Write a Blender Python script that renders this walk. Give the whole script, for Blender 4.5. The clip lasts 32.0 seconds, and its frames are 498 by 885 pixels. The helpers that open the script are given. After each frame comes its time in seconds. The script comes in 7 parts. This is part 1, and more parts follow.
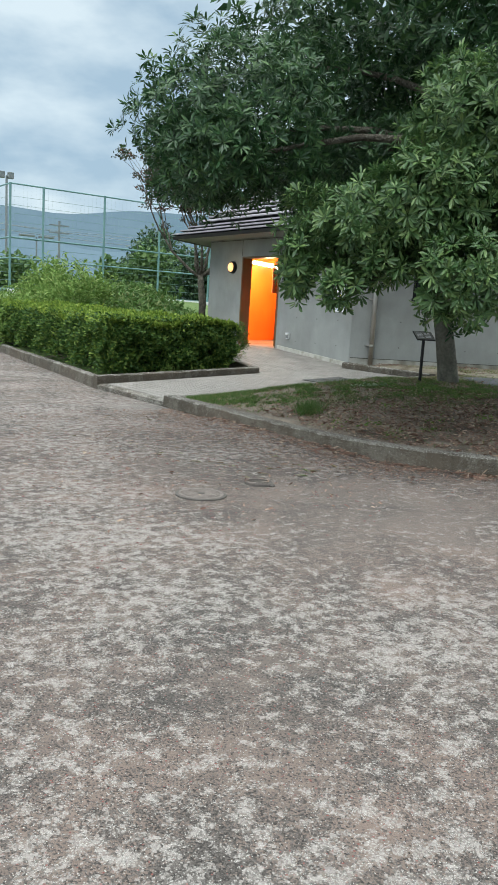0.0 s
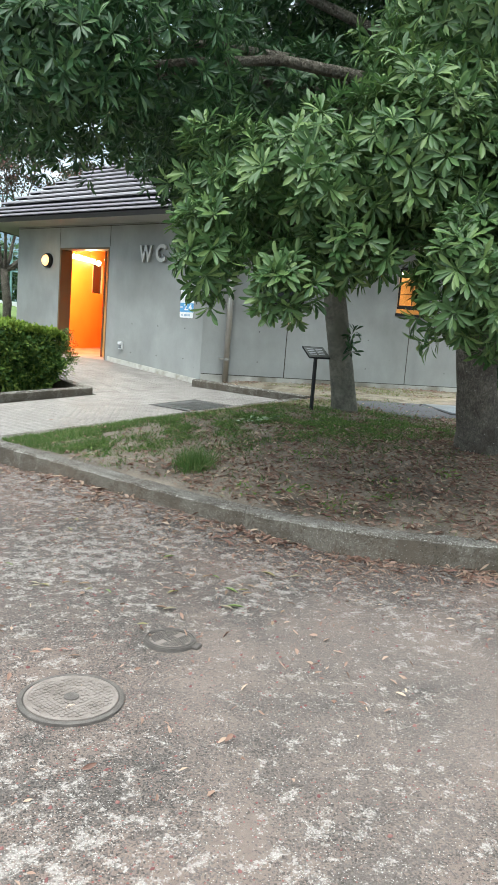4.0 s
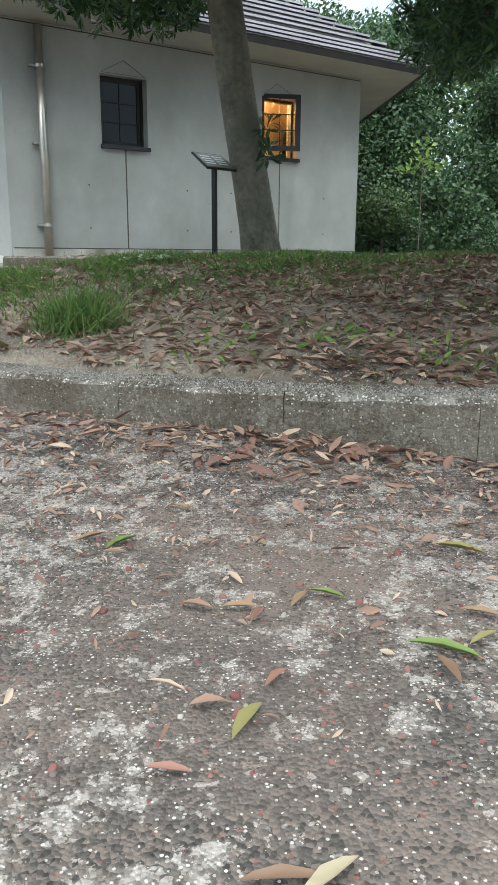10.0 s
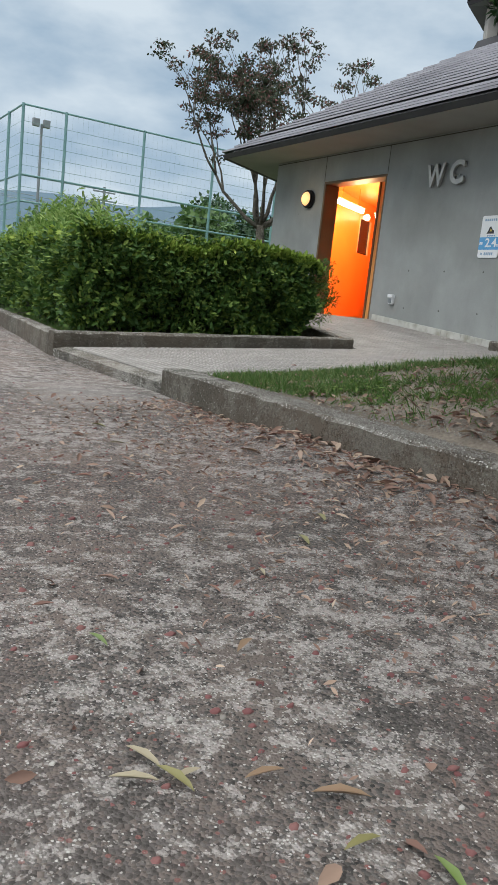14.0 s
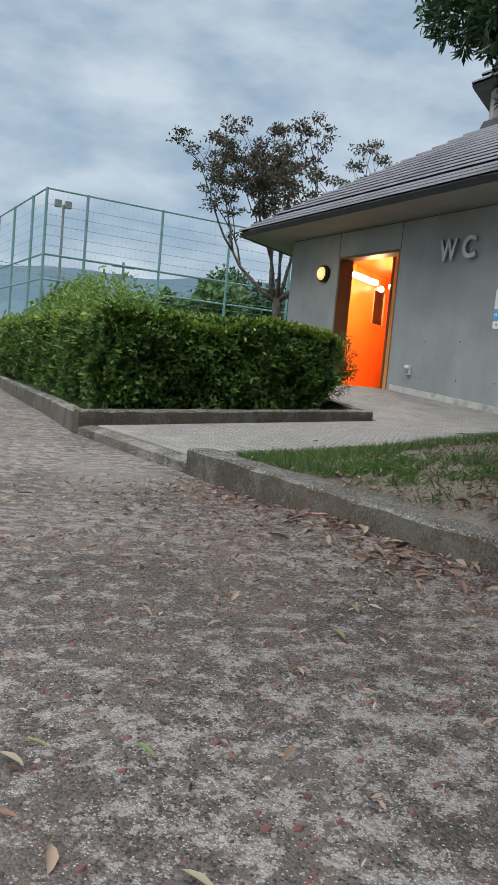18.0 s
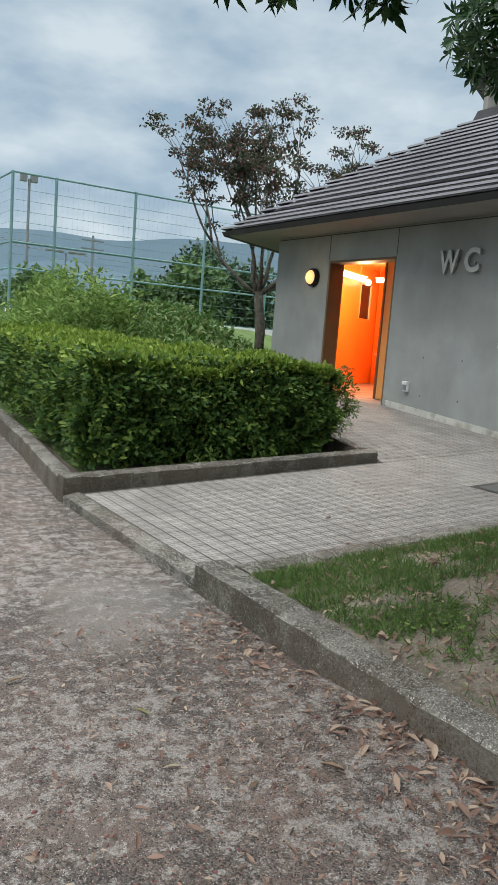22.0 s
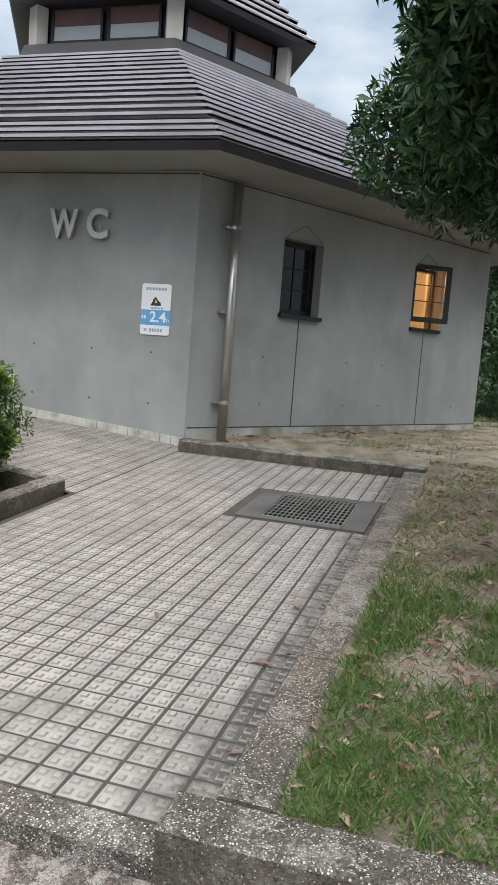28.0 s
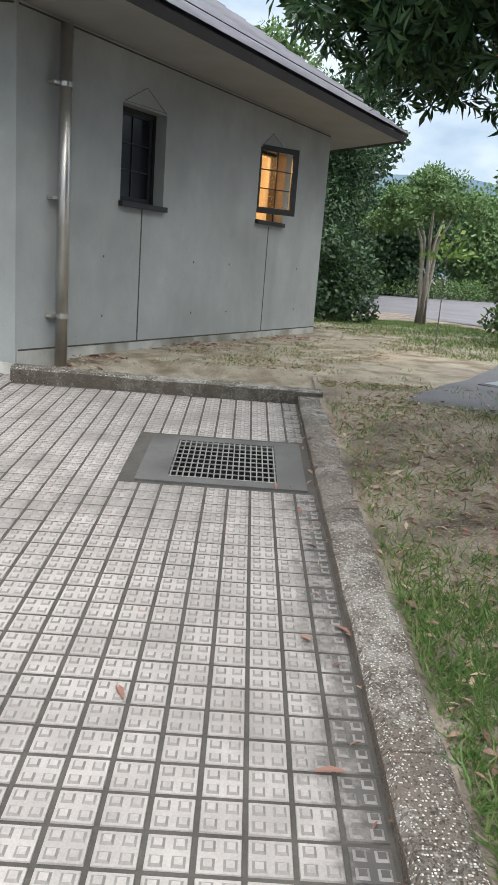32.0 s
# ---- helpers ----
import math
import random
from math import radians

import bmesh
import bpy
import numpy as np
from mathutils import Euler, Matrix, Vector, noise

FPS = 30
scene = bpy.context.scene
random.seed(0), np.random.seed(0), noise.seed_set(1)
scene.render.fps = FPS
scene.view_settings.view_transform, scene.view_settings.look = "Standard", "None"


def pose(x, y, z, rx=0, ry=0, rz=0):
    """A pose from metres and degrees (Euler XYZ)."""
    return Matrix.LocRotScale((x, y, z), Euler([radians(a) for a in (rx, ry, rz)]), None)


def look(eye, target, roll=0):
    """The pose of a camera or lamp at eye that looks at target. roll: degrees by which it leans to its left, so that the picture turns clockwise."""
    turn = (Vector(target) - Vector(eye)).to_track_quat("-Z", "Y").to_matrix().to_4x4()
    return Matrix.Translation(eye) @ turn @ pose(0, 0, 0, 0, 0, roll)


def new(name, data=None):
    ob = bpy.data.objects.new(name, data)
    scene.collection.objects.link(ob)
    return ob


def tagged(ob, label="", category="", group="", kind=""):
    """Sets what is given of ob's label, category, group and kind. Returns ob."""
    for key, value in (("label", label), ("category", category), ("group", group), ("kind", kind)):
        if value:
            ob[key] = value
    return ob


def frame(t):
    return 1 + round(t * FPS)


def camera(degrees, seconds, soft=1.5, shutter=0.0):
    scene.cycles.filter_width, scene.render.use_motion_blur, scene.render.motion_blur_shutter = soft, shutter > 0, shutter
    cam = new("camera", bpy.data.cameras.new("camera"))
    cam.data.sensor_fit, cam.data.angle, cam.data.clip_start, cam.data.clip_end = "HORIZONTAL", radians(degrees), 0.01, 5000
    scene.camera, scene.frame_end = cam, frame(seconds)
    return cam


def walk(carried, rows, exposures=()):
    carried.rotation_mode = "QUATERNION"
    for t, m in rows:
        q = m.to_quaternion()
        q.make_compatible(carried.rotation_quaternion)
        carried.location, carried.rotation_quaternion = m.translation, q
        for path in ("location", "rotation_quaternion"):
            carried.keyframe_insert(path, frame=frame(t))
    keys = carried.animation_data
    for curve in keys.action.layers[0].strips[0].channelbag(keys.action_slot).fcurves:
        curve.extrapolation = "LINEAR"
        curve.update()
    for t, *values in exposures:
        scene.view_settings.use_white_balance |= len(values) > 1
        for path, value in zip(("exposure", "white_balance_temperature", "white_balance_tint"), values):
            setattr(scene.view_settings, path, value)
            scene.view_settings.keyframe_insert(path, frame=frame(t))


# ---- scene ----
cam = camera(36.0, 32.0)
METRES, EYE, TILT, LEAN, TURN = 14.4, 1.5, 0.0, 0.0, -35.7
ROWS = [
    (0.0, 0.0, 0.0, 0.0, 0.58, -9.61, -3.42),
    (0.5, -0.0085, 0.0284, -0.0014, -0.47, -9.18, -3.32),
    (1.0, -0.0165, 0.0532, -0.0003, -1.73, -8.98, -3.39),
    (1.5, -0.0238, 0.0789, 0.0018, -7.64, -9.13, -1.32),
    (2.0, -0.0289, 0.1085, 0.0018, -11.45, -8.61, -0.79),
    (2.5, -0.033, 0.1382, -0.0001, -10.82, -10.69, -2.26),
    (3.0, -0.0348, 0.1644, 0.0024, -11.45, -11.87, -2.88),
    (3.5, -0.0352, 0.1908, 0.0025, -13.22, -8.66, -4.21),
    (5.5, -0.0325, 0.3181, -0.0003, -16.97, -10.2, -4.1),
    (6.0, -0.0356, 0.3443, -0.0008, -18.99, -12.51, -5.53),
    (6.5, -0.0315, 0.3696, -0.005, -20.94, -16.12, -3.2),
    (7.0, -0.0261, 0.391, -0.0057, -22.41, -19.08, -2.47),
    (7.5, -0.0259, 0.4103, -0.0044, -28.39, -20.14, -4.37),
    (8.0, -0.0281, 0.4256, -0.0059, -30.92, -22.01, -5.1),
    (8.5, -0.0234, 0.4428, -0.0088, -30.79, -23.86, -5.29),
    (9.0, -0.0166, 0.4538, -0.0189, -31.25, -24.84, -4.02),
    (9.5, -0.0141, 0.4611, -0.0439, -30.68, -20.33, -1.86),
    (10.0, -0.0137, 0.4593, -0.064, -29.08, -13.7, -0.31),
    (10.5, -0.013, 0.4568, -0.0655, -30.78, -12.98, -0.78),
    (11.0, -0.012, 0.4556, -0.0647, -32.23, -12.93, -1.99),
    (11.5, -0.0155, 0.4563, -0.0648, -23.76, -13.23, -2.57),
    (12.0, -0.0212, 0.4584, -0.0646, -6.09, -14.89, -0.84),
    (12.5, -0.0243, 0.457, -0.0622, 0.9, -13.1, -3.5),
    (13.0, -0.0262, 0.4566, -0.0615, 4.05, -11.35, -5.87),
    (13.5, -0.0264, 0.4561, -0.0608, 5.28, -10.38, -6.31),
    (15.5, -0.0283, 0.4551, -0.057, 2.02, -8.85, -5.57),
    (16.0, -0.0288, 0.4545, -0.0561, 3.41, -7.77, -5.48),
    (16.5, -0.0294, 0.4545, -0.056, 4.49, -7.08, -5.82),
    (17.0, -0.0309, 0.4546, -0.0563, 5.38, -6.38, -5.96),
    (17.5, -0.0302, 0.4535, -0.055, 5.82, -5.85, -5.78),
    (18.0, -0.0302, 0.4527, -0.0538, 5.95, -5.14, -5.17),
    (18.5, -0.0302, 0.4521, -0.0528, 5.8, -4.32, -4.15),
    (19.0, -0.0295, 0.4513, -0.0524, 5.32, -3.43, -3.2),
    (19.5, -0.0283, 0.4532, -0.0523, 4.59, -2.59, -2.3),
    (20.0, -0.0296, 0.4573, -0.0424, 3.77, -1.64, -2.51),
    (20.5, -0.0373, 0.4621, -0.0112, 1.55, -1.96, -1.46),
    (21.0, -0.0439, 0.4692, 0.0028, -1.4, -3.81, -1.42),
    (21.5, -0.0497, 0.485, 0.0027, -1.1, -5.88, -4.38),
    (22.0, -0.0577, 0.5019, 0.0031, 3.84, -7.8, -4.42),
    (22.5, -0.0719, 0.5177, 0.0019, 3.46, -9.2, -3.45),
    (23.0, -0.0851, 0.5278, 0.0018, 1.42, -10.21, -4.5),
    (23.5, -0.0993, 0.5424, 0.0031, -3.05, -7.23, -5.66),
    (24.0, -0.1142, 0.562, 0.0006, -5.83, -11.26, -5.55),
    (24.5, -0.1278, 0.5753, 0.0025, -13.83, -8.99, -3.03),
    (25.0, -0.1355, 0.5946, 0.0022, -18.1, -6.96, -3.89),
    (25.5, -0.1391, 0.6169, 0.004, -18.99, -6.28, -3.56),
    (26.0, -0.1461, 0.6289, 0.0056, -25.03, -5.58, -4.36),
    (26.5, -0.1596, 0.6453, 0.0048, -28.13, -5.06, -6.49),
    (28.5, -0.1702, 0.7017, 0.0012, -38.52, -7.39, -3.89),
    (29.0, -0.1735, 0.7101, 0.0017, -36.74, -9.28, -4.15),
    (29.5, -0.1732, 0.7272, 0.003, -40.76, -8.34, -1.41),
    (30.0, -0.1754, 0.7449, 0.0027, -42.53, -8.26, -3.5),
    (30.5, -0.1743, 0.7639, 0.0065, -49.43, -7.99, -2.76),
    (31.0, -0.1668, 0.7776, 0.004, -56.68, -10.07, -3.32),
    (31.5, -0.1536, 0.7959, 0.0051, -56.09, -11.04, -2.54),
    (32.0, -0.1449, 0.8056, 0.0039, -54.2, -13.37, -4.32),
]
# the clip's camera brightens and darkens its picture on the way
EXPOSURES = [(0, 0.15, 6330, 3), (1, 0.36, 6330, 3), (2, 0.66, 6350, 4), (3, 0.68, 6350, 4), (6, 0.99, 6350, 3), (9, 0.96, 6350, 2), (10, 0.84, 6350, 3), (11, 0.68, 6400, 5), (12, 0.25, 6400, 9), (13, 0.0, 6400, 9), (16, -0.05, 6450, 4),
             (18, -0.17, 6280, 8), (19, -0.22, 6320, 12), (20, -0.15, 6360, 14), (21, 0.2, 6400, 14), (22, -0.06, 6480, 6), (23, -0.1, 6450, 9), (25, 0.12, 6550, 10), (26, 0.16, 6620, 12), (29, 0.32, 6500, 10), (32, 0.5, 6450, 10)]
walk(cam, [(t, pose(0, 0, EYE, TILT, LEAN, TURN) @ pose(METRES * x, METRES * y, METRES * z, 90 + pitch, roll, yaw)) for t, x, y, z, yaw, pitch, roll in ROWS],
     EXPOSURES)

# ---- world, sun, exposure ----
world = bpy.data.worlds.new("overcast_sky")
scene.world = world
world.use_nodes = True
wn, wl = world.node_tree.nodes, world.node_tree.links
sky = wn.new("ShaderNodeTexSky")
sky.sky_type = 'NISHITA'
sky.sun_disc = False
sky.sun_elevation = radians(50)
sky.sun_rotation = radians(-150)
sky.air_density, sky.dust_density, sky.ozone_density = 1.0, 2.0, 2.0
coord = wn.new("ShaderNodeTexCoord")
wmap = wn.new("ShaderNodeMapping")
wmap.inputs["Scale"].default_value = (2.4, 2.4, 5.6)
wl.new(coord.outputs["Generated"], wmap.inputs["Vector"])
cloud = wn.new("ShaderNodeTexNoise")
cloud.inputs["Scale"].default_value, cloud.inputs["Detail"].default_value, cloud.inputs["Roughness"].default_value = 2.6, 5.0, 0.52
wl.new(wmap.outputs["Vector"], cloud.inputs["Vector"])
wramp = wn.new("ShaderNodeValToRGB")
wramp.color_ramp.elements[0].position, wramp.color_ramp.elements[0].color = 0.36, (4.0, 5.2, 6.5, 1)
wramp.color_ramp.elements[1].position, wramp.color_ramp.elements[1].color = 0.68, (7.6, 8.4, 9.1, 1)
wl.new(cloud.outputs["Fac"], wramp.inputs["Fac"])
wmix = wn.new("ShaderNodeMix")
wmix.data_type = 'RGBA'
wmix.inputs["Factor"].default_value = 0.88
wl.new(sky.outputs["Color"], wmix.inputs["A"])
wl.new(wramp.outputs["Color"], wmix.inputs["B"])
# an overcast sky is several times brighter overhead than near the horizon
wsep = wn.new("ShaderNodeSeparateXYZ")
wl.new(coord.outputs["Generated"], wsep.inputs["Vector"])
wzen = wn.new("ShaderNodeMapRange")
wzen.inputs["From Min"].default_value, wzen.inputs["From Max"].default_value = 0.42, 1.0
wl.new(wsep.outputs["Z"], wzen.inputs["Value"])
wbright = wn.new("ShaderNodeMix")
wbright.data_type = 'RGBA'
wl.new(wzen.outputs["Result"], wbright.inputs["Factor"])
wl.new(wmix.outputs["Result"], wbright.inputs["A"])
wbright.inputs["B"].default_value = (31, 31.5, 31.5, 1)
wl.new(wbright.outputs["Result"], wn["Background"].inputs["Color"])
wn["Background"].inputs["Strength"].default_value = 0.1

sun = new("sun", bpy.data.lights.new("sun", 'SUN'))
sun.data.energy, sun.data.angle, sun.data.color = 1.3, radians(40), (1.0, 0.97, 0.93)
sun.matrix_world = look((-12, 12, 32), (14, 20, 0))

# ---- materials ----
def mat(name, c1, c2, scale=4.0, rough=0.8, bump=0.2, bscale=40.0, fine=0.35, metal=0.0, spec=0.4, coords="Object", stain=None, stain_scale=0.6):
    """Two scales of noise over the base colour, a fine bump, and optional large stains."""
    m = bpy.data.materials.new(name)
    m.use_nodes = True
    n, l = m.node_tree.nodes, m.node_tree.links
    b = n["Principled BSDF"]
    b.inputs["Roughness"].default_value, b.inputs["Metallic"].default_value = rough, metal
    b.inputs["Specular IOR Level"].default_value = spec
    tc = n.new("ShaderNodeTexCoord")
    big, small = n.new("ShaderNodeTexNoise"), n.new("ShaderNodeTexNoise")
    for k, s in ((big, scale), (small, bscale)):
        k.inputs["Scale"].default_value, k.inputs["Detail"].default_value = s, 6.0
        l.new(tc.outputs[coords], k.inputs["Vector"])
    add = n.new("ShaderNodeMath")
    add.operation = 'MULTIPLY_ADD'
    add.inputs[1].default_value = fine
    l.new(small.outputs["Fac"], add.inputs[0])
    l.new(big.outputs["Fac"], add.inputs[2])
    rng = n.new("ShaderNodeMapRange")
    rng.inputs["From Min"].default_value, rng.inputs["From Max"].default_value = 0.3 + fine * 0.4, 0.7 + fine * 0.6
    l.new(add.outputs[0], rng.inputs["Value"])
    mix = n.new("ShaderNodeMix")
    mix.data_type = 'RGBA'
    mix.inputs["A"].default_value, mix.inputs["B"].default_value = (*c1, 1), (*c2, 1)
    l.new(rng.outputs["Result"], mix.inputs["Factor"])
    out = mix.outputs["Result"]
    if stain:
        st = n.new("ShaderNodeTexNoise")
        st.inputs["Scale"].default_value, st.inputs["Detail"].default_value = stain_scale, 5.0
        l.new(tc.outputs[coords], st.inputs["Vector"])
        sr = n.new("ShaderNodeMapRange")
        sr.inputs["From Min"].default_value, sr.inputs["From Max"].default_value = 0.48, 0.68
        l.new(st.outputs["Fac"], sr.inputs["Value"])
        m2 = n.new("ShaderNodeMix")
        m2.data_type = 'RGBA'
        l.new(sr.outputs["Result"], m2.inputs["Factor"])
        l.new(out, m2.inputs["A"])
        m2.inputs["B"].default_value = (*stain, 1)
        out = m2.outputs["Result"]
    l.new(out, b.inputs["Base Color"])
    if bump:
        bp = n.new("ShaderNodeBump")
        bp.inputs["Strength"].default_value, bp.inputs["Distance"].default_value = bump, 0.02
        l.new(small.outputs["Fac"], bp.inputs["Height"])
        l.new(bp.outputs["Normal"], b.inputs["Normal"])
    return m


def leafy(name, c1, c2, c3, rough=0.45, back=0.25, spec=0.5):
    """Leaves: each island takes its own tone, and lets a little light through."""
    m = bpy.data.materials.new(name)
    m.use_nodes = True
    n, l = m.node_tree.nodes, m.node_tree.links
    b = n["Principled BSDF"]
    b.inputs["Roughness"].default_value, b.inputs["Specular IOR Level"].default_value = rough, spec
    geo = n.new("ShaderNodeNewGeometry")
    ramp = n.new("ShaderNodeValToRGB")
    e = ramp.color_ramp.elements
    e[0].position, e[0].color = 0.0, (*c1, 1)
    e[1].position, e[1].color = 1.0, (*c3, 1)
    mid = e.new(0.6)
    mid.color = (*c2, 1)
    l.new(geo.outputs["Random Per Island"], ramp.inputs["Fac"])
    l.new(ramp.outputs["Color"], b.inputs["Base Color"])
    tr = n.new("ShaderNodeBsdfTranslucent")
    l.new(ramp.outputs["Color"], tr.inputs["Color"])
    mix = n.new("ShaderNodeMixShader")
    mix.inputs["Fac"].default_value = back
    l.new(b.outputs[0], mix.inputs[1])
    l.new(tr.outputs[0], mix.inputs[2])
    l.new(mix.outputs[0], n["Material Output"].inputs["Surface"])
    return m


def glow(name, color, strength):
    m = bpy.data.materials.new(name)
    m.use_nodes = True
    b = m.node_tree.nodes["Principled BSDF"]
    b.inputs["Base Color"].default_value = (*color, 1)
    b.inputs["Emission Color"].default_value, b.inputs["Emission Strength"].default_value = (*color, 1), strength
    return m


def grit(name, chips, soil, dust, chip=80.0, lace_scale=5.0, white=(0.03, 0.55), red=0.94, soil_share=0.5, worn=None, relief=0.4, grain_size=1.4, brightest=0.58, lace_rough=0.76, bare=()):
    """Trodden grit: dark chips in soil, red stones here and there, and lacy drifts of pale grains and dust."""
    m = bpy.data.materials.new(name)
    m.use_nodes = True
    n, l = m.node_tree.nodes, m.node_tree.links
    b = n["Principled BSDF"]
    b.inputs["Roughness"].default_value = 0.93
    b.inputs["Specular IOR Level"].default_value = 0.25
    geo = n.new("ShaderNodeNewGeometry")
    pos = geo.outputs["Position"]

    def vor(scale):
        v = n.new("ShaderNodeTexVoronoi")
        v.inputs["Scale"].default_value = scale
        l.new(pos, v.inputs["Vector"])
        s = n.new("ShaderNodeSeparateColor")
        l.new(v.outputs["Color"], s.inputs["Color"])
        return v, s

    def noise_tex(scale, detail=6.0, rough=0.6):
        v = n.new("ShaderNodeTexNoise")
        v.inputs["Scale"].default_value, v.inputs["Detail"].default_value, v.inputs["Roughness"].default_value = scale, detail, rough
        l.new(pos, v.inputs["Vector"])
        return v.outputs["Fac"]

    def mapped(sock, a, c, lo=0.0, hi=1.0):
        v = n.new("ShaderNodeMapRange")
        for k, w in zip(("From Min", "From Max", "To Min", "To Max"), (a, c, lo, hi)):
            v.inputs[k].default_value = w
        l.new(sock, v.inputs["Value"])
        return v.outputs["Result"]

    def calc(op, a, c):
        v = n.new("ShaderNodeMath")
        v.operation = op
        for i, w in enumerate((a, c)):
            if isinstance(w, (int, float)):
                v.inputs[i].default_value = w
            else:
                l.new(w, v.inputs[i])
        return v.outputs[0]

    def mixed(fac, a, c):
        v = n.new("ShaderNodeMix")
        v.data_type = 'RGBA'
        if isinstance(fac, float):
            v.inputs["Factor"].default_value = fac
        else:
            l.new(fac, v.inputs["Factor"])
        for k, w in (("A", a), ("B", c)):
            if isinstance(w, tuple):
                v.inputs[k].default_value = (*w, 1)
            else:
                l.new(w, v.inputs[k])
        return v.outputs["Result"]

    v1, s1 = vor(chip)
    col = mixed(s1.outputs["Red"], chips[0], chips[1])
    # soil between and over the chips
    patch = noise_tex(2.3, 8.0, 0.68)
    soil_here = calc('LESS_THAN', calc('ADD', s1.outputs["Green"], mapped(patch, 0.35, 0.65, 0.5, -0.5)), soil_share)
    tone = mixed(noise_tex(14.0, 5.0, 0.7), tuple(v * 0.7 for v in soil), tuple(v * 1.35 for v in soil))
    col = mixed(calc('MULTIPLY', soil_here, 0.85), col, tone)
    # broad darker and rosier areas
    broad = noise_tex(0.55, 7.0, 0.6)
    v = n.new("ShaderNodeMix")
    v.data_type, v.blend_type = 'RGBA', 'MULTIPLY'
    v.inputs["Factor"].default_value = 1.0
    l.new(col, v.inputs["A"])
    l.new(mixed(mapped(broad, 0.38, 0.62), (0.84, 0.84, 0.82), (1.20, 1.10, 1.05)), v.inputs["B"])
    col = v.outputs["Result"]
    # red stones
    v2, s2 = vor(chip * 0.5)
    col = mixed(calc('MULTIPLY', calc('GREATER_THAN', s2.outputs["Blue"], red), calc('LESS_THAN', v2.outputs["Distance"], 0.33)), col, (0.20, 0.085, 0.075))
    # lacy drifts
    lace = calc('ADD', noise_tex(lace_scale, 9.0, lace_rough), mapped(noise_tex(0.7, 4.0), 0.3, 0.7, -0.07, 0.07))
    if worn:
        sx = n.new("ShaderNodeSeparateXYZ")
        l.new(pos, sx.inputs["Vector"])
        lace = calc('ADD', lace, calc('MULTIPLY', mapped(sx.outputs["X"], worn[0], worn[1], 0.0, worn[2]), mapped(sx.outputs["Y"], 6.2, 7.6, 1.0, 0.0)))
    # trampled soil and blown dust: uneven patches in which the chips are trodden under
    for bx, by, wide, tone, much in bare:
        away = n.new("ShaderNodeVectorMath")
        away.operation = 'DISTANCE'
        l.new(pos, away.inputs[0])
        away.inputs[1].default_value = (bx, by, 0)
        trod = calc('ADD', mapped(away.outputs["Value"], wide * 0.3, wide * 1.6, 0.62, -0.40), mapped(noise_tex(1.1, 6.0, 0.62), 0.3, 0.7, -0.5, 0.5))
        trod = mapped(trod, 0.1, 0.6)
        col = mixed(calc('MULTIPLY', trod, much), col, mixed(noise_tex(30.0, 6.0, 0.75), tuple(v * 0.82 for v in tone), tuple(v * 1.2 for v in tone)))
        lace = calc('SUBTRACT', lace, calc('MULTIPLY', trod, 0.055))
    amount = mapped(lace, 0.48, 0.58, white[0], white[1])
    v3, s3 = vor(chip * grain_size)
    grain = calc('MULTIPLY', calc('LESS_THAN', s3.outputs["Red"], amount), calc('LESS_THAN', v3.outputs["Distance"], 0.42))
    col = mixed(mapped(lace, 0.49, 0.60, 0.0, 0.36), col, dust)
    # crumbs of dried dust, coarser and finer
    for size, share in ((0.5, 0.36), (0.95, 0.44)):
        v4, s4 = vor(chip * size)
        crumb = calc('LESS_THAN', s4.outputs["Red"], mapped(lace, 0.455, 0.62, 0.0, share))
        col = mixed(calc('MULTIPLY', crumb, 0.6), col, mixed(s4.outputs["Green"], tuple(v * 0.8 for v in dust), tuple(v * 1.15 for v in dust)))
    col = mixed(grain, col, mixed(s3.outputs["Green"], tuple(v * 0.95 for v in dust), (brightest, brightest * 0.96, brightest * 0.9)))
    l.new(col, b.inputs["Base Color"])
    bp = n.new("ShaderNodeBump")
    bp.invert = True
    bp.inputs["Strength"].default_value, bp.inputs["Distance"].default_value = relief, 0.01
    l.new(v1.outputs["Distance"], bp.inputs["Height"])
    bp2 = n.new("ShaderNodeBump")
    bp2.inputs["Strength"].default_value, bp2.inputs["Distance"].default_value = 0.5, 0.02
    l.new(lace, bp2.inputs["Height"])
    l.new(bp2.outputs["Normal"], bp.inputs["Normal"])
    l.new(bp.outputs["Normal"], b.inputs["Normal"])
    return m


GRAVEL = grit("worn_gravel_asphalt", ((0.042, 0.039, 0.038), (0.135, 0.123, 0.117)), (0.176, 0.144, 0.13), (0.365, 0.333, 0.312), 165, 11.5, (0.06, 0.42), 0.955, 0.46, (2.6, 4.4, -0.03), 0.5, 1.2, 0.48, 0.71,
              ((4.5, 4.2, 1.35, (0.195, 0.162, 0.146), 0.5), (5.2, 10.25, 0.75, (0.34, 0.31, 0.29), 0.38), (4.6, 6.0, 0.55, (0.17, 0.132, 0.116), 0.3), (3.7, 6.3, 0.6, (0.17, 0.136, 0.122), 0.35)))
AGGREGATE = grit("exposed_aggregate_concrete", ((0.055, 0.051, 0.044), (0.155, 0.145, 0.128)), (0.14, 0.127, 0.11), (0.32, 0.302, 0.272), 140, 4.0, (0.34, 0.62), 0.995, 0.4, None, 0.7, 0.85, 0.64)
KERB_FACE = grit("darker_kerb_face_concrete", ((0.058, 0.051, 0.041), (0.125, 0.112, 0.092)), (0.118, 0.103, 0.084), (0.19, 0.174, 0.148), 150, 4.0, (0.04, 0.14), 0.998, 0.5, None, 0.35, 0.9, 0.42)
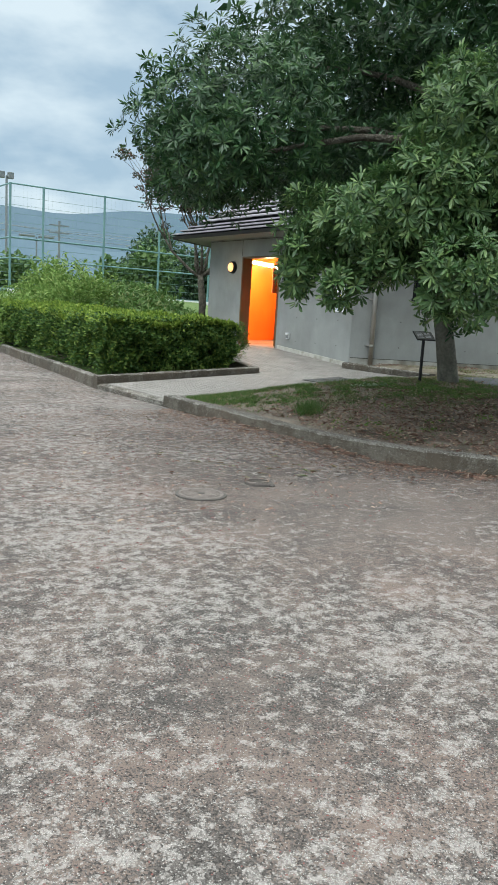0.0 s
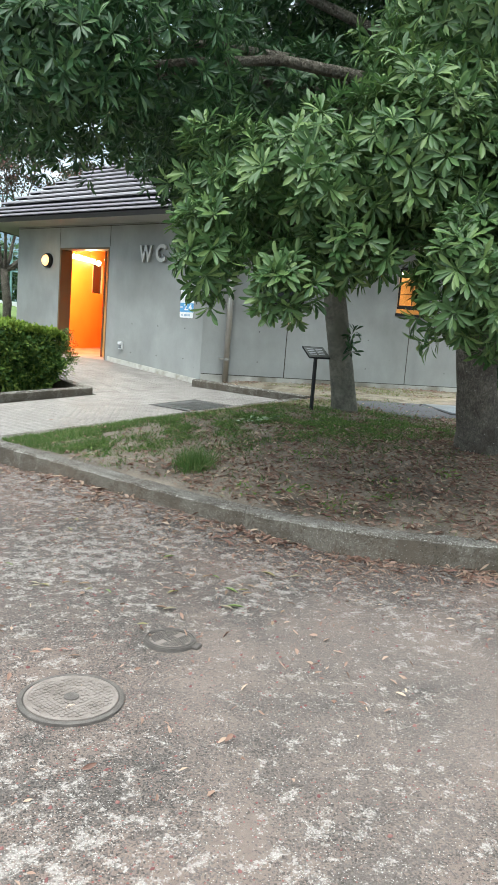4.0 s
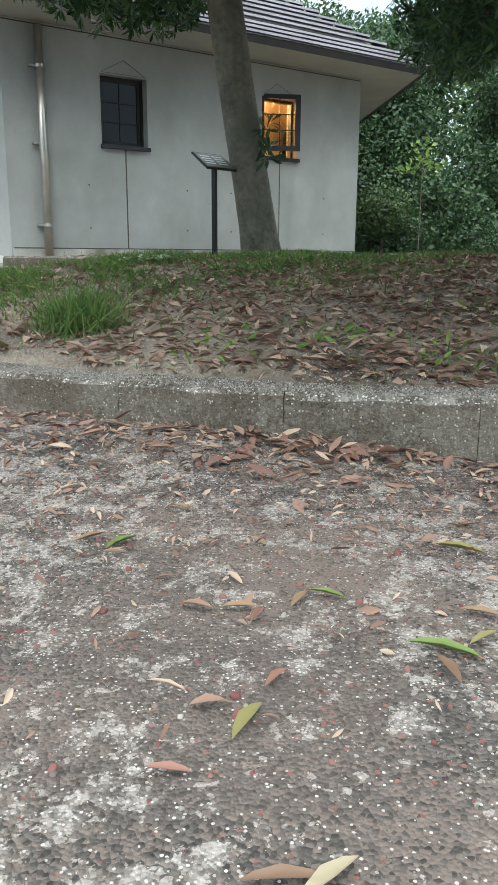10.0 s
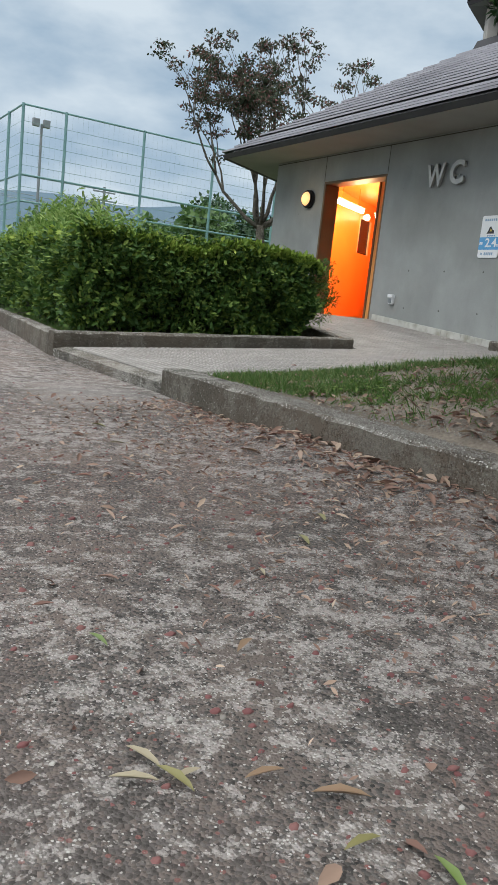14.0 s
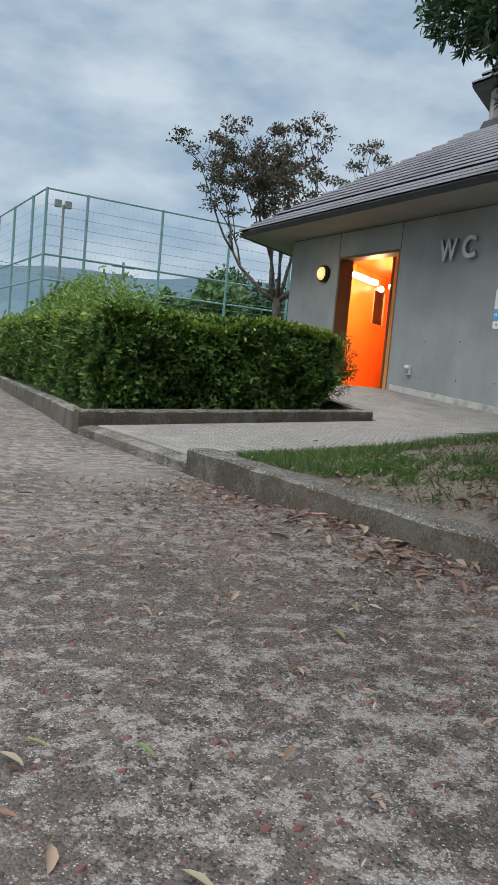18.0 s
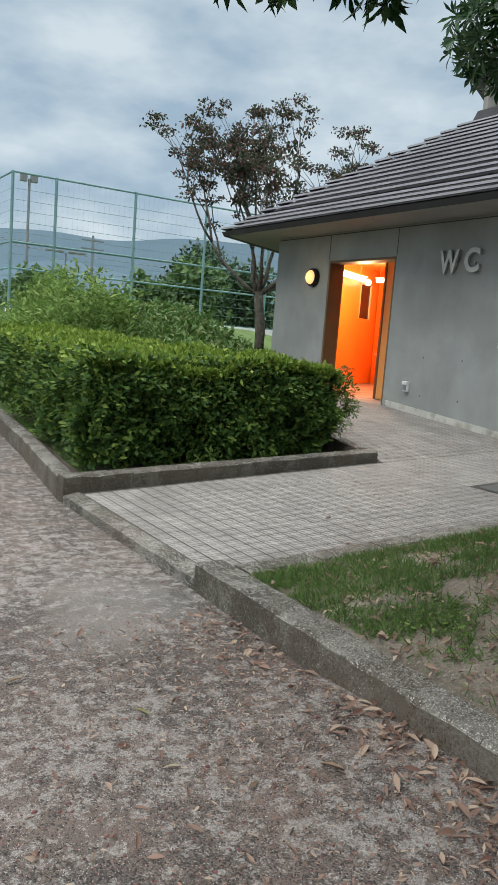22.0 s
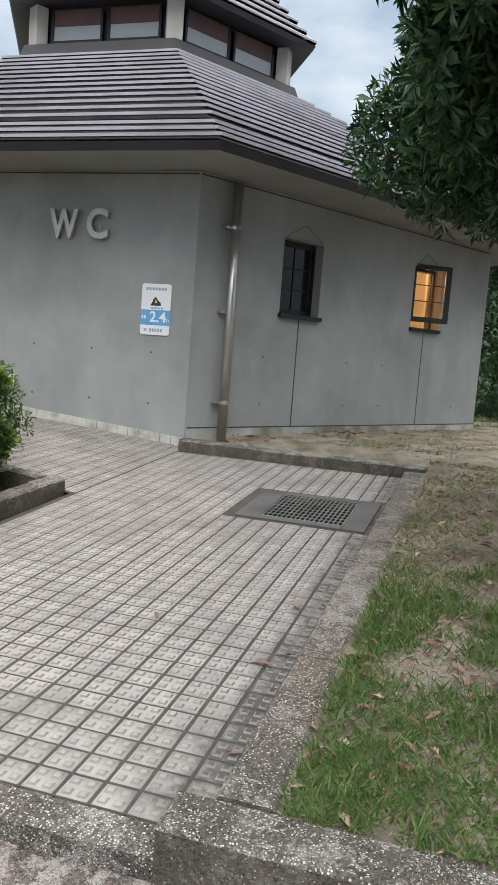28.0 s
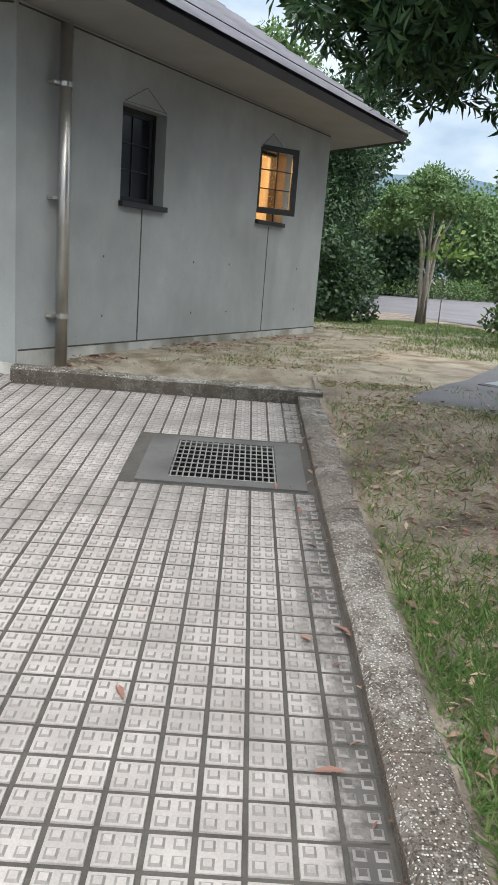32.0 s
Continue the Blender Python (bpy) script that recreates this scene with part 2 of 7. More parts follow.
EARTH = mat("bare_earth", (0.165, 0.134, 0.105), (0.35, 0.296, 0.242), 3.5, 0.95, 0.9, 70, 1.0, stain=(0.10, 0.08, 0.064), stain_scale=1.8)
DRYGRASS = mat("dry_trodden_earth", (0.16, 0.135, 0.095), (0.40, 0.36, 0.285), 4.0, 0.95, 0.9, 70, 1.0, stain=(0.14, 0.11, 0.072), stain_scale=3.2)
BANK = mat("grassy_bank", (0.07, 0.12, 0.03), (0.14, 0.20, 0.06), 1.2, 0.95, 0.6, 40, 0.8)
ROAD = mat("far_asphalt", (0.135, 0.13, 0.142), (0.185, 0.178, 0.19), 0.8, 0.95, 0.2, 60, 0.4, spec=0.2)
PAD = mat("dark_asphalt_pad", (0.10, 0.10, 0.11), (0.15, 0.15, 0.16), 2.0, 0.9, 0.4, 120, 0.5)
PLATE = mat("galvanised_cover", (0.20, 0.235, 0.26), (0.28, 0.315, 0.34), 5.0, 0.5, 0.1, 90, 0.3, metal=0.3, stain=(0.17, 0.185, 0.19), stain_scale=2.5)
PALEBARK = mat("pale_smooth_bark", (0.27, 0.245, 0.205), (0.40, 0.365, 0.31), 8.0, 0.9, 0.4, 30, 0.8)
CONCRETE = mat("grey_painted_concrete", (0.275, 0.287, 0.282), (0.325, 0.337, 0.329), 1.3, 0.75, 0.08, 55, 0.35, stain=(0.25, 0.257, 0.249), stain_scale=0.8)
PLINTH = mat("base_concrete", (0.36, 0.36, 0.33), (0.47, 0.46, 0.43), 3.0, 0.9, 0.3, 80, 0.4, stain=(0.22, 0.21, 0.17), stain_scale=2.5)
SOFFIT = mat("soffit_board", (0.26, 0.255, 0.24), (0.31, 0.305, 0.29), 1.5, 0.8, 0.05, 60, 0.3)
ROOF = mat("grey_metal_shingle", (0.31, 0.30, 0.325), (0.41, 0.398, 0.428), 2.2, 0.42, 0.06, 120, 0.3, metal=0.15, stain=(0.24, 0.232, 0.25))
FASCIA = mat("dark_fascia_and_strip_shadow", (0.022, 0.021, 0.025), (0.036, 0.034, 0.039), 3.0, 0.5, 0.05, 80, 0.3)
ORANGE = mat("orange_gloss_paint", (0.84, 0.24, 0.032), (0.88, 0.27, 0.042), 2.0, 0.4, 0.03, 40, 0.2)
REVEAL = mat("tan_door_frame_paint", (0.135, 0.082, 0.042), (0.17, 0.105, 0.055), 2.0, 0.5, 0.05, 60, 0.3)
TAN = mat("tan_interior_paint", (0.66, 0.37, 0.12), (0.72, 0.41, 0.14), 2.0, 0.55, 0.05, 60, 0.3)
CREAM = mat("cream_interior_paint", (0.66, 0.50, 0.32), (0.72, 0.56, 0.36), 2.0, 0.6, 0.05, 60, 0.3)
DARKMETAL = mat("dark_bronze_aluminium", (0.014, 0.015, 0.018), (0.024, 0.025, 0.028), 5.0, 0.4, 0.03, 80, 0.3, metal=0.3)
STEEL = mat("stainless_pipe", (0.40, 0.38, 0.35), (0.52, 0.50, 0.46), 4.0, 0.32, 0.04, 60, 0.3, metal=0.8)
LETTER = mat("brushed_letter_metal", (0.42, 0.41, 0.39), (0.50, 0.49, 0.46), 8.0, 0.45, 0.03, 80, 0.3, metal=0.4)
WHITE = mat("white_enamel", (0.74, 0.75, 0.77), (0.80, 0.81, 0.82), 6.0, 0.4, 0.0, 60, 0.2)
SIGNBLUE = mat("sign_blue_print", (0.10, 0.33, 0.62), (0.13, 0.38, 0.68), 8.0, 0.4, 0.0, 60, 0.2)
BLACK = mat("black_paint", (0.008, 0.008, 0.009), (0.015, 0.015, 0.016), 8.0, 0.6, 0.05, 90, 0.3)
INK = mat("sign_print", (0.03, 0.03, 0.035), (0.04, 0.04, 0.045), 8.0, 0.5, 0.0, 60, 0.2)
TILE = mat("pale_paving_tile", (0.265, 0.242, 0.226), (0.395, 0.367, 0.345), 5.0, 0.62, 0.15, 140, 0.7, stain=(0.225, 0.206, 0.192), stain_scale=2.2)


def grime_along_kerb(m):
    """Washed-in grime on the ramp's low side: broken patches that thin out away from the kerb."""
    n, l = m.node_tree.nodes, m.node_tree.links
    b = n["Principled BSDF"]
    geo = n.new("ShaderNodeNewGeometry")
    for k in [k for k in n if k.type == 'TEX_NOISE']:
        l.new(geo.outputs["Position"], k.inputs["Vector"])
    sep = n.new("ShaderNodeSeparateXYZ")
    l.new(geo.outputs["Position"], sep.inputs["Vector"])
    nz = n.new("ShaderNodeTexNoise")
    nz.inputs["Scale"].default_value, nz.inputs["Detail"].default_value, nz.inputs["Roughness"].default_value = 7.0, 7.0, 0.7
    l.new(geo.outputs["Position"], nz.inputs["Vector"])
    mr = n.new("ShaderNodeMapRange")
    for k, w in zip(("From Min", "From Max", "To Min", "To Max"), (10.16, 10.50, 0.36, -0.14)):
        mr.inputs[k].default_value = w
    l.new(sep.outputs["Y"], mr.inputs["Value"])
    ad = n.new("ShaderNodeMath")
    ad.operation = 'ADD'
    l.new(nz.outputs["Fac"], ad.inputs[0])
    l.new(mr.outputs["Result"], ad.inputs[1])
    th = n.new("ShaderNodeMapRange")
    for k, w in zip(("From Min", "From Max", "To Min", "To Max"), (0.55, 0.78, 0.0, 0.88)):
        th.inputs[k].default_value = w
    l.new(ad.outputs[0], th.inputs["Value"])
    src = b.inputs["Base Color"].links[0].from_socket
    info = n.new("ShaderNodeObjectInfo")
    mx = n.new("ShaderNodeMix")
    mx.data_type = 'RGBA'
    l.new(th.outputs["Result"], mx.inputs["Factor"])
    l.new(src, mx.inputs["A"])
    mx.inputs["B"].default_value = (0.055, 0.052, 0.048, 1)
    hv = n.new("ShaderNodeHueSaturation")
    vr = n.new("ShaderNodeMapRange")
    vr.inputs["To Min"].default_value, vr.inputs["To Max"].default_value = 0.92, 1.08
    rnd = n.new("ShaderNodeMath")
    rnd.operation = 'FRACT'
    sm = n.new("ShaderNodeMath")
    sm.operation = 'ADD'
    l.new(info.outputs["Random"], sm.inputs[0])
    l.new(geo.outputs["Random Per Island"], sm.inputs[1])
    l.new(sm.outputs[0], rnd.inputs[0])
    l.new(rnd.outputs[0], vr.inputs["Value"])
    l.new(vr.outputs["Result"], hv.inputs["Value"])
    l.new(mx.outputs["Result"], hv.inputs["Color"])
    l.new(hv.outputs["Color"], b.inputs["Base Color"])


grime_along_kerb(TILE)
# darker tile colour for stud sides: their shading is put in as colour
STUDSIDE = mat("shaded_stud_side", (0.17, 0.156, 0.144), (0.265, 0.245, 0.23), 5.0, 0.7, 0.1, 140, 0.7)
JOINT = mat("dark_tile_joint", (0.05, 0.046, 0.04), (0.09, 0.082, 0.072), 6.0, 0.95, 0.3, 90, 0.5)
SKIRT = mat("white_skirting_tile", (0.48, 0.47, 0.44), (0.58, 0.57, 0.53), 6.0, 0.5, 0.08, 80, 0.4, stain=(0.33, 0.31, 0.26), stain_scale=5)
IRON = mat("cast_iron", (0.075, 0.065, 0.058), (0.14, 0.125, 0.115), 14.0, 0.7, 0.4, 200, 0.5)
DUSTIRON = mat("dusty_iron", (0.145, 0.120, 0.107), (0.26, 0.228, 0.207), 9.0, 0.8, 0.3, 160, 0.6)
GRATEM = mat("galvanised_grating", (0.20, 0.20, 0.19), (0.30, 0.30, 0.28), 9.0, 0.5, 0.1, 90, 0.3, metal=0.5)
PIT = mat("drain_pit", (0.012, 0.012, 0.012), (0.02, 0.02, 0.02), 4.0, 0.9, 0.0, 40, 0.2)
FRAMEC = mat("grate_surround_concrete", (0.085, 0.083, 0.082), (0.13, 0.127, 0.122), 6.0, 0.85, 0.2, 120, 0.4, stain=(0.07, 0.068, 0.064), stain_scale=3)
BARK = mat("smooth_grey_bark", (0.095, 0.092, 0.074), (0.20, 0.192, 0.155), 6.0, 0.95, 0.6, 26, 0.9, stain=(0.12, 0.125, 0.095), stain_scale=2.2)
BARK2 = mat("rough_brown_bark", (0.115, 0.102, 0.083), (0.25, 0.226, 0.186), 9.0, 0.95, 1.0, 30, 1.0, stain=(0.10, 0.084, 0.066), stain_scale=3.4)
LEAF = leafy("broad_evergreen_leaf", (0.018, 0.056, 0.021), (0.042, 0.105, 0.038), (0.10, 0.185, 0.062), 0.42, 0.18)
# brighter, yellower copy of the leaf above, with open light put into it
LEAFLIT = leafy("lit_evergreen_leaf", (0.042, 0.098, 0.032), (0.088, 0.17, 0.055), (0.18, 0.27, 0.09), 0.42, 0.28)
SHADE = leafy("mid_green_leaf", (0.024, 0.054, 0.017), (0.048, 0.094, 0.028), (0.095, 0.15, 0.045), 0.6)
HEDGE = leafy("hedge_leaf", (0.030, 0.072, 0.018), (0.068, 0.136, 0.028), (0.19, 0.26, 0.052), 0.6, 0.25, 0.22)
HEDGETOP = leafy("hedge_top_leaf", (0.10, 0.17, 0.028), (0.18, 0.27, 0.042), (0.30, 0.38, 0.075), 0.6, 0.3, 0.22)
HEDGECORE = mat("hedge_inner_shade", (0.012, 0.016, 0.008), (0.03, 0.034, 0.016), 12.0, 0.95, 0.5, 40, 0.6)
MYRTLE = leafy("myrtle_leaf", (0.035, 0.052, 0.03), (0.06, 0.072, 0.042), (0.19, 0.085, 0.08), 0.6, 0.25, 0.3)
WOODS = leafy("woodland_leaf", (0.018, 0.045, 0.02), (0.035, 0.08, 0.03), (0.07, 0.13, 0.045), 0.6)
LIGHTWOODS = leafy("light_woodland_leaf", (0.06, 0.12, 0.035), (0.10, 0.18, 0.055), (0.16, 0.25, 0.085), 0.6)
WEED = leafy("tall_weed_leaf", (0.10, 0.18, 0.04), (0.18, 0.28, 0.07), (0.28, 0.36, 0.12), 0.65, 0.3, 0.2)
GRASS = leafy("lawn_blade", (0.06, 0.13, 0.025), (0.105, 0.20, 0.045), (0.22, 0.255, 0.092), 0.6)
LITTER = leafy("dead_leaf", (0.165, 0.085, 0.064), (0.28, 0.175, 0.132), (0.48, 0.37, 0.275), 0.7, 0.1)
YELLOWLEAF = leafy("yellowing_leaf", (0.26, 0.205, 0.12), (0.24, 0.155, 0.095), (0.36, 0.31, 0.20), 0.6, 0.1)
DRYBLADE = leafy("dry_blade", (0.17, 0.19, 0.07), (0.27, 0.26, 0.12), (0.40, 0.36, 0.21), 0.7)
REDLEAF = leafy("red_brown_leaf", (0.20, 0.085, 0.065), (0.24, 0.12, 0.09), (0.28, 0.16, 0.11), 0.6, 0.1)
OLIVELEAF = leafy("olive_fallen_leaf", (0.17, 0.16, 0.055), (0.22, 0.20, 0.08), (0.27, 0.23, 0.10), 0.55, 0.1)
PALELEAF = leafy("pale_dry_leaf", (0.28, 0.235, 0.155), (0.33, 0.285, 0.195), (0.38, 0.335, 0.235), 0.6, 0.1)
BROWNLEAF = leafy("brown_dry_leaf", (0.13, 0.08, 0.05), (0.17, 0.105, 0.068), (0.21, 0.14, 0.09), 0.6, 0.1)
GREENLEAF = leafy("fallen_green_leaf", (0.10, 0.16, 0.045), (0.15, 0.21, 0.06), (0.24, 0.28, 0.11), 0.5, 0.15)
PEBBLE = leafy("pebble", (0.058, 0.050, 0.045), (0.105, 0.086, 0.077), (0.17, 0.138, 0.122), 0.9, 0.0)
DARKSOIL = mat("dark_bed_soil", (0.075, 0.06, 0.047), (0.15, 0.122, 0.096), 5.0, 0.95, 0.9, 70, 1.0)
PALEPRINT = mat("pale_blue_print", (0.22, 0.34, 0.48), (0.28, 0.40, 0.54), 8.0, 0.5, 0.0, 60, 0.2)
WHITEGRIT = leafy("white_grit", (0.17, 0.15, 0.135), (0.26, 0.24, 0.215), (0.38, 0.36, 0.33), 0.85, 0.0)
REDSTONE = leafy("red_stone", (0.13, 0.045, 0.046), (0.18, 0.07, 0.068), (0.21, 0.105, 0.092), 0.85, 0.0)
FENCE = mat("green_fence_steel", (0.13, 0.25, 0.25), (0.17, 0.30, 0.30), 3.0, 0.6, 0.0, 60, 0.3)
WIRE = mat("green_mesh_wire", (0.15, 0.26, 0.23), (0.19, 0.30, 0.27), 3.0, 0.6, 0.0, 60, 0.3)
# the air's haze is mixed into this blue; none is rendered
HILL = mat("haze_tinted_hill", (0.10, 0.155, 0.20), (0.125, 0.18, 0.225), 0.02, 1.0, 0.0, 0.2, 0.5)
POLE = mat("grey_pole_steel", (0.16, 0.18, 0.19), (0.22, 0.24, 0.25), 3.0, 0.6, 0.0, 60, 0.3)
GLASS_DARK = mat("dark_window_glass", (0.008, 0.010, 0.013), (0.012, 0.014, 0.017), 1.0, 0.12, 0.0, 10, 0.2, spec=0.2)
CLERESTORY = mat("frosted_clerestory_glass", (0.30, 0.31, 0.33), (0.36, 0.37, 0.39), 1.0, 0.15, 0.0, 10, 0.2, spec=0.7)
COLUMN = mat("cupola_concrete", (0.38, 0.36, 0.33), (0.48, 0.46, 0.42), 4.0, 0.85, 0.2, 60, 0.4)
TUBE = glow("fluorescent_tube", (1.0, 0.74, 0.44), 20.0)
GLOBE = glow("lit_globe", (1.0, 0.56, 0.23), 1.05)
REDBOARD = mat("red_brown_board", (0.085, 0.05, 0.046), (0.12, 0.07, 0.064), 3.0, 0.6, 0.05, 60, 0.3)


def cracked(m, scale=24.0, stretch=0.62, depth=0.62):
    """Bark split into upright plates by dark cracks, with pale lichen flecks."""
    n, l = m.node_tree.nodes, m.node_tree.links
    b = n["Principled BSDF"]
    geo = n.new("ShaderNodeNewGeometry")
    mp = n.new("ShaderNodeMapping")
    mp.inputs["Scale"].default_value = (1, 1, stretch)
    l.new(geo.outputs["Position"], mp.inputs["Vector"])
    wob = n.new("ShaderNodeTexNoise")
    wob.inputs["Scale"].default_value, wob.inputs["Detail"].default_value = 12.0, 4.0
    l.new(mp.outputs["Vector"], wob.inputs["Vector"])
    ad = n.new("ShaderNodeMix")
    ad.data_type, ad.blend_type = 'RGBA', 'LINEAR_LIGHT'
    ad.inputs["Factor"].default_value = 0.10
    l.new(mp.outputs["Vector"], ad.inputs["A"])
    l.new(wob.outputs["Color"], ad.inputs["B"])
    v = n.new("ShaderNodeTexVoronoi")
    v.feature = 'DISTANCE_TO_EDGE'
    v.inputs["Scale"].default_value = scale
    l.new(ad.outputs["Result"], v.inputs["Vector"])
    mr = n.new("ShaderNodeMapRange")
    for k, w in zip(("From Min", "From Max", "To Min", "To Max"), (0.0, 0.16, 0.2, 1.0)):
        mr.inputs[k].default_value = w
    l.new(v.outputs["Distance"], mr.inputs["Value"])
    src = b.inputs["Base Color"].links[0].from_socket
    mul = n.new("ShaderNodeMix")
    mul.data_type, mul.blend_type = 'RGBA', 'MULTIPLY'
    mul.inputs["Factor"].default_value = depth
    l.new(src, mul.inputs["A"])
    l.new(mr.outputs["Result"], mul.inputs["B"])
    fl = n.new("ShaderNodeTexNoise")
    fl.inputs["Scale"].default_value, fl.inputs["Detail"].default_value, fl.inputs["Roughness"].default_value = 45.0, 4.0, 0.7
    l.new(geo.outputs["Position"], fl.inputs["Vector"])
    fr = n.new("ShaderNodeMapRange")
    fr.inputs["From Min"].default_value, fr.inputs["From Max"].default_value = 0.63, 0.68
    l.new(fl.outputs["Fac"], fr.inputs["Value"])
    lich = n.new("ShaderNodeMix")
    lich.data_type = 'RGBA'
    l.new(fr.outputs["Result"], lich.inputs["Factor"])
    l.new(mul.outputs["Result"], lich.inputs["A"])
    lich.inputs["B"].default_value = (0.42, 0.41, 0.36, 1)
    l.new(lich.outputs["Result"], b.inputs["Base Color"])
    bp = n.new("ShaderNodeBump")
    bp.inputs["Strength"].default_value, bp.inputs["Distance"].default_value = 0.8, 0.02
    l.new(mr.outputs["Result"], bp.inputs["Height"])
    l.new(b.inputs["Normal"].links[0].from_socket, bp.inputs["Normal"])
    l.new(bp.outputs["Normal"], b.inputs["Normal"])


cracked(BARK2, 40.0, 0.5, 0.5)


def weathered(m, amount=0.16):
    """Cloudy stains, upright run marks and small pits of old painted concrete."""
    n, l = m.node_tree.nodes, m.node_tree.links
    b = n["Principled BSDF"]
    geo = n.new("ShaderNodeNewGeometry")
    out = b.inputs["Base Color"].links[0].from_socket

    def layer(scale, stretch, lo, hi, dark, light, detail=6.0):
        nonlocal out
        mp = n.new("ShaderNodeMapping")
        mp.inputs["Scale"].default_value = (1, 1, stretch)
        l.new(geo.outputs["Position"], mp.inputs["Vector"])
        t = n.new("ShaderNodeTexNoise")
        t.inputs["Scale"].default_value, t.inputs["Detail"].default_value, t.inputs["Roughness"].default_value = scale, detail, 0.62
        l.new(mp.outputs["Vector"], t.inputs["Vector"])
        r = n.new("ShaderNodeMapRange")
        for k, w in zip(("From Min", "From Max", "To Min", "To Max"), (lo, hi, dark, light)):
            r.inputs[k].default_value = w
        l.new(t.outputs["Fac"], r.inputs["Value"])
        x = n.new("ShaderNodeMix")
        x.data_type, x.blend_type = 'RGBA', 'MULTIPLY'
        x.inputs["Factor"].default_value = 1.0
        l.new(out, x.inputs["A"])
        l.new(r.outputs["Result"], x.inputs["B"])
        out = x.outputs["Result"]

    layer(1.3, 0.7, 0.3, 0.7, 1 - amount, 1 + amount * 0.7)
    layer(2.6, 0.3, 0.35, 0.75, 1 - amount * 0.3, 1 + amount * 0.35)
    layer(18.0, 1.0, 0.74, 0.78, 1.0, 0.72, 2.0)
    l.new(out, b.inputs["Base Color"])


weathered(CONCRETE)
weathered(PLINTH, 0.22)


# ---- mesh helpers ----
def mesh_ob(name, verts, faces, material, parent=None, label="", smooth=False):
    me = bpy.data.meshes.new(name)
    me.from_pydata([tuple(v) for v in verts], [], [tuple(f) for f in faces])
    me.materials.append(material)
    if smooth:
        me.polygons.foreach_set("use_smooth", [True] * len(me.polygons))
    me.update()
    ob = new(name, me)
    if parent is not None:
        ob.parent = parent
    if label:
        ob["label"] = label
    return ob


def tris_ob(name, V, F, material, parent=None, label="", smooth=False):
    """A large triangle or quad mesh from arrays."""
    V, F = np.asarray(V, np.float32), np.asarray(F, np.int32)
    me = bpy.data.meshes.new(name)
    k = F.shape[1]
    me.vertices.add(len(V))
    me.vertices.foreach_set("co", V.ravel())
    me.loops.add(F.size)
    me.loops.foreach_set("vertex_index", F.ravel())
    me.polygons.add(len(F))
    me.polygons.foreach_set("loop_start", np.arange(0, F.size, k, dtype=np.int32))
    me.polygons.foreach_set("loop_total", np.full(len(F), k, np.int32))
    if smooth:
        me.polygons.foreach_set("use_smooth", np.ones(len(F), bool))
    me.update(calc_edges=True)
    me.validate()
    me.materials.append(material)
    ob = new(name, me)
    if parent is not None:
        ob.parent = parent
    if label:
        ob["label"] = label
    return ob


def part(name, bm, material, parent, label="", smooth=False):
    me = bpy.data.meshes.new(name)
    bmesh.ops.recalc_face_normals(bm, faces=bm.faces[:])
    bm.to_mesh(me)
    bm.free()
    me.materials.append(material)
    if smooth:
        me.polygons.foreach_set("use_smooth", [True] * len(me.polygons))
    ob = new(name, me)
    if parent is not None:
        ob.parent = parent
    if label:
        ob["label"] = label
    return ob


def base(name, label, category, group="", kind="", at=(0, 0, 0)):
    ob = new(name)
    ob.location = at
    return tagged(ob, label, category, group, kind)


def add_box(bm, lo, hi, m=None, bevel=0.0):
    vs = [bm.verts.new((x, y, z)) for x in (lo[0], hi[0]) for y in (lo[1], hi[1]) for z in (lo[2], hi[2])]
    fs = [bm.faces.new([vs[i] for i in f]) for f in ((0, 1, 3, 2), (4, 6, 7, 5), (0, 4, 5, 1), (2, 3, 7, 6), (0, 2, 6, 4), (1, 5, 7, 3))]
    if bevel:
        es = list({e for f in fs for e in f.edges})
        r = bmesh.ops.bevel(bm, geom=es, offset=bevel, segments=2, affect='EDGES', profile=0.6)
        vs = list({v for f in r["faces"] for v in f.verts} | {v for v in vs if v.is_valid})
    if m is not None:
        bmesh.ops.transform(bm, matrix=m, verts=[v for v in vs if v.is_valid])
    return vs


def box(lo, hi, m=None, bevel=0.0):
    bm = bmesh.new()
    add_box(bm, lo, hi, None, bevel)
    if m is not None:
        bmesh.ops.transform(bm, matrix=m, verts=bm.verts[:])
    return bm


def tube_between(bm, a, b, r, r2=None, seg=10):
    a, b = Vector(a), Vector(b)
    d = b - a
    q = d.to_track_quat('Z', 'Y').to_matrix().to_4x4()
    bmesh.ops.create_cone(bm, cap_ends=True, segments=seg, radius1=r, radius2=r if r2 is None else r2, depth=d.length,
                          matrix=Matrix.Translation((a + b) / 2) @ q)


def limb(bm, pts, radii, seg=10, wob=0.0, rng=None):
    """A tapered, bent limb as one skin of rings."""
    rings = []
    pts = [Vector(p) for p in pts]
    for i, (p, r) in enumerate(zip(pts, radii)):
        d = (pts[min(i + 1, len(pts) - 1)] - pts[max(i - 1, 0)]).normalized()
        q = d.to_track_quat('Z', 'Y').to_matrix()
        ring = []
        for k in range(seg):
            a = 2 * math.pi * k / seg
            rr = r * (1 + (wob * rng.uniform(-1, 1) if rng else 0))
            ring.append(bm.verts.new(p + q @ Vector((math.cos(a) * rr, math.sin(a) * rr, 0))))
        rings.append(ring)
    for a, b in zip(rings, rings[1:]):
        for k in range(seg):
            bm.faces.new((a[k], a[(k + 1) % seg], b[(k + 1) % seg], b[k]))
    bm.faces.new(rings[0][::-1])
    bm.faces.new(rings[-1])


def unit(a):
    return a / np.maximum(np.linalg.norm(a, axis=-1, keepdims=True), 1e-9)


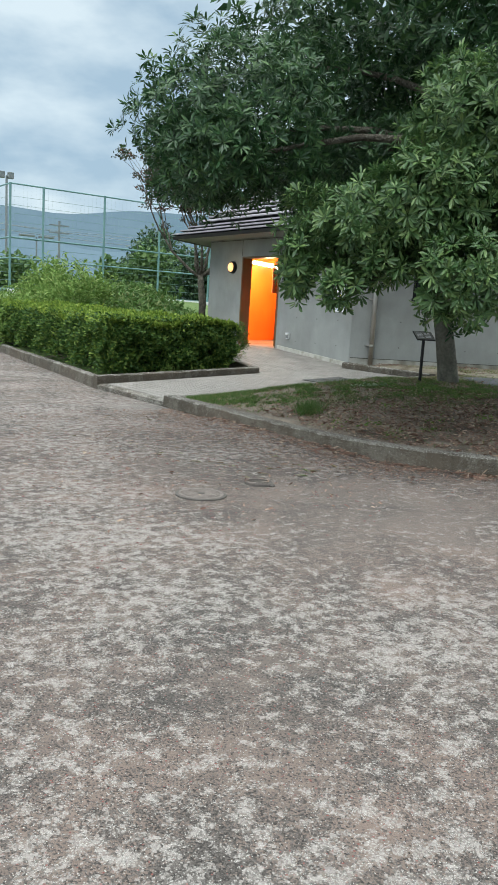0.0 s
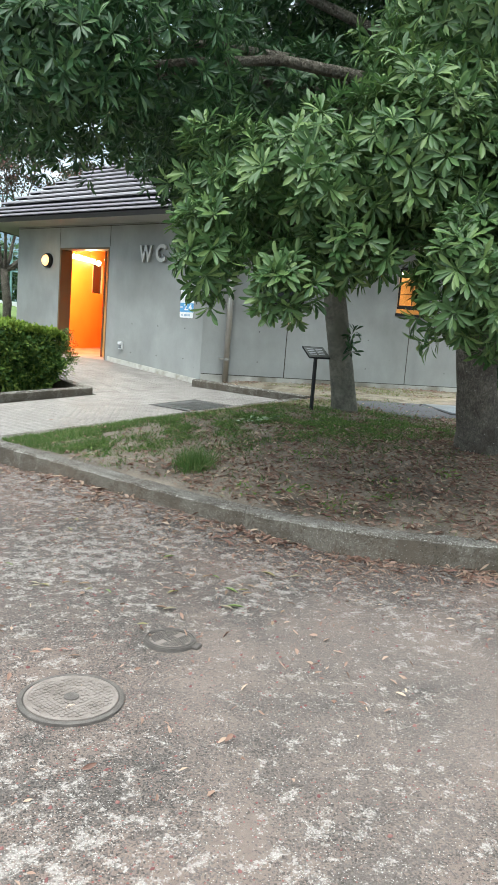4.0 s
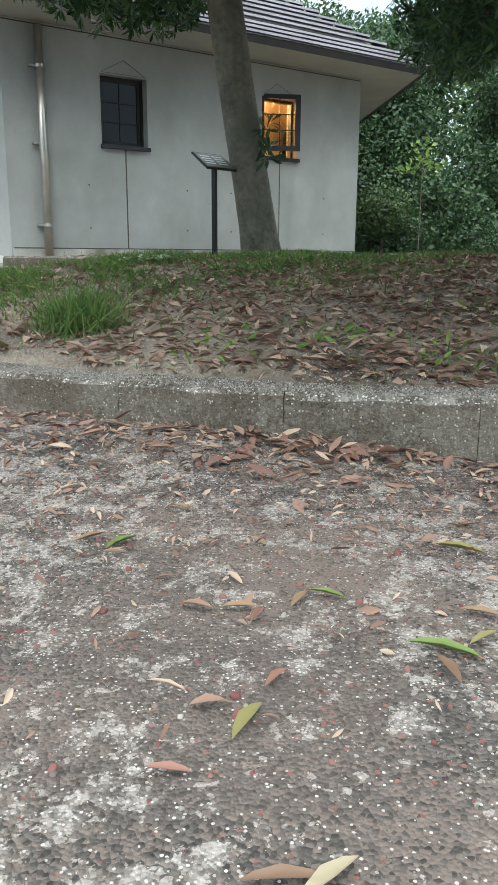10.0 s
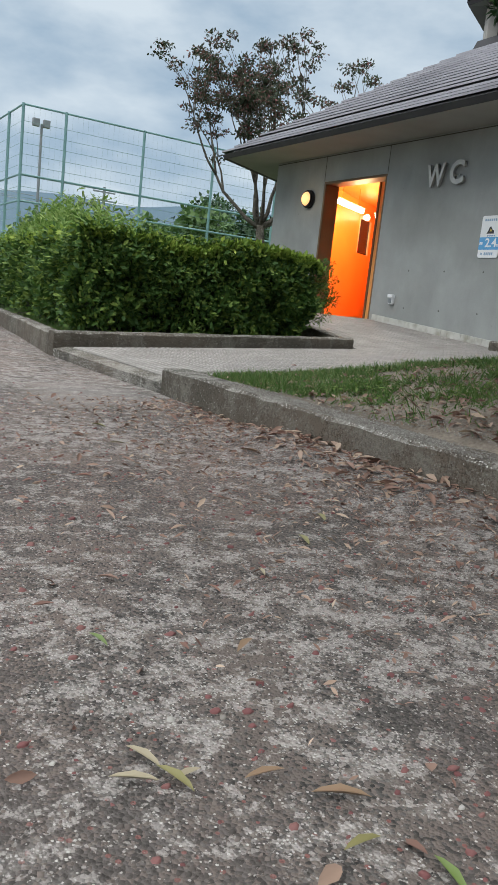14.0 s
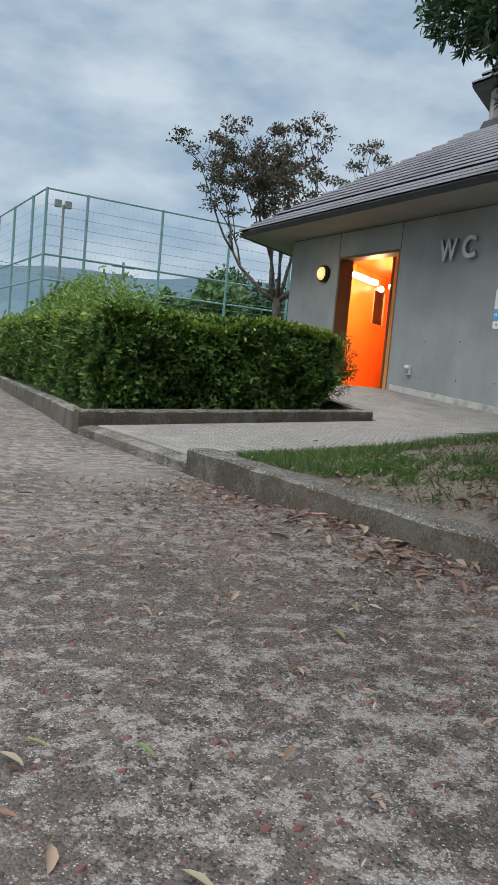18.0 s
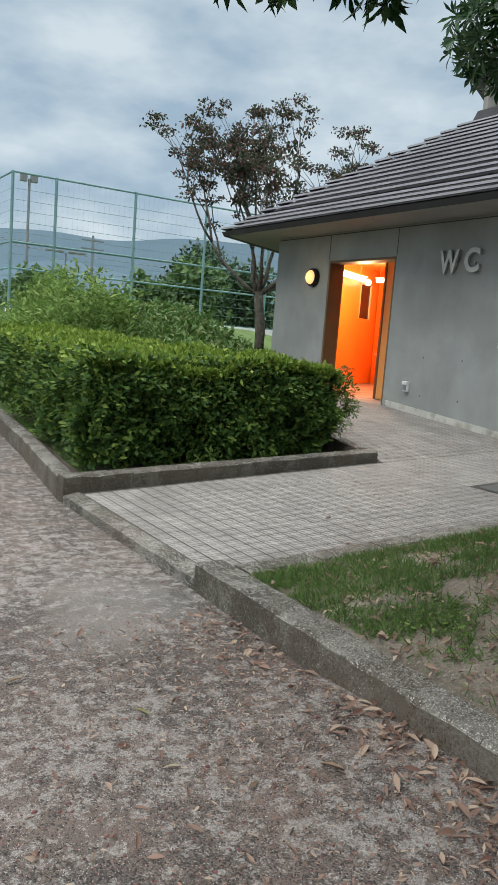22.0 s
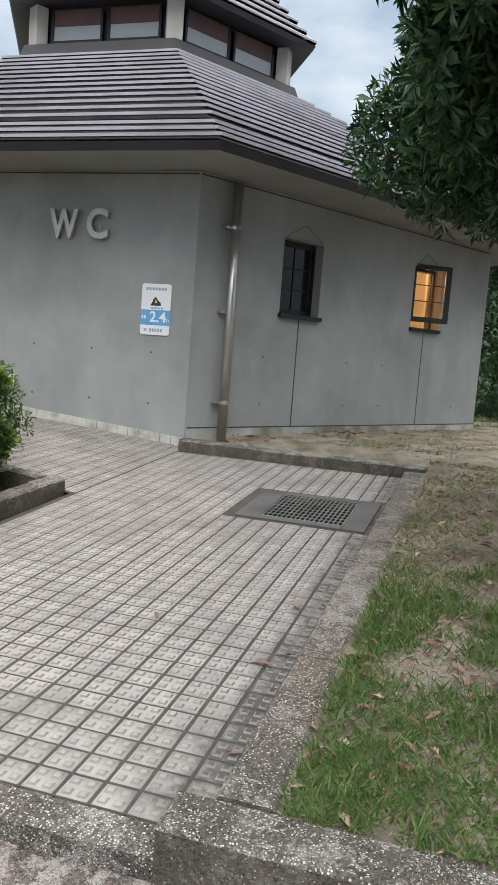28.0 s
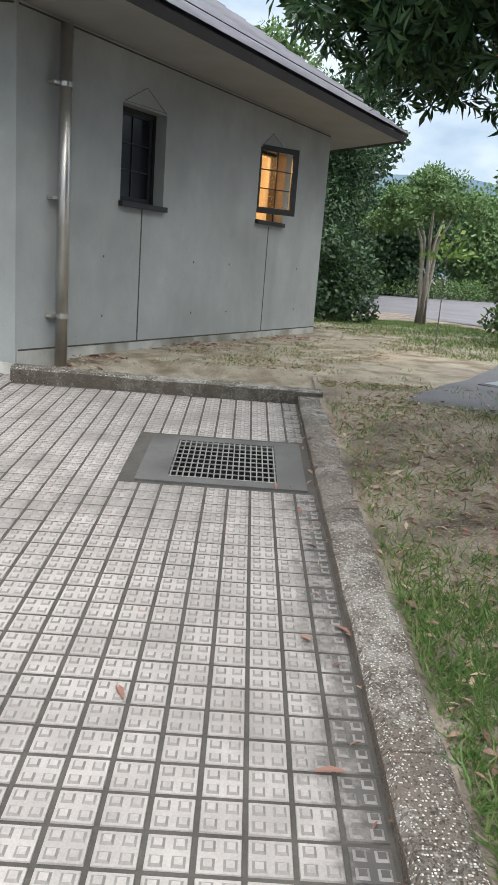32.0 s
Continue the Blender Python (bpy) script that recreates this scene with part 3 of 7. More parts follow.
OBOVATE = ((0.3, 0.42), (0.62, 0.94), (0.86, 0.74))
OVAL = ((0.18, 0.55), (0.5, 1.0), (0.82, 0.58))


def leaf_arrays(P, D, N, L, W, fold=0.25, curl=0.15, outline=OBOVATE, twist=None, plain=False):
    """Folded, curling leaves: a base, three ribs across and a tip; plain ones have a single rib."""
    outline = (outline[1],) if plain else outline
    D, N = unit(D), unit(N)
    S = unit(np.cross(D, N))
    N = np.cross(S, D)
    L, W = L[:, None], W[:, None]
    curl = curl if twist is None else curl + twist[:, None]
    pts = [P]
    for f, w in outline:
        c = P + D * L * f - N * L * curl * f * f
        up = N * W * fold * w
        pts += [c - S * W * w * 0.5 + up, c, c + S * W * w * 0.5 + up]
    pts.append(P + D * L - N * L * curl)
    V = np.stack(pts, 1).reshape(-1, 3)
    t = [(0, 2, 1), (0, 3, 2)]
    for o in () if plain else (1, 4):
        t += [(o, o + 1, o + 4), (o, o + 4, o + 3), (o + 1, o + 2, o + 5), (o + 1, o + 5, o + 4)]
    e = 3 * len(outline)
    t += [(e - 2, e - 1, e + 1), (e - 1, e, e + 1)]
    F = (np.arange(len(P))[:, None, None] * (e + 2) + np.array(t)[None]).reshape(-1, 3)
    return V, F


def small_leaf_arrays(P, D, N, L, W):
    """Small leaves: a folded diamond of two triangles."""
    D, N = unit(D), unit(N)
    S = unit(np.cross(D, N))
    N = np.cross(S, D)
    L, W = L[:, None], W[:, None]
    V = np.stack([P, P + D * L * 0.5 - S * W * 0.5 + N * W * 0.15, P + D * L, P + D * L * 0.5 + S * W * 0.5 + N * W * 0.15], 1).reshape(-1, 3)
    F = (np.arange(len(P))[:, None, None] * 4 + np.array([(0, 2, 1), (0, 3, 2)])[None]).reshape(-1, 3)
    return V, F


def sphere_dirs(rng, n):
    return unit(rng.normal(size=(n, 3)))


def rosettes(rng, clumps, per_area, leaves, size, inner=0.35, plain=False):
    """Whorls of leaves over the shells of many uneven clumps."""
    P, A = [], []
    for c, r in clumps:
        c, r = np.array(c), np.array(r)
        area = 4 * math.pi * ((r[0] * r[1]) ** 1.6 / 3 + (r[0] * r[2]) ** 1.6 / 3 + (r[1] * r[2]) ** 1.6 / 3) ** (1 / 1.6)
        n = int(area * per_area)
        d = sphere_dirs(rng, n)
        lump = 1 + 0.16 * np.sin(d[:, 0] * 5 + c[0]) * np.sin(d[:, 1] * 6 + c[1] * 3) + 0.10 * np.sin(d[:, 2] * 9 + c[2] * 5 + d[:, 0] * 4)
        depth = np.where(rng.random(n) < inner, rng.uniform(0.45, 0.85, n), rng.uniform(0.88, 1.06, n))
        P.append(c + d * r * (lump * depth)[:, None])
        A.append(unit(d / r + np.array((0, 0, 0.35)) / r.mean() + rng.normal(size=(n, 3)) * 0.35 / r.mean()))
    P, A = np.concatenate(P), np.concatenate(A)
    n = len(P)
    X = unit(np.cross(A, rng.normal(size=(n, 3))))
    Y = np.cross(A, X)
    ang = (np.arange(leaves)[None] / leaves * 2 * math.pi + rng.uniform(0, 6.28, (n, 1)) + rng.normal(size=(n, leaves)) * 0.25)
    el = rng.normal(0.52, 0.30, (n, leaves))
    R = X[:, None] * np.cos(ang)[..., None] + Y[:, None] * np.sin(ang)[..., None]
    D = R * np.cos(el)[..., None] + A[:, None] * np.sin(el)[..., None]
    D[..., 2] -= 0.12
    N = A[:, None] * np.cos(el)[..., None] - R * np.sin(el)[..., None]
    B = P[:, None] + D * 0.012
    L = size * rng.uniform(0.7, 1.2, (n, leaves))
    return leaf_arrays(B.reshape(-1, 3), D.reshape(-1, 3), N.reshape(-1, 3), L.ravel(), (L * rng.uniform(0.21, 0.29, (n, leaves))).ravel(), plain=plain)


def crown_leaves(rng, clumps, per_area, size, wide=0.55, inner=0.45):
    """Small single leaves through the shells of clumps, for crowns farther off."""
    P, A = [], []
    for c, r in clumps:
        c, r = np.array(c), np.array(r)
        n = int(4 * math.pi * r[0] * r[2] * per_area)
        d = sphere_dirs(rng, n)
        depth = np.where(rng.random(n) < inner, rng.uniform(0.3, 0.85, n), rng.uniform(0.85, 1.12, n))
        P.append(c + d * r * depth[:, None])
        A.append(d)
    P, A = np.concatenate(P), np.concatenate(A)
    n = len(P)
    D = unit(A * 0.5 + rng.normal(size=(n, 3)) * 0.8)
    N = unit(A + rng.normal(size=(n, 3)) * 0.6 + np.array((0, 0, 0.5)))
    L = size * rng.uniform(0.7, 1.3, n)
    return small_leaf_arrays(P, D, N, L, L * wide)


# ---- plan, in metres ----
SIDE, APO = 5.92, 5.92 * math.sqrt(3) / 2          # the restroom is a hexagon
CX, CY = 11.6 + APO, 12.58 + SIDE / 2
WALL_Z0, WALL_Z1, FLOOR = 0.1, 3.38, 0.67
THICK = 0.28
PITCH = 0.124                                       # paving tile and joint


def hexpoint(radius, k):
    """Corner k of a hexagon of that corner radius; 0 is the corner beside the ramp, then anticlockwise seen from above."""
    a = radians(210 + 60 * k)
    return Vector((CX + radius * math.cos(a), CY + radius * math.sin(a), 0))


def ramp_z(x, y):
    """The paved ramp: up along x from the gravel, then up along y to the door."""
    a = 0.105 + 0.06 * (min(x, 11.6) - 5.8)
    s = min(max((y - 12.58) / 2.7, 0), 1)
    return a * (1 - s) + FLOOR * s


KERB_LINE = [(5.72, 10.27), (5.72, 9.4), (5.70, 8.5), (5.70, 7.6), (5.72, 6.9), (5.78, 6.35), (5.92, 5.8), (6.14, 5.35), (6.45, 4.9), (6.85, 4.45), (7.5, 3.8), (8.6, 2.9), (10.4, 1.9), (13.0, 1.0), (17, 0.3), (22, 0)]


def kerb_x(y):
    ys = [p[1] for p in KERB_LINE][::-1]
    xs = [p[0] for p in KERB_LINE][::-1]
    return float(np.interp(y, ys, xs))


def smooth01(t):
    t = min(max(t, 0.0), 1.0)
    return t * t * (3 - 2 * t)


def lawn_z(x, y):
    rise = 1 - (1 - min(1.0, max(0.0, (x - kerb_x(min(y, 10.3)) - 0.1) / 3.6))) ** 2.4
    h = 0.17 + 0.39 * rise + 0.012 * math.sin(3 * x + 2 * y) + 0.01 * math.sin(5 * y - 2 * x)
    edge = smooth01((10.1 - y) / 1.3)
    if x < 11.5:
        h = h * edge + (ramp_z(x, 10) + 0.055) * (1 - edge)
    else:
        h = 0.56 + 0.01 * math.sin(3 * x + 2 * y) - 0.16 * smooth01((x - 17) / 8)
    return h - 0.10 * smooth01((x - 20) / 10)


# ---- large structure: ground, lawn, ramp, kerbs ----
def grid(name, xs, ys, zf, material, **tags):
    V = [(x(v) if callable(x) else x, v, 0) for v in ys for x in xs]
    V = [(a, b, zf(a, b)) for a, b, _ in V]
    n = len(xs)
    F = [(j * n + i, j * n + i + 1, (j + 1) * n + i + 1, (j + 1) * n + i) for j in range(len(ys) - 1) for i in range(n - 1)]
    return tagged(mesh_ob(name, V, F, material, smooth=True), **tags)


def gravel_z(x, y):
    bank = 0.055 * smooth01((x - kerb_x(y) + 0.75) / 0.7) * smooth01((y - 5.6) / 0.9) * smooth01((9.3 - y) / 0.8) if 5 < y < 10 and x < 7 else 0.0
    return bank + 0.008 * noise.noise((x * 1.3, y * 1.3, 0)) + 0.004 * noise.noise((x * 5, y * 5, 3)) if abs(x) < 12 and -6 < y < 26 else 0.0


gx = [-800, -200, -60, -20, -10, *np.arange(-6, 7.51, 0.12), 12, 20, 60, 200, 800]
gy = [-800, -200, -60, -20, -8, *np.arange(-2, 14.01, 0.14), 17, 22, 30, 60, 200, 800]
grid("ground", [float(v) for v in gx], [float(v) for v in gy], gravel_z, GRAVEL, label="worn grey-brown gravel and asphalt open ground", category="ground", kind="structure")

offs = [0.06, 0.16, 0.21] + [0.24 + 3.74 * (i / 34) ** 1.15 for i in range(35)] + [5.0, 6.2, 8]
lawn_cols = [(lambda y, o=o: kerb_x(y) + o) for o in offs] + [30.0, 60.0]
lawn_rows = [0.35, 0.8, 1.3, 1.8, 2.3, 2.8, 3.2] + [3.5 + 0.13 * i for i in range(50)] + [9.99]
grid("lawn", lawn_cols, lawn_rows, lambda x, y: lawn_z(x, y) - 0.035 * (1 - smooth01((x - kerb_x(min(y, 10.3)) - 0.17) / 0.07)), EARTH, label="bare brown earth lawn with thin grass and leaf litter", category="lawn", kind="structure")
grid("dirt_strip", [11.43, 11.8, 12.3, 13, 14, 15, 16, 17, 18, 19, 20, 22, 24, 27, 32, 45, 70], [6.4, 7.2, 8.0, 8.8, 9.4, 9.99, 10.4, 11, 11.6, 12.2, 12.6, 14, 20, 40],
     lambda x, y: lawn_z(max(x, 11.51), y) + 0.012 - 0.07 * (1 - smooth01((x - 11.43) / 0.5)) - 0.13 * (1 - smooth01((x - 11.4) / 1.0)) * smooth01((y - 9.3) / 0.6), DRYGRASS, label="dry trodden grass and dirt beside the restroom", category="ground", kind="structure")


def bed_left(y):
    return 5.92 + 0.115 * (y - 12.7)


def behind_wall(x, y):
    """How far a place lies beyond the restroom's rear wall line; large where the wall does not reach."""
    return (y - 18.5 - (x - 11.6) * 0.577) * 0.866 if x > 11.3 else 9.0


def bank_z(x, y):
    up = smooth01(min((y - 16.5) / 9.5, behind_wall(x, y) / 6))
    return 0.14 + (0.1 + 1.56 * up) * smooth01((x - bed_left(y)) / (0.3 + 2.6 * smooth01((y - 16) / 6)))


grid("planting_bed", [lambda y: bed_left(y), 7.0, 8.0, 9.08], [12.88, 13.4, 14, 15, 16, 17, 18], bank_z, DARKSOIL, label="dark soil planting bed under the hedge", category="planting bed", kind="structure")
grid("bank", [lambda y: bed_left(y), lambda y: bed_left(y) + 0.6, lambda y: bed_left(y) + 1.3, lambda y: bed_left(y) + 2.0, lambda y: bed_left(y) + 2.9, lambda y: bed_left(y) + 5, lambda y: bed_left(y) + 9, lambda y: bed_left(y) + 20, 60, 120], [17.9, 19, 20, 21, 22, 23, 24, 25, 26, 28, 40, 80, 160], bank_z, BANK, label="grassy bank rising to the sports court", category="bank", kind="structure")

# ramp slab under the tiles
pave = base("tiled_ramp", "pale square tiles with dark joints on a sloping ramp", "paving", kind="structure")
rx = [5.84 + 0.48 * i for i in range(13)]
slabV, slabF = [], []


def slab(xs, ys):
    o = len(slabV)
    slabV.extend((x, y, ramp_z(x, y) - 0.004) for y in ys for x in xs)
    n = len(xs)
    slabF.extend((o + j * n + i, o + j * n + i + 1, o + (j + 1) * n + i + 1, o + (j + 1) * n + i) for j in range(len(ys) - 1) for i in range(n - 1))


slab([5.84, 6.6, 7.5, 8.4, 9.31], [10.10, 11, 12, 12.58])
slab([10.03, 10.8, 11.34], [10.10, 11, 12, 12.58])
slab([9.31, 10.03], [10.10, 10.39])
slab([9.31, 10.03], [11.02, 11.6, 12.58])
slab([9.21, 10, 10.8, 11.6], [12.58 + 0.27 * i for i in range(11)] + [17.0, 18.4])
slab([11.6, 11.9], [15.2, 17.0])
mesh_ob("bedding", slabV, slabF, JOINT, pave, "dark joint bed")
# concrete lip along the gravel
mesh_ob("edge_lip", [(5.722, 10.269, -0.05), (5.70, 12.66, -0.05), (5.70, 12.66, 0.075), (5.722, 10.269, 0.075), (5.84, 10.269, 0.1), (5.84, 12.66, 0.1)],
        [(0, 3, 2, 1), (3, 4, 5, 2)], AGGREGATE, pave, "exposed aggregate edge strip")


def kerb_run(parent, line, z_of, width, top, group_name, bottom=-0.1, inward=1.0):
    """Kerb stones end to end along a line of plan points, each with a worn upper edge."""
    pts = [Vector((x, y, 0)) for x, y in line]
    dense = [pts[0]]
    for a, b in zip(pts, pts[1:]):
        n = max(1, round((b - a).length / 0.6))
        dense += [a.lerp(b, (i + 1) / n) for i in range(n)]
    rng = random.Random(len(line))
    norms = []
    for i in range(len(dense)):
        d = (dense[min(i + 1, len(dense) - 1)] - dense[max(i - 1, 0)]).normalized()
        norms.append(Vector((-d.y, d.x, 0)) * inward)
    for i in range(len(dense) - 1):
        V = []
        steps = 5
        g = 0.0010 / max((dense[i + 1] - dense[i]).length, 0.1)
        for s in range(steps):
            f = g + (1 - 2 * g) * s / (steps - 1)
            p, n = dense[i].lerp(dense[i + 1], f), norms[i].lerp(norms[i + 1], f)
            zt = z_of(p.x, p.y) + top
            c = 0.018 + rng.uniform(-0.006, 0.008)
            for q, z in ((0.0, bottom), (0.0, zt - c), (c * 0.9, zt - rng.uniform(0, 0.004)), (width - c, zt + rng.uniform(-0.004, 0.004)), (width, zt - c * 0.6), (width, bottom)):
                w = p + n * q
                V.append((w.x, w.y, z))
        F = [(s * 6 + k, s * 6 + k + 1, s * 6 + k + 7, s * 6 + k + 6) for s in range(steps - 1) for k in range(5)]
        F += [tuple(range(6)), tuple(range(6 * (steps - 1), 6 * steps))[::-1]]
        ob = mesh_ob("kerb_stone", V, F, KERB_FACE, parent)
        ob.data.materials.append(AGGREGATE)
        # faces turned upwards take the paler gritty aggregate, upright ones the darker concrete
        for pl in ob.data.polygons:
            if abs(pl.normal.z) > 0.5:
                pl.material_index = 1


lawn_kerb = base("lawn_kerb", "weathered exposed-aggregate concrete kerb round the lawn", "kerb", kind="structure")
kerb_run(lawn_kerb, KERB_LINE, lambda x, y: 0.0, 0.2, 0.185, "lawn")
ramp_kerb = base("ramp_kerb", "wide exposed-aggregate kerb along the tiled ramp", "kerb", kind="structure")
kerb_run(ramp_kerb, [(5.93, 10.165), (7.5, 10.165), (9.5, 10.165), (11.30, 10.165)], lambda x, y: ramp_z(x, y), 0.19, 0.07, "ramp", inward=-1)
kerb_run(ramp_kerb, [(11.30, 9.962), (11.33, 11.2), (11.40, 12.56)], lambda x, y: ramp_z(x, 11) + 0.004, 0.17, 0.115, "ramp", inward=-1)
bed_kerb = base("bed_kerb", "grey concrete kerb round the hedge bed", "kerb", kind="structure")
kerb_run(bed_kerb, [(5.70, 12.67), (7, 12.66), (8.2, 12.65), (9.23, 12.64)], lambda x, y: ramp_z(x, 12) * 0.9 - 0.01, 0.16, 0.155, "bed")
kerb_run(bed_kerb, [(9.23, 12.80), (9.23, 14.4), (9.23, 16), (9.23, 17.9)], lambda x, y: ramp_z(x, y) - 0.0, 0.16, 0.085, "bed")
kerb_run(bed_kerb, [(5.70, 12.835), (6.0, 15.0), (6.4, 18.5), (7.2, 25.0)], lambda x, y: 0.0, 0.16, 0.22, "bed", inward=-1)

# utility pad and cover plates
ux, uy = Vector((0.866, -0.5, 0)), Vector((0.5, 0.866, 0))
pad_m = Matrix(((ux.x, uy.x, 0, 12.0), (ux.y, uy.y, 0, 7.6), (0, 0, 1, 0.575), (0, 0, 0, 1)))
padV, padF = [], []
for b in range(15):
    for a in range(33):
        s, q = -1.60 + 4.20 * a / 32, -1.0 + 2.15 * b / 14
        edge = a in (0, 32) or b in (0, 14)
        w = pad_m @ Vector((s + (0.09 * noise.noise((q * 2.3, s * 2.3, 5)) if edge else 0), q + (0.09 * noise.noise((s * 2.1, q, 9)) if edge else 0), 0))
        padV.append((w.x, w.y, lawn_z(w.x, w.y) + (-0.01 if edge else 0.024)))
padF = [(b * 33 + a, b * 33 + a + 1, (b + 1) * 33 + a + 1, (b + 1) * 33 + a) for b in range(14) for a in range(32)]
tagged(mesh_ob("asphalt_pad", padV, padF, PAD, smooth=True), "dark asphalt pad between lawn and restroom", "pad", kind="structure")
covers = base("utility_cover", "pale galvanised double cover plate set in asphalt", "utility cover")
plate_m = Matrix(((0.722, 0.692, 0, 12.2), (-0.692, 0.722, 0, 8.38), (0, 0, 1, 0.575), (0, 0, 0, 1)))
part("plate", box((0.0, -0.64, 0.013), (0.95, -0.005, 0.03), plate_m, 0.004), PLATE, covers)
part("plate", box((0.0, -1.285, 0.013), (0.95, -0.65, 0.03), plate_m, 0.004), PLATE, covers)
part("rim", box((-0.035, -1.32, 0.0), (0.985, 0.03, 0.02), plate_m, 0.004), FRAMEC, covers, "dark rim")


# ---- the restroom ----
wc = base("restroom_building", "grey concrete hexagonal restroom with stepped metal roof and lit doorway", "building")


def wall(k, name, holes=(), u_cuts=()):
    """Wall from corner k-1 to corner k, seen from outside left to right; holes: (u0, u1, z0, z1)."""
    a, b = hexpoint(SIDE, k), hexpoint(SIDE, k + 1)
    u = (b - a).normalized()
    n = Vector((u.y, -u.x, 0))
    us = sorted({0.0, SIDE, *[v for h in holes for v in h[:2]], *u_cuts})
    zs = sorted({WALL_Z0, FLOOR, WALL_Z1, *[v for h in holes for v in h[2:]]})
    bm = bmesh.new()
    solid = lambda i, j: 0 <= i < len(us) - 1 and 0 <= j < len(zs) - 1 and not any(h[0] <= us[i] and us[i + 1] <= h[1] and h[2] <= zs[j] and zs[j + 1] <= h[3] for h in holes)
    vert = {}

    def v(i, j, d):
        if (i, j, d) not in vert:
            inset = THICK * 0.577 if d else 0
            uu = min(max(us[i], inset), SIDE - inset) if d else us[i]
            p = a + u * uu - n * (THICK if d else 0)
            vert[(i, j, d)] = bm.verts.new((p.x, p.y, zs[j]))
        return vert[(i, j, d)]

    for i in range(len(us) - 1):
        for j in range(len(zs) - 1):
            if not solid(i, j):
                continue
            bm.faces.new((v(i, j, 0), v(i + 1, j, 0), v(i + 1, j + 1, 0), v(i, j + 1, 0)))
            bm.faces.new((v(i, j, 1), v(i, j + 1, 1), v(i + 1, j + 1, 1), v(i + 1, j, 1)))
            if not solid(i - 1, j):
                bm.faces.new((v(i, j, 0), v(i, j + 1, 0), v(i, j + 1, 1), v(i, j, 1)))
            if not solid(i + 1, j):
                bm.faces.new((v(i + 1, j, 0), v(i + 1, j, 1), v(i + 1, j + 1, 1), v(i + 1, j + 1, 0)))
            if not solid(i, j - 1):
                bm.faces.new((v(i, j, 0), v(i, j, 1), v(i + 1, j, 1), v(i + 1, j, 0)))
            if not solid(i, j + 1):
                bm.faces.new((v(i, j + 1, 0), v(i + 1, j + 1, 0), v(i + 1, j + 1, 1), v(i, j + 1, 1)))
    bmesh.ops.recalc_face_normals(bm, faces=bm.faces[:])
    return part("wall", bm, CONCRETE, wc), a, u, n


# corner 0 is (11.6, 12.58); corner 5 is (11.6, 18.5)
DOOR = (15.28, 16.94)
WIN1, WIN2 = (1.31, 2.00), (3.94, 4.63)
front, fa, fu, fn = wall(5, "front", [(18.5 - DOOR[1], 18.5 - DOOR[0], FLOOR, 2.93)])
right, ra, ru, rn = wall(0, "right", [(*WIN1, 2.02, 2.90), (*WIN2, 2.06, 2.92)])
for k in (1, 2, 3):
    wall(k, "back")
SLIT = (3.72, 4.48, 2.18, 2.96)
left_wall, la, lu, ln = wall(4, "left", [(SIDE - SLIT[1], SIDE - SLIT[0], SLIT[2], SLIT[3])])


def on_wall(a, u, n):
    """Local x along the wall, y out of it, z up."""
    return Matrix(((u.x, n.x, 0, a.x), (u.y, n.y, 0, a.y), (0, 0, 1, 0), (0, 0, 0, 1)))


MR, MF, ML = on_wall(ra, ru, rn), on_wall(fa, fu, fn), on_wall(la, lu, ln)
part("plinth", box((0.02, -0.02, 0.1), (SIDE - 0.01, 0.012, 0.655), MR, 0.004), PLINTH, wc, "stained base concrete strip")
for u0 in ((WIN1[0] + WIN1[1]) / 2, (WIN2[0] + WIN2[1]) / 2):
    part("panel_joint", box((u0 - 0.009, -0.004, 0.66), (u0 + 0.009, 0.002, 1.99), MR), JOINT, wc, "thin dark sealed joint")
part("panel_joint", box((0.03, -0.004, 0.655), (SIDE - 0.02, 0.0135, 0.668), MR), JOINT, wc, "thin dark sealed joint")
for u0 in (18.5 - DOOR[0], 18.5 - DOOR[1]):
    part("panel_joint", box((u0 - 0.006, -0.004, 2.94), (u0 + 0.006, 0.002, 3.36), MF), JOINT, wc, "thin dark sealed joint")
part("panel_joint", box((0.02, -0.004, 3.345), (SIDE - 0.02, 0.0025, 3.36), MF), JOINT, wc, "thin dark sealed joint")
part("panel_joint", box((0.02, -0.004, 3.345), (SIDE - 0.02, 0.0025, 3.36), MR), JOINT, wc, "thin dark sealed joint")

# filled tie holes left by the formwork
for M_, us, zs in ((MF, (4.0, 4.74, 5.47), (0.89, 1.45)), (MR, (1.1, 2.62, 3.38, 5.2), (0.93, 1.49))):
    for u0 in us:
        for z0 in zs:
            bm = bmesh.new()
            bmesh.ops.create_cone(bm, cap_ends=True, segments=12, radius1=0.014, radius2=0.012, depth=0.004, matrix=M_ @ Matrix.Translation((u0, 0.0, z0)) @ Matrix.Rotation(radians(-90), 4, 'X'))
            part("tie_hole", bm, FRAMEC, wc, "small grey filled tie hole")

# roof: soffit, fascia, stepped strips
OV, EZ = 0.95, 3.30
EAVE_R = (APO + OV) / (math.sqrt(3) / 2)


def hex_ring(name, r0, z0, r1, z1, material, parent, label=""):
    V = [(*hexpoint(r0, k).xy, z0) for k in range(6)] + [(*hexpoint(r1, k).xy, z1) for k in range(6)]
    F = [(k, (k + 1) % 6, 6 + (k + 1) % 6, 6 + k) for k in range(6)]
    return mesh_ob(name, V, F, material, parent, label)


hex_ring("soffit", SIDE - 0.02, 3.385, EAVE_R - 0.06, EZ + 0.075, SOFFIT, wc, "pale grey soffit boards")
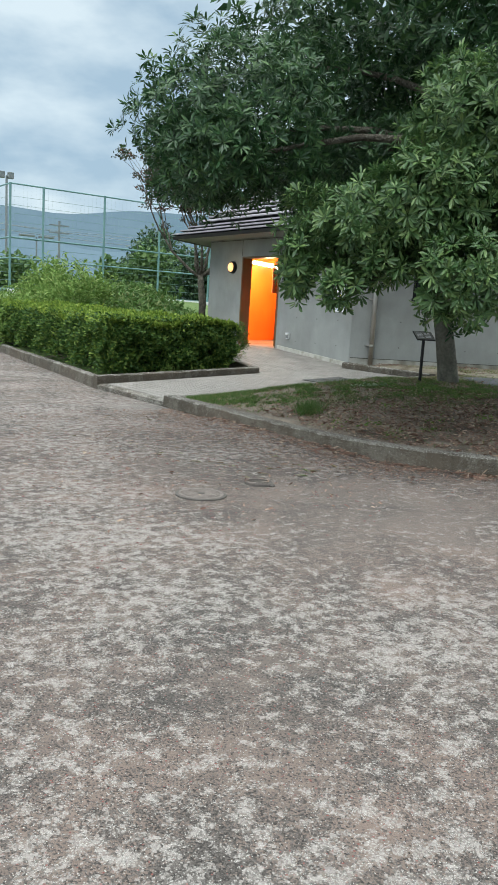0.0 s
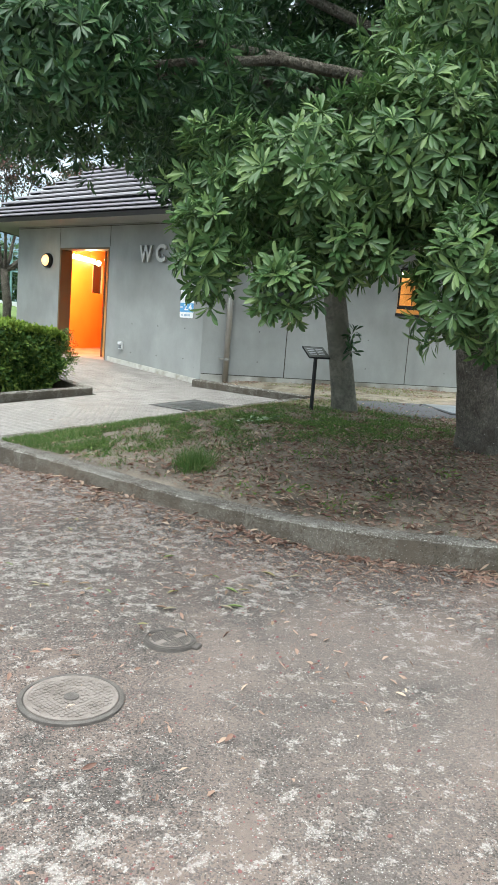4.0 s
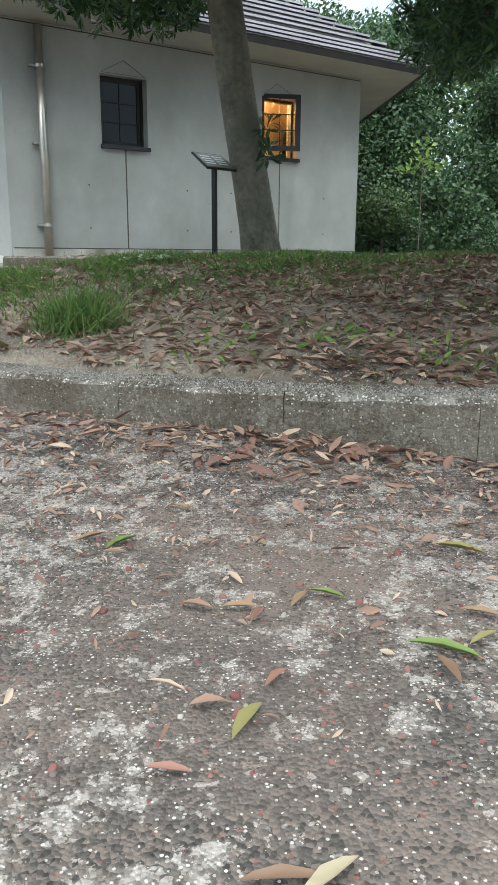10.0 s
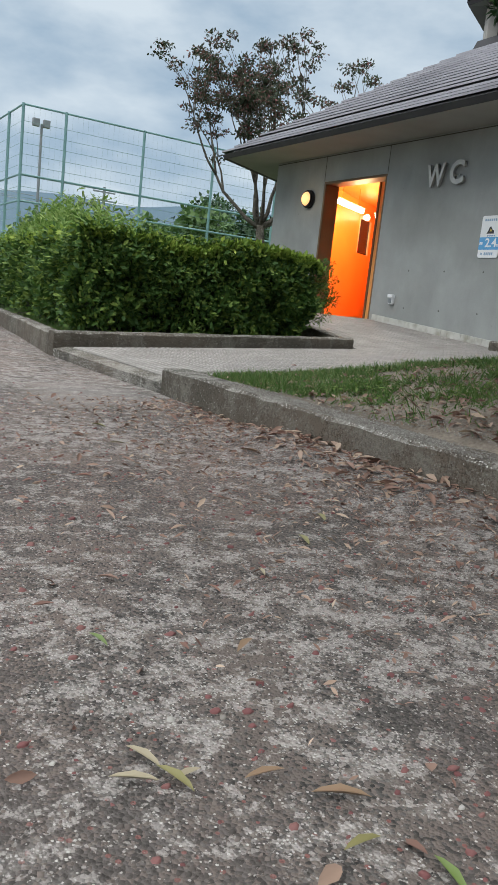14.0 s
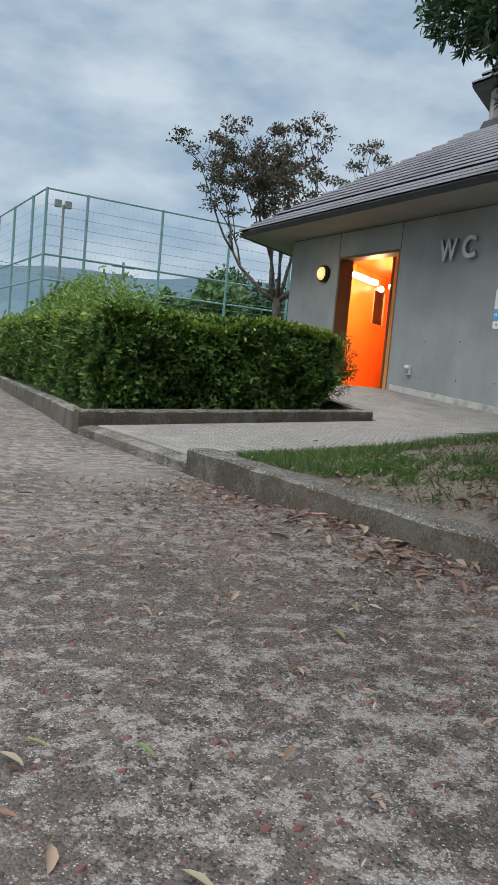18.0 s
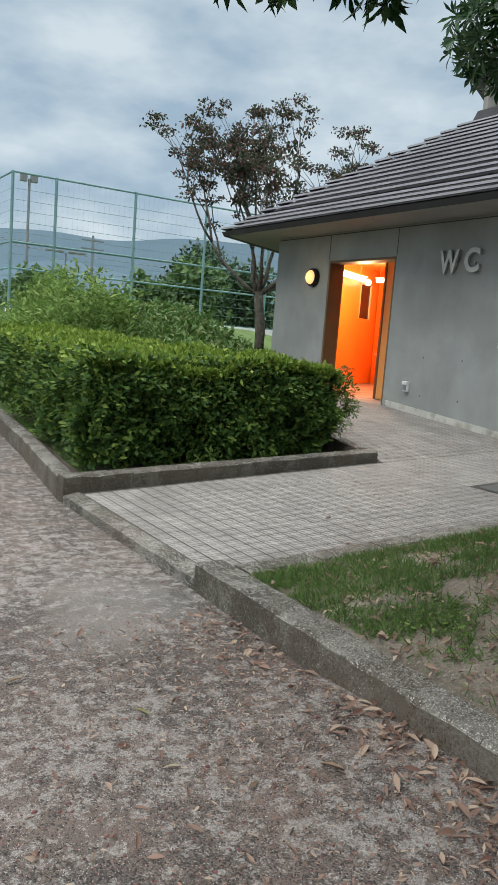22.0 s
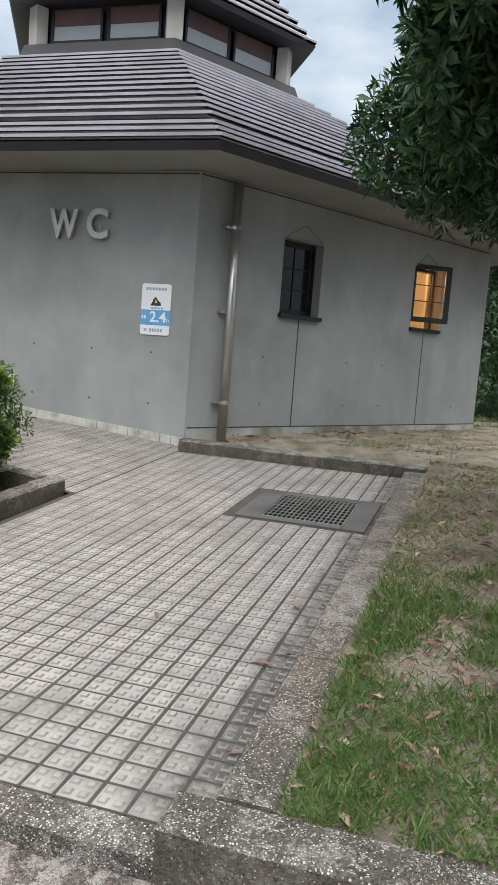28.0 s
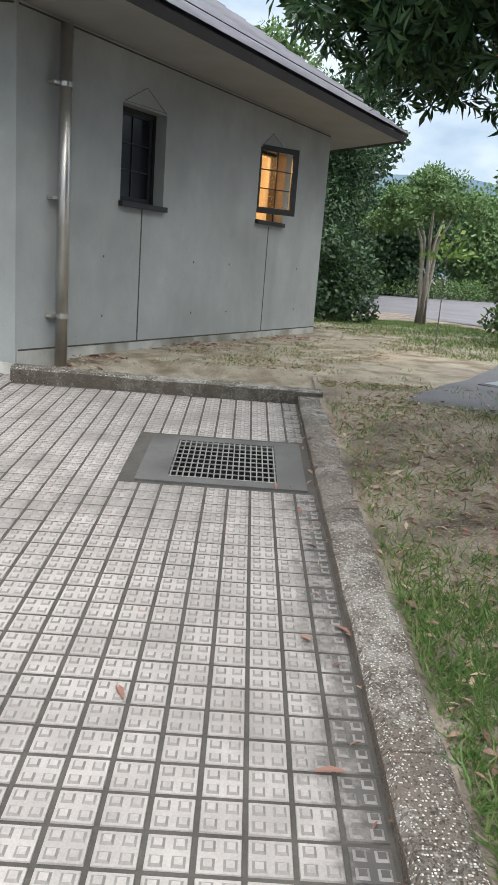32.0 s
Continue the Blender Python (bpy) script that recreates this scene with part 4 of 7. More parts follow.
hex_ring("fascia", EAVE_R - 0.06, EZ + 0.05, EAVE_R - 0.015, EZ + 0.13, FASCIA, wc, "dark metal fascia")
hex_ring("fascia", EAVE_R - 0.06, EZ + 0.05, EAVE_R - 0.11, EZ + 0.078, FASCIA, wc, "dark metal fascia")


def strips(parent, r_out, z_out, r_in, z_in, count, gaps=()):
    """Overlapping metal strips; each one is a thin wedge whose lower edge stands proud. One mesh a row, six objects."""
    for i in range(count):
        f0, f1 = i / count, (i + 0.80) / count
        f1 = min(f1, 1.0)
        if i in gaps:
            continue
        ra_, rb_ = r_out + (r_in - r_out) * f0, r_out + (r_in - r_out) * f1
        za, zb = z_out + (z_in - z_out) * f0, z_out + (z_in - z_out) * f1
        V = []
        for r, z in ((ra_, za + 0.040), (ra_, za + 0.072), (rb_, zb + 0.012), (rb_, zb - 0.02)):
            for k in (0, 1):
                p = hexpoint(r, k) - Vector((CX, CY, 0))
                V.append((p.x, p.y, z))
        F = [(0, 1, 3, 2), (2, 3, 5, 4), (0, 2, 4, 6), (1, 7, 5, 3), (0, 6, 7, 1)]
        me = bpy.data.meshes.new("roof_strip")
        me.from_pydata(V, [], F)
        me.materials.append(ROOF)
        # dark underside: the shadow line below each strip is put in as colour
        me.materials.append(FASCIA)
        me.polygons[4].material_index = 1
        me.update()
        for k in range(6):
            ob = new("roof_strip", me)
            ob.parent = parent
            ob.matrix_local = pose(CX, CY, 0, 0, 0, 60 * k)


CUP_R = 2.62
roof = hex_ring("roof", EAVE_R - 0.03, EZ + 0.11, CUP_R - 0.1, 5.74, FASCIA, wc, "stepped grey metal roof")
strips(roof, EAVE_R, EZ + 0.13, EAVE_R - 0.66, EZ + 0.13 + 0.66 * 0.52, 3)
strips(roof, EAVE_R - 0.69, EZ + 0.51, CUP_R - 0.05, 5.76, 13)
# cupola with clerestory windows
hex_ring("cupola_apron", CUP_R - 0.02, 5.72, CUP_R - 0.12, 5.95, FASCIA, wc, "dark metal apron")
hex_ring("cupola_apron", CUP_R - 0.12, 5.95, 2.1, 5.97, FASCIA, wc, "dark metal apron")
hex_ring("cupola_core", 2.16, 5.9, 2.16, 6.62, FASCIA, wc, "dark clerestory wall")
CE_R = 2.81
for k in range(6):
    p = hexpoint(2.3, k)
    rz = 210 + 60 * k
    m = pose(p.x, p.y, 0, 0, 0, rz)
    part("cupola_column", box((-0.12, -0.12, 5.9), (0.08, 0.12, 6.56), m, 0.01), COLUMN, wc, "pale concrete corner column")
    a, b = hexpoint(2.24, k), hexpoint(2.24, k + 1)
    u = (b - a).normalized()
    m = on_wall(a, u, Vector((u.y, -u.x, 0)))
    for s in (0.2, 1.16):
        w = part("clerestory_window", box((s, -0.02, 6.02), (s + 0.88, 0.02, 6.07), m, 0.004), DARKMETAL, wc)
        part("pane", box((s + 0.04, -0.01, 6.07), (s + 0.84, 0.0, 6.28), m), CLERESTORY, w, "frosted grey pane")
        part("jamb", box((s, -0.02, 6.07), (s + 0.04, 0.02, 6.5), m), DARKMETAL, w)
        part("jamb", box((s + 0.84, -0.02, 6.07), (s + 0.88, 0.02, 6.5), m), DARKMETAL, w)
        part("head_board", box((s + 0.04, -0.012, 6.281), (s + 0.84, 0.008, 6.52), m), REDBOARD, w, "red-brown board above the pane")
hex_ring("cupola_soffit", 2.05, 6.60, CE_R - 0.05, 6.53, FASCIA, wc, "dark cupola soffit")
hex_ring("cupola_fascia", CE_R - 0.05, 6.53, CE_R - 0.01, 6.60, FASCIA, wc)
croof = hex_ring("cupola_roof", CE_R - 0.02, 6.58, 0.05, 9.33, FASCIA, wc, "stepped grey metal cupola roof")
strips(croof, CE_R, 6.60, 0.08, 9.35, 16)

# inside: floor, ceiling, orange walls, partitions, lamps
BASIN = (15.74, 19.95)
IN_R = SIDE - THICK / (math.sqrt(3) / 2)
mesh_ob("inner_floor", [(*hexpoint(IN_R, k).xy, FLOOR - 0.004) for k in range(6)], [tuple(range(6))], TILE, wc, "tiled indoor floor")
mesh_ob("inner_ceiling", [(*hexpoint(IN_R, k).xy, 3.34) for k in range(6)], [tuple(range(5, -1, -1))], ORANGE, wc, "orange painted ceiling")
hp0, hp1, hp2 = (hexpoint(IN_R, k) for k in (0, 1, 2))
mesh_ob("inner_ceiling", [(hp0.x, hp0.y, 3.334), (hp1.x, hp1.y, 3.334), (hp2.x, hp2.y, 3.334), (hp2.x, 14.99, 3.334), (hp0.x, 14.99, 3.334)], [(4, 3, 2, 1, 0)], CREAM, wc, "cream ceiling of the side room")
lining = bmesh.new()
for s0, s1, z0, z1 in ((0.2, SIDE - SLIT[1], FLOOR, 3.34), (SIDE - SLIT[0], SIDE - 0.2, FLOOR, 3.34), (SIDE - SLIT[1], SIDE - SLIT[0], FLOOR, SLIT[2]), (SIDE - SLIT[1], SIDE - SLIT[0], SLIT[3], 3.34)):
    add_box(lining, (s0, -THICK - 0.012, z0), (s1, -THICK - 0.002, z1))
bmesh.ops.transform(lining, matrix=ML, verts=lining.verts[:])
part("lining", lining, ORANGE, wc, "glossy orange painted inner wall")
part("lining", box((0.16, -THICK - 0.012, FLOOR), (18.5 - DOOR[1] - 0.001, -THICK - 0.002, 3.34), MF), ORANGE, wc, "glossy orange painted inner wall")
part("partition", box((11.9, 15.0, FLOOR), (14.6, 15.14, 3.33)), CREAM, wc, "tan painted inner partition")
screen = part("screen_wall", box((12.40, 15.141, FLOOR), (12.50, 16.36, 3.06), None, 0.006), TAN, wc, "tan painted screen wall inside the doorway")
part("end_post", box((12.385, 16.361, FLOOR), (12.515, 16.41, 3.06), None, 0.006), REVEAL, screen, "darker end post")
part("partition", box((14.6, 15.0, FLOOR), (21.5, 15.14, 3.33)), ORANGE, wc, "orange inner partition")
part("partition", box((16.0, 15.15, FLOOR), (16.12, 20.68, 3.33)), ORANGE, wc, "orange inner partition")
# two added walls that keep the warm light behind window 2
part("partition", box((14.55, 10.95, FLOOR), (14.65, 14.99, 3.33)), CREAM, wc, "cream partition added to box in the side room light")
part("partition", box((14.66, 12.6, FLOOR), (20.5, 12.7, 3.33)), CREAM, wc, "cream partition added to box in the side room light")
# wash basin on the far orange wall
basin = base("wash_basin", "white ceramic wash basin on the orange wall", "basin")
bq = Matrix.Translation((BASIN[0], BASIN[1], 1.42))
bm = bmesh.new()
bmesh.ops.create_uvsphere(bm, u_segments=20, v_segments=12, radius=0.26, matrix=bq @ Matrix.Diagonal((1, 0.9, 0.55, 1)))
bmesh.ops.delete(bm, geom=[v for v in bm.verts if v.co.z > 1.425], context='VERTS')
part("bowl", bm, CREAM, basin, smooth=True)
part("pedestal", box((BASIN[0] - 0.07, BASIN[1] - 0.06, FLOOR), (BASIN[0] + 0.07, BASIN[1] + 0.06, 1.32), None, 0.02), CREAM, basin)
# door frame lining
d0, d1 = 18.5 - DOOR[1], 18.5 - DOOR[0]
part("door_frame", box((d0, -THICK - 0.02, FLOOR), (d0 + 0.04, -0.004, 2.93), MF, 0.004), REVEAL, wc, "tan metal door frame")
part("door_frame", box((d1 - 0.04, -THICK - 0.02, FLOOR), (d1, -0.004, 2.93), MF, 0.004), REVEAL, wc, "tan metal door frame")
part("door_frame", box((d0 + 0.041, -THICK - 0.02, 2.89), (d1 - 0.041, -0.004, 2.93), MF, 0.004), REVEAL, wc, "tan metal door frame")
# slit window in the far inner wall
slit = part("slit_window", box((SIDE - SLIT[1], -THICK - 0.018, SLIT[2]), (SIDE - SLIT[1] + 0.05, -0.02, SLIT[3]), ML), CREAM, wc, "narrow window with pale frame")
part("slit_window", box((SIDE - SLIT[0] - 0.05, -THICK - 0.018, SLIT[2]), (SIDE - SLIT[0], -0.02, SLIT[3]), ML), CREAM, wc)
part("pane", box((SIDE - SLIT[1] + 0.0505, -THICK + 0.01, SLIT[2]), (SIDE - SLIT[0] - 0.0505, -THICK + 0.02, SLIT[3]), ML), GLASS_DARK, slit)

def tube_lamp(label, at, yaw, half):
    """A batten with one glowing tube, on two thin hangers."""
    lamp = base("fluorescent_lamp", label, "lamp")
    m = Matrix.Translation(at) @ Matrix.Rotation(radians(yaw), 4, 'Z')
    part("housing", box((-half - 0.03, -0.045, 0.045), (half + 0.03, 0.045, 0.075), m, 0.008), WHITE, lamp)
    for q in (-0.65 * half, 0.65 * half):
        h = m @ Vector((q, 0, 0.075))
        part("hanger", box((h.x - 0.005, h.y - 0.005, h.z - 0.01), (h.x + 0.005, h.y + 0.005, 3.338)), ORANGE, lamp)
    bm = bmesh.new()
    tube_between(bm, (-half, 0, 0.0), (half, 0, 0.0), 0.045, seg=16)
    bmesh.ops.transform(bm, matrix=m, verts=bm.verts[:])
    part("tube", bm, TUBE, lamp, "glowing warm tube")
    return lamp


tube_lamp("lit warm fluorescent tube lamp beside the orange wall", (13.55, 18.68, 2.92), 29, 0.66)
tube_lamp("short lit fluorescent lamp deep inside the restroom", (15.35, 19.74, 3.04), -62, 0.2)
bulb = base("wall_bulb", "small lit warm globe lamp on the inner wall", "lamp")
bm = bmesh.new()
bmesh.ops.create_uvsphere(bm, u_segments=16, v_segments=10, radius=0.07, matrix=Matrix.Translation((15.08, 20.0, 2.98)))
part("globe", bm, TUBE, bulb, smooth=True)
bm = bmesh.new()
tube_between(bm, (15.05, 20.05, 2.98), (14.985, 20.163, 2.98), 0.045, seg=14)
part("wall_mount", bm, WHITE, bulb)


def lamp_light(name, kind, at, energy, color, size=0.3, target=None):
    li = bpy.data.lights.new(name, kind)
    li.energy, li.color = energy, color
    ob = new(name, li)
    if kind == 'AREA':
        li.shape, li.size, li.size_y = 'RECTANGLE', size, 0.08
        ob.matrix_world = look(at, target)
    else:
        li.shadow_soft_size = size
        ob.location = at
    return ob


lamp_light("tube_light", 'POINT', (13.2, 17.9, 2.62), 120, (1.0, 0.66, 0.34), 0.12)
lamp_light("bulb_light", 'POINT', (14.6, 18.6, 2.9), 110, (1.0, 0.62, 0.30), 0.08)
lamp_light("stall_light", 'POINT', (16.0, 11.2, 3.0), 210, (1.0, 0.60, 0.26), 0.12)
lamp_light("wall_lamp_light", 'POINT', (11.30, 17.3, 2.66), 1.6, (1.0, 0.70, 0.36), 0.09)


# ---- fixtures on the walls ----
def casement(name, w, z, label, pane_mat, push=0.0, hinge_top=False):
    th = base(name, label, "window")
    u0, u1 = w
    z0, z1 = z
    M = MR

    def fr(lo, hi, parent, nm, m=BLACK, lab="", extra=None):
        return part(nm, box(lo, hi, M if extra is None else M @ extra, 0.003), m, parent, lab)

    fr((u0 - 0.02, -0.16, z0 - 0.05), (u1 + 0.02, 0.05, z0), th, "sill", DARKMETAL, "dark metal sill")
    for lo, hi in (((u0, -0.22, z0), (u0 + 0.035, -0.13, z1)), ((u1 - 0.035, -0.22, z0), (u1, -0.13, z1)), ((u0 + 0.035, -0.22, z1 - 0.04), (u1 - 0.035, -0.13, z1))):
        fr(lo, hi, th, "outer_frame")
    tilt = Matrix.Translation((0, -0.13, 0))
    left, right, rail, foot, left_w = u0 + 0.04, u1 - 0.04, 0.045, z0 + 0.005, 0.045
    if push:
        left, right, rail, foot, left_w = u0 + 0.005, u0 + 0.60, 0.062, z0 + 0.085, 0.035
        tilt = Matrix.Translation((u0, 0.0, 0)) @ Matrix.Rotation(radians(push), 4, 'Z') @ Matrix.Translation((-u0, 0, 0))
    y0, y1 = -0.05, -0.015
    right_w = 0.085 if push else 0.045
    a0, a1 = left + left_w, right - right_w
    head = z1 + 0.03 if push else z1 - 0.02
    sash = fr((left, y0, foot), (a0, y1, head), th, "sash", BLACK, "dark sash frame", tilt)
    fr((a1, y0, foot), (right, y1, head), sash, "stile", extra=tilt)
    fr((a0, y0, foot), (a1, y1, foot + rail + 0.01), sash, "rail", extra=tilt)
    fr((a0, y0, head - rail), (a1, y1, head), sash, "rail", extra=tilt)
    lo_z, hi_z = foot + rail + 0.01, head - rail
    for f in (1 / 3, 2 / 3):
        zz = lo_z + (hi_z - lo_z) * f
        fr((a0, y0 + 0.005, zz - 0.006), (a1, y1 - 0.002, zz + 0.006), sash, "glazing_bar", extra=tilt)
    um = (a0 + a1) / 2
    fr((um - 0.006, y0 + 0.006, lo_z), (um + 0.006, y1 - 0.003, hi_z), sash, "glazing_bar", extra=tilt)
    fr((a0, -0.036, lo_z), (a1, -0.03, hi_z), sash, "pane", pane_mat, "window pane", tilt)
    # thin wire line above the window, a hooked cable
    bm = bmesh.new()
    for a, b in (((u0 + 0.02, 0.01, z1 + 0.015), (um, 0.01, z1 + 0.19)), ((um, 0.01, z1 + 0.19), (u1 - 0.02, 0.01, z1 + 0.015)), ((u0 + 0.02, 0.01, z1 + 0.015), (u1 - 0.02, 0.01, z1 + 0.02))):
        tube_between(bm, a, b, 0.003, seg=5)
    bmesh.ops.transform(bm, matrix=M, verts=bm.verts[:])
    part("stay_wire", bm, IRON, th, "thin dark wire")
    return th


GLASS_CLEAR = bpy.data.materials.new("lit_patterned_glass")
GLASS_CLEAR.use_nodes = True
gb = GLASS_CLEAR.node_tree.nodes["Principled BSDF"]
gb.inputs["Base Color"].default_value, gb.inputs["Roughness"].default_value, gb.inputs["Transmission Weight"].default_value, gb.inputs["IOR"].default_value = (0.95, 0.9, 0.82, 1), 0.25, 1.0, 1.1
casement("window_1", WIN1, (2.02, 2.90), "dark closed window with black metal frame in concrete wall", GLASS_DARK)
casement("window_2", WIN2, (2.06, 2.92), "lit amber window with black frame standing open", GLASS_CLEAR, push=27)

pipe = base("downpipe", "stainless steel round downpipe fixed to the restroom wall", "downpipe")
bm = bmesh.new()
tube_between(bm, (0.465, 0.085, 0.5), (0.465, 0.085, 3.32), 0.052, seg=18)
bmesh.ops.transform(bm, matrix=MR, verts=bm.verts[:])
part("pipe", bm, STEEL, pipe, smooth=True)
for z in (0.95, 1.95, 2.86):
    bm = bmesh.new()
    tube_between(bm, (0.465, 0.085, z - 0.018), (0.465, 0.085, z + 0.018), 0.058, seg=18)
    add_box(bm, (0.345, 0.0, z - 0.012), (0.465, 0.07, z + 0.012))
    bmesh.ops.transform(bm, matrix=MR, verts=bm.verts[:])
    part("bracket", bm, STEEL, pipe)

lampw = base("wall_lamp", "round bulkhead wall lamp with lit yellow glass", "lamp")
lx = 18.5 - 17.33
bm = bmesh.new()
tube_between(bm, (lx, 0.0, 2.66), (lx, 0.06, 2.66), 0.155, seg=28)
bmesh.ops.transform(bm, matrix=MF, verts=bm.verts[:])
part("backplate", bm, BLACK, lampw, "black round back plate")
bm = bmesh.new()
bmesh.ops.create_uvsphere(bm, u_segments=24, v_segments=14, radius=0.125, matrix=Matrix.Translation((lx, 0.06, 2.66)) @ Matrix.Diagonal((1, 0.75, 1, 1)))
bmesh.ops.transform(bm, matrix=MF, verts=bm.verts[:])
part("glass_globe", bm, GLOBE, lampw, "lit yellow glass dome", True)
bm = bmesh.new()
tube_between(bm, (lx, 0.061, 2.66), (lx, 0.085, 2.66), 0.14, seg=28)
bmesh.ops.transform(bm, matrix=MF, verts=bm.verts[:])
part("ring", bm, BLACK, lampw)

box_o = base("socket_box", "small white weatherproof socket box on the wall", "socket box")
ou = 18.5 - 14.77
part("cover", box((ou - 0.045, 0.0, 0.93), (ou + 0.045, 0.05, 1.05), MF, 0.01), WHITE, box_o)
part("hood", box((ou - 0.05, 0.0, 1.03), (ou + 0.05, 0.075, 1.08), MF, 0.01), WHITE, box_o)
part("plug_flap", box((ou - 0.03, 0.05, 0.95), (ou + 0.03, 0.062, 1.02), MF, 0.004), POLE, box_o)


def text_ob(name, body, size, m, material, parent, depth=0.0, label="", sx=1.0, bold=0.0):
    cu = bpy.data.curves.new(name, 'FONT')
    cu.body, cu.size, cu.extrude, cu.offset = body, size, depth, bold
    cu.align_x, cu.align_y = 'CENTER', 'CENTER'
    tmp = bpy.data.objects.new(name, cu)
    scene.collection.objects.link(tmp)
    bpy.context.view_layer.update()
    me = bpy.data.meshes.new_from_object(tmp.evaluated_get(bpy.context.evaluated_depsgraph_get()))
    bpy.data.objects.remove(tmp)
    me.transform(m @ Matrix.Diagonal((sx, 1, 1, 1)))
    me.materials.clear()
    me.materials.append(material)
    ob = new(name, me)
    ob.parent = parent
    if label:
        ob["label"] = label
    return ob


def wall_text(M, u, z, d):
    """Text plane standing on a wall, reading left to right from outside."""
    return M @ Matrix.Translation((u, d, z)) @ Matrix.Rotation(radians(90), 4, 'X')


wcs = base("wc_letters", "large raised brushed metal letters W C", "sign")
text_ob("letter", "W", 0.43, wall_text(MF, 18.5 - 14.15, 2.775, 0.045), LETTER, wcs, 0.02, sx=0.74, bold=0.012)
text_ob("letter", "C", 0.43, wall_text(MF, 18.5 - 13.735, 2.785, 0.045), LETTER, wcs, 0.02, sx=0.90, bold=0.012)
for u in (14.2, 14.06, 13.80, 13.71):
    part("standoff", box((18.5 - u - 0.008, 0.0, 2.76), (18.5 - u + 0.008, 0.03, 2.78), MF), STEEL, wcs)

sg = base("elevation_sign", "white and blue elevation sign reading 2.4 with mountain pictogram", "sign")
s0, s1, z0, z1 = 18.5 - 13.175, 18.5 - 12.83, 1.64, 2.19
ring = []
for cx_, cz_, a0 in ((s1 - 0.03, z1 - 0.03, 0), (s0 + 0.03, z1 - 0.03, 90), (s0 + 0.03, z0 + 0.03, 180), (s1 - 0.03, z0 + 0.03, 270)):
    ring += [(cx_ + 0.03 * math.cos(radians(a0 + 18 * k)), cz_ + 0.03 * math.sin(radians(a0 + 18 * k))) for k in range(6)]
n = len(ring)
V = [MF @ Vector((a, d, b)) for d in (0.012, 0.002) for a, b in ring]
mesh_ob("plate", V, [tuple(range(n)), tuple(range(n, 2 * n))[::-1]] + [(k, n + k, n + (k + 1) % n, (k + 1) % n) for k in range(n)], WHITE, sg, "white rounded enamel plate")
part("blue_band", box((s0, 0.0125, z0 + 0.105), (s1, 0.0135, z0 + 0.27), MF), SIGNBLUE, sg, "blue printed band")
text_ob("figures", "2.4", 0.16, wall_text(MF, (s0 + s1) / 2 + 0.03, z0 + 0.19, 0.0145), WHITE, sg, 0.0008, "white figures 2.4", bold=0.003)
text_ob("unit", "m", 0.07, wall_text(MF, s1 - 0.035, z0 + 0.165, 0.0145), WHITE, sg, 0.0008)
uc = (s0 + s1) / 2
V = [MF @ Vector(p) for p in ((uc - 0.07, 0.0135, z1 - 0.235), (uc + 0.065, 0.0135, z1 - 0.235), (uc + 0.05, 0.0135, z1 - 0.19), (uc + 0.03, 0.0135, z1 - 0.185), (uc - 0.005, 0.0135, z1 - 0.135), (uc - 0.03, 0.0135, z1 - 0.16), (uc - 0.045, 0.0135, z1 - 0.20))]
mesh_ob("pictogram", V, [tuple(range(7))], INK, sg, "black mountain pictogram")
YEL = mat("sign_yellow_print", (0.7, 0.55, 0.08), (0.75, 0.6, 0.1), 8, 0.5, 0.0, 60, 0.2)
V = [MF @ Vector(p) for p in ((uc - 0.015, 0.0142, z1 - 0.205), (uc + 0.02, 0.0142, z1 - 0.205), (uc - 0.003, 0.0142, z1 - 0.165))]
mesh_ob("pictogram_peak", V, [(0, 1, 2)], YEL, sg, "yellow peak")
for zz, a, b, h in ((z1 - 0.055, 0.05, 0.30, 0.03), (z1 - 0.262, 0.12, 0.27, 0.02), (z0 + 0.19, 0.012, 0.07, 0.035), (z0 + 0.052, 0.045, 0.085, 0.032), (z0 + 0.052, 0.11, 0.27, 0.036)):
    n = max(2, int((b - a) / 0.032))
    for i in range(n):
        q = a + (b - a) * i / n
        part("print_bar", box((s0 + q, 0.0125 if zz != z0 + 0.19 else 0.0138, zz - h / 2), (s0 + q + (b - a) / n * 0.7, 0.0132 if zz != z0 + 0.19 else 0.0146, zz + h / 2), MF), PALEPRINT if zz != z0 + 0.19 else WHITE, sg)

# drain grate in the ramp
slope = Matrix.Rotation(-math.atan(0.06), 4, 'Y')
gm = Matrix.Translation((9.67, 10.71, ramp_z(9.67, 10.7))) @ slope
drain = base("drain_grate", "galvanised steel drain grate in a dark concrete surround", "drain grate")
bm = bmesh.new()
for lo, hi in (((-0.45, -0.49, -0.04), (-0.36, 0.49, 0.008)), ((0.36, -0.49, -0.04), (0.45, 0.49, 0.008)), ((-0.36, -0.49, -0.04), (0.36, -0.32, 0.008)), ((-0.36, 0.31, -0.04), (0.36, 0.49, 0.008))):
    add_box(bm, lo, hi, gm)
part("surround", bm, FRAMEC, drain, "dark concrete surround")
bm = bmesh.new()
for lo, hi in (((-0.37, -0.33, -0.25), (0.37, 0.32, -0.24)), ((-0.37, -0.33, -0.24), (-0.36, 0.32, -0.041)), ((0.36, -0.33, -0.24), (0.37, 0.32, -0.041)), ((-0.36, -0.33, -0.24), (0.36, -0.32, -0.041)), ((-0.36, 0.31, -0.24), (0.36, 0.32, -0.041))):
    add_box(bm, lo, hi, gm)
part("pit", bm, PIT, drain, "dark drain pit")
for i in range(18):
    y = -0.31 + 0.61 * i / 17
    part("bar", box((-0.36, y - 0.004, 0.0), (0.36, y + 0.004, 0.006), gm), GRATEM, drain)
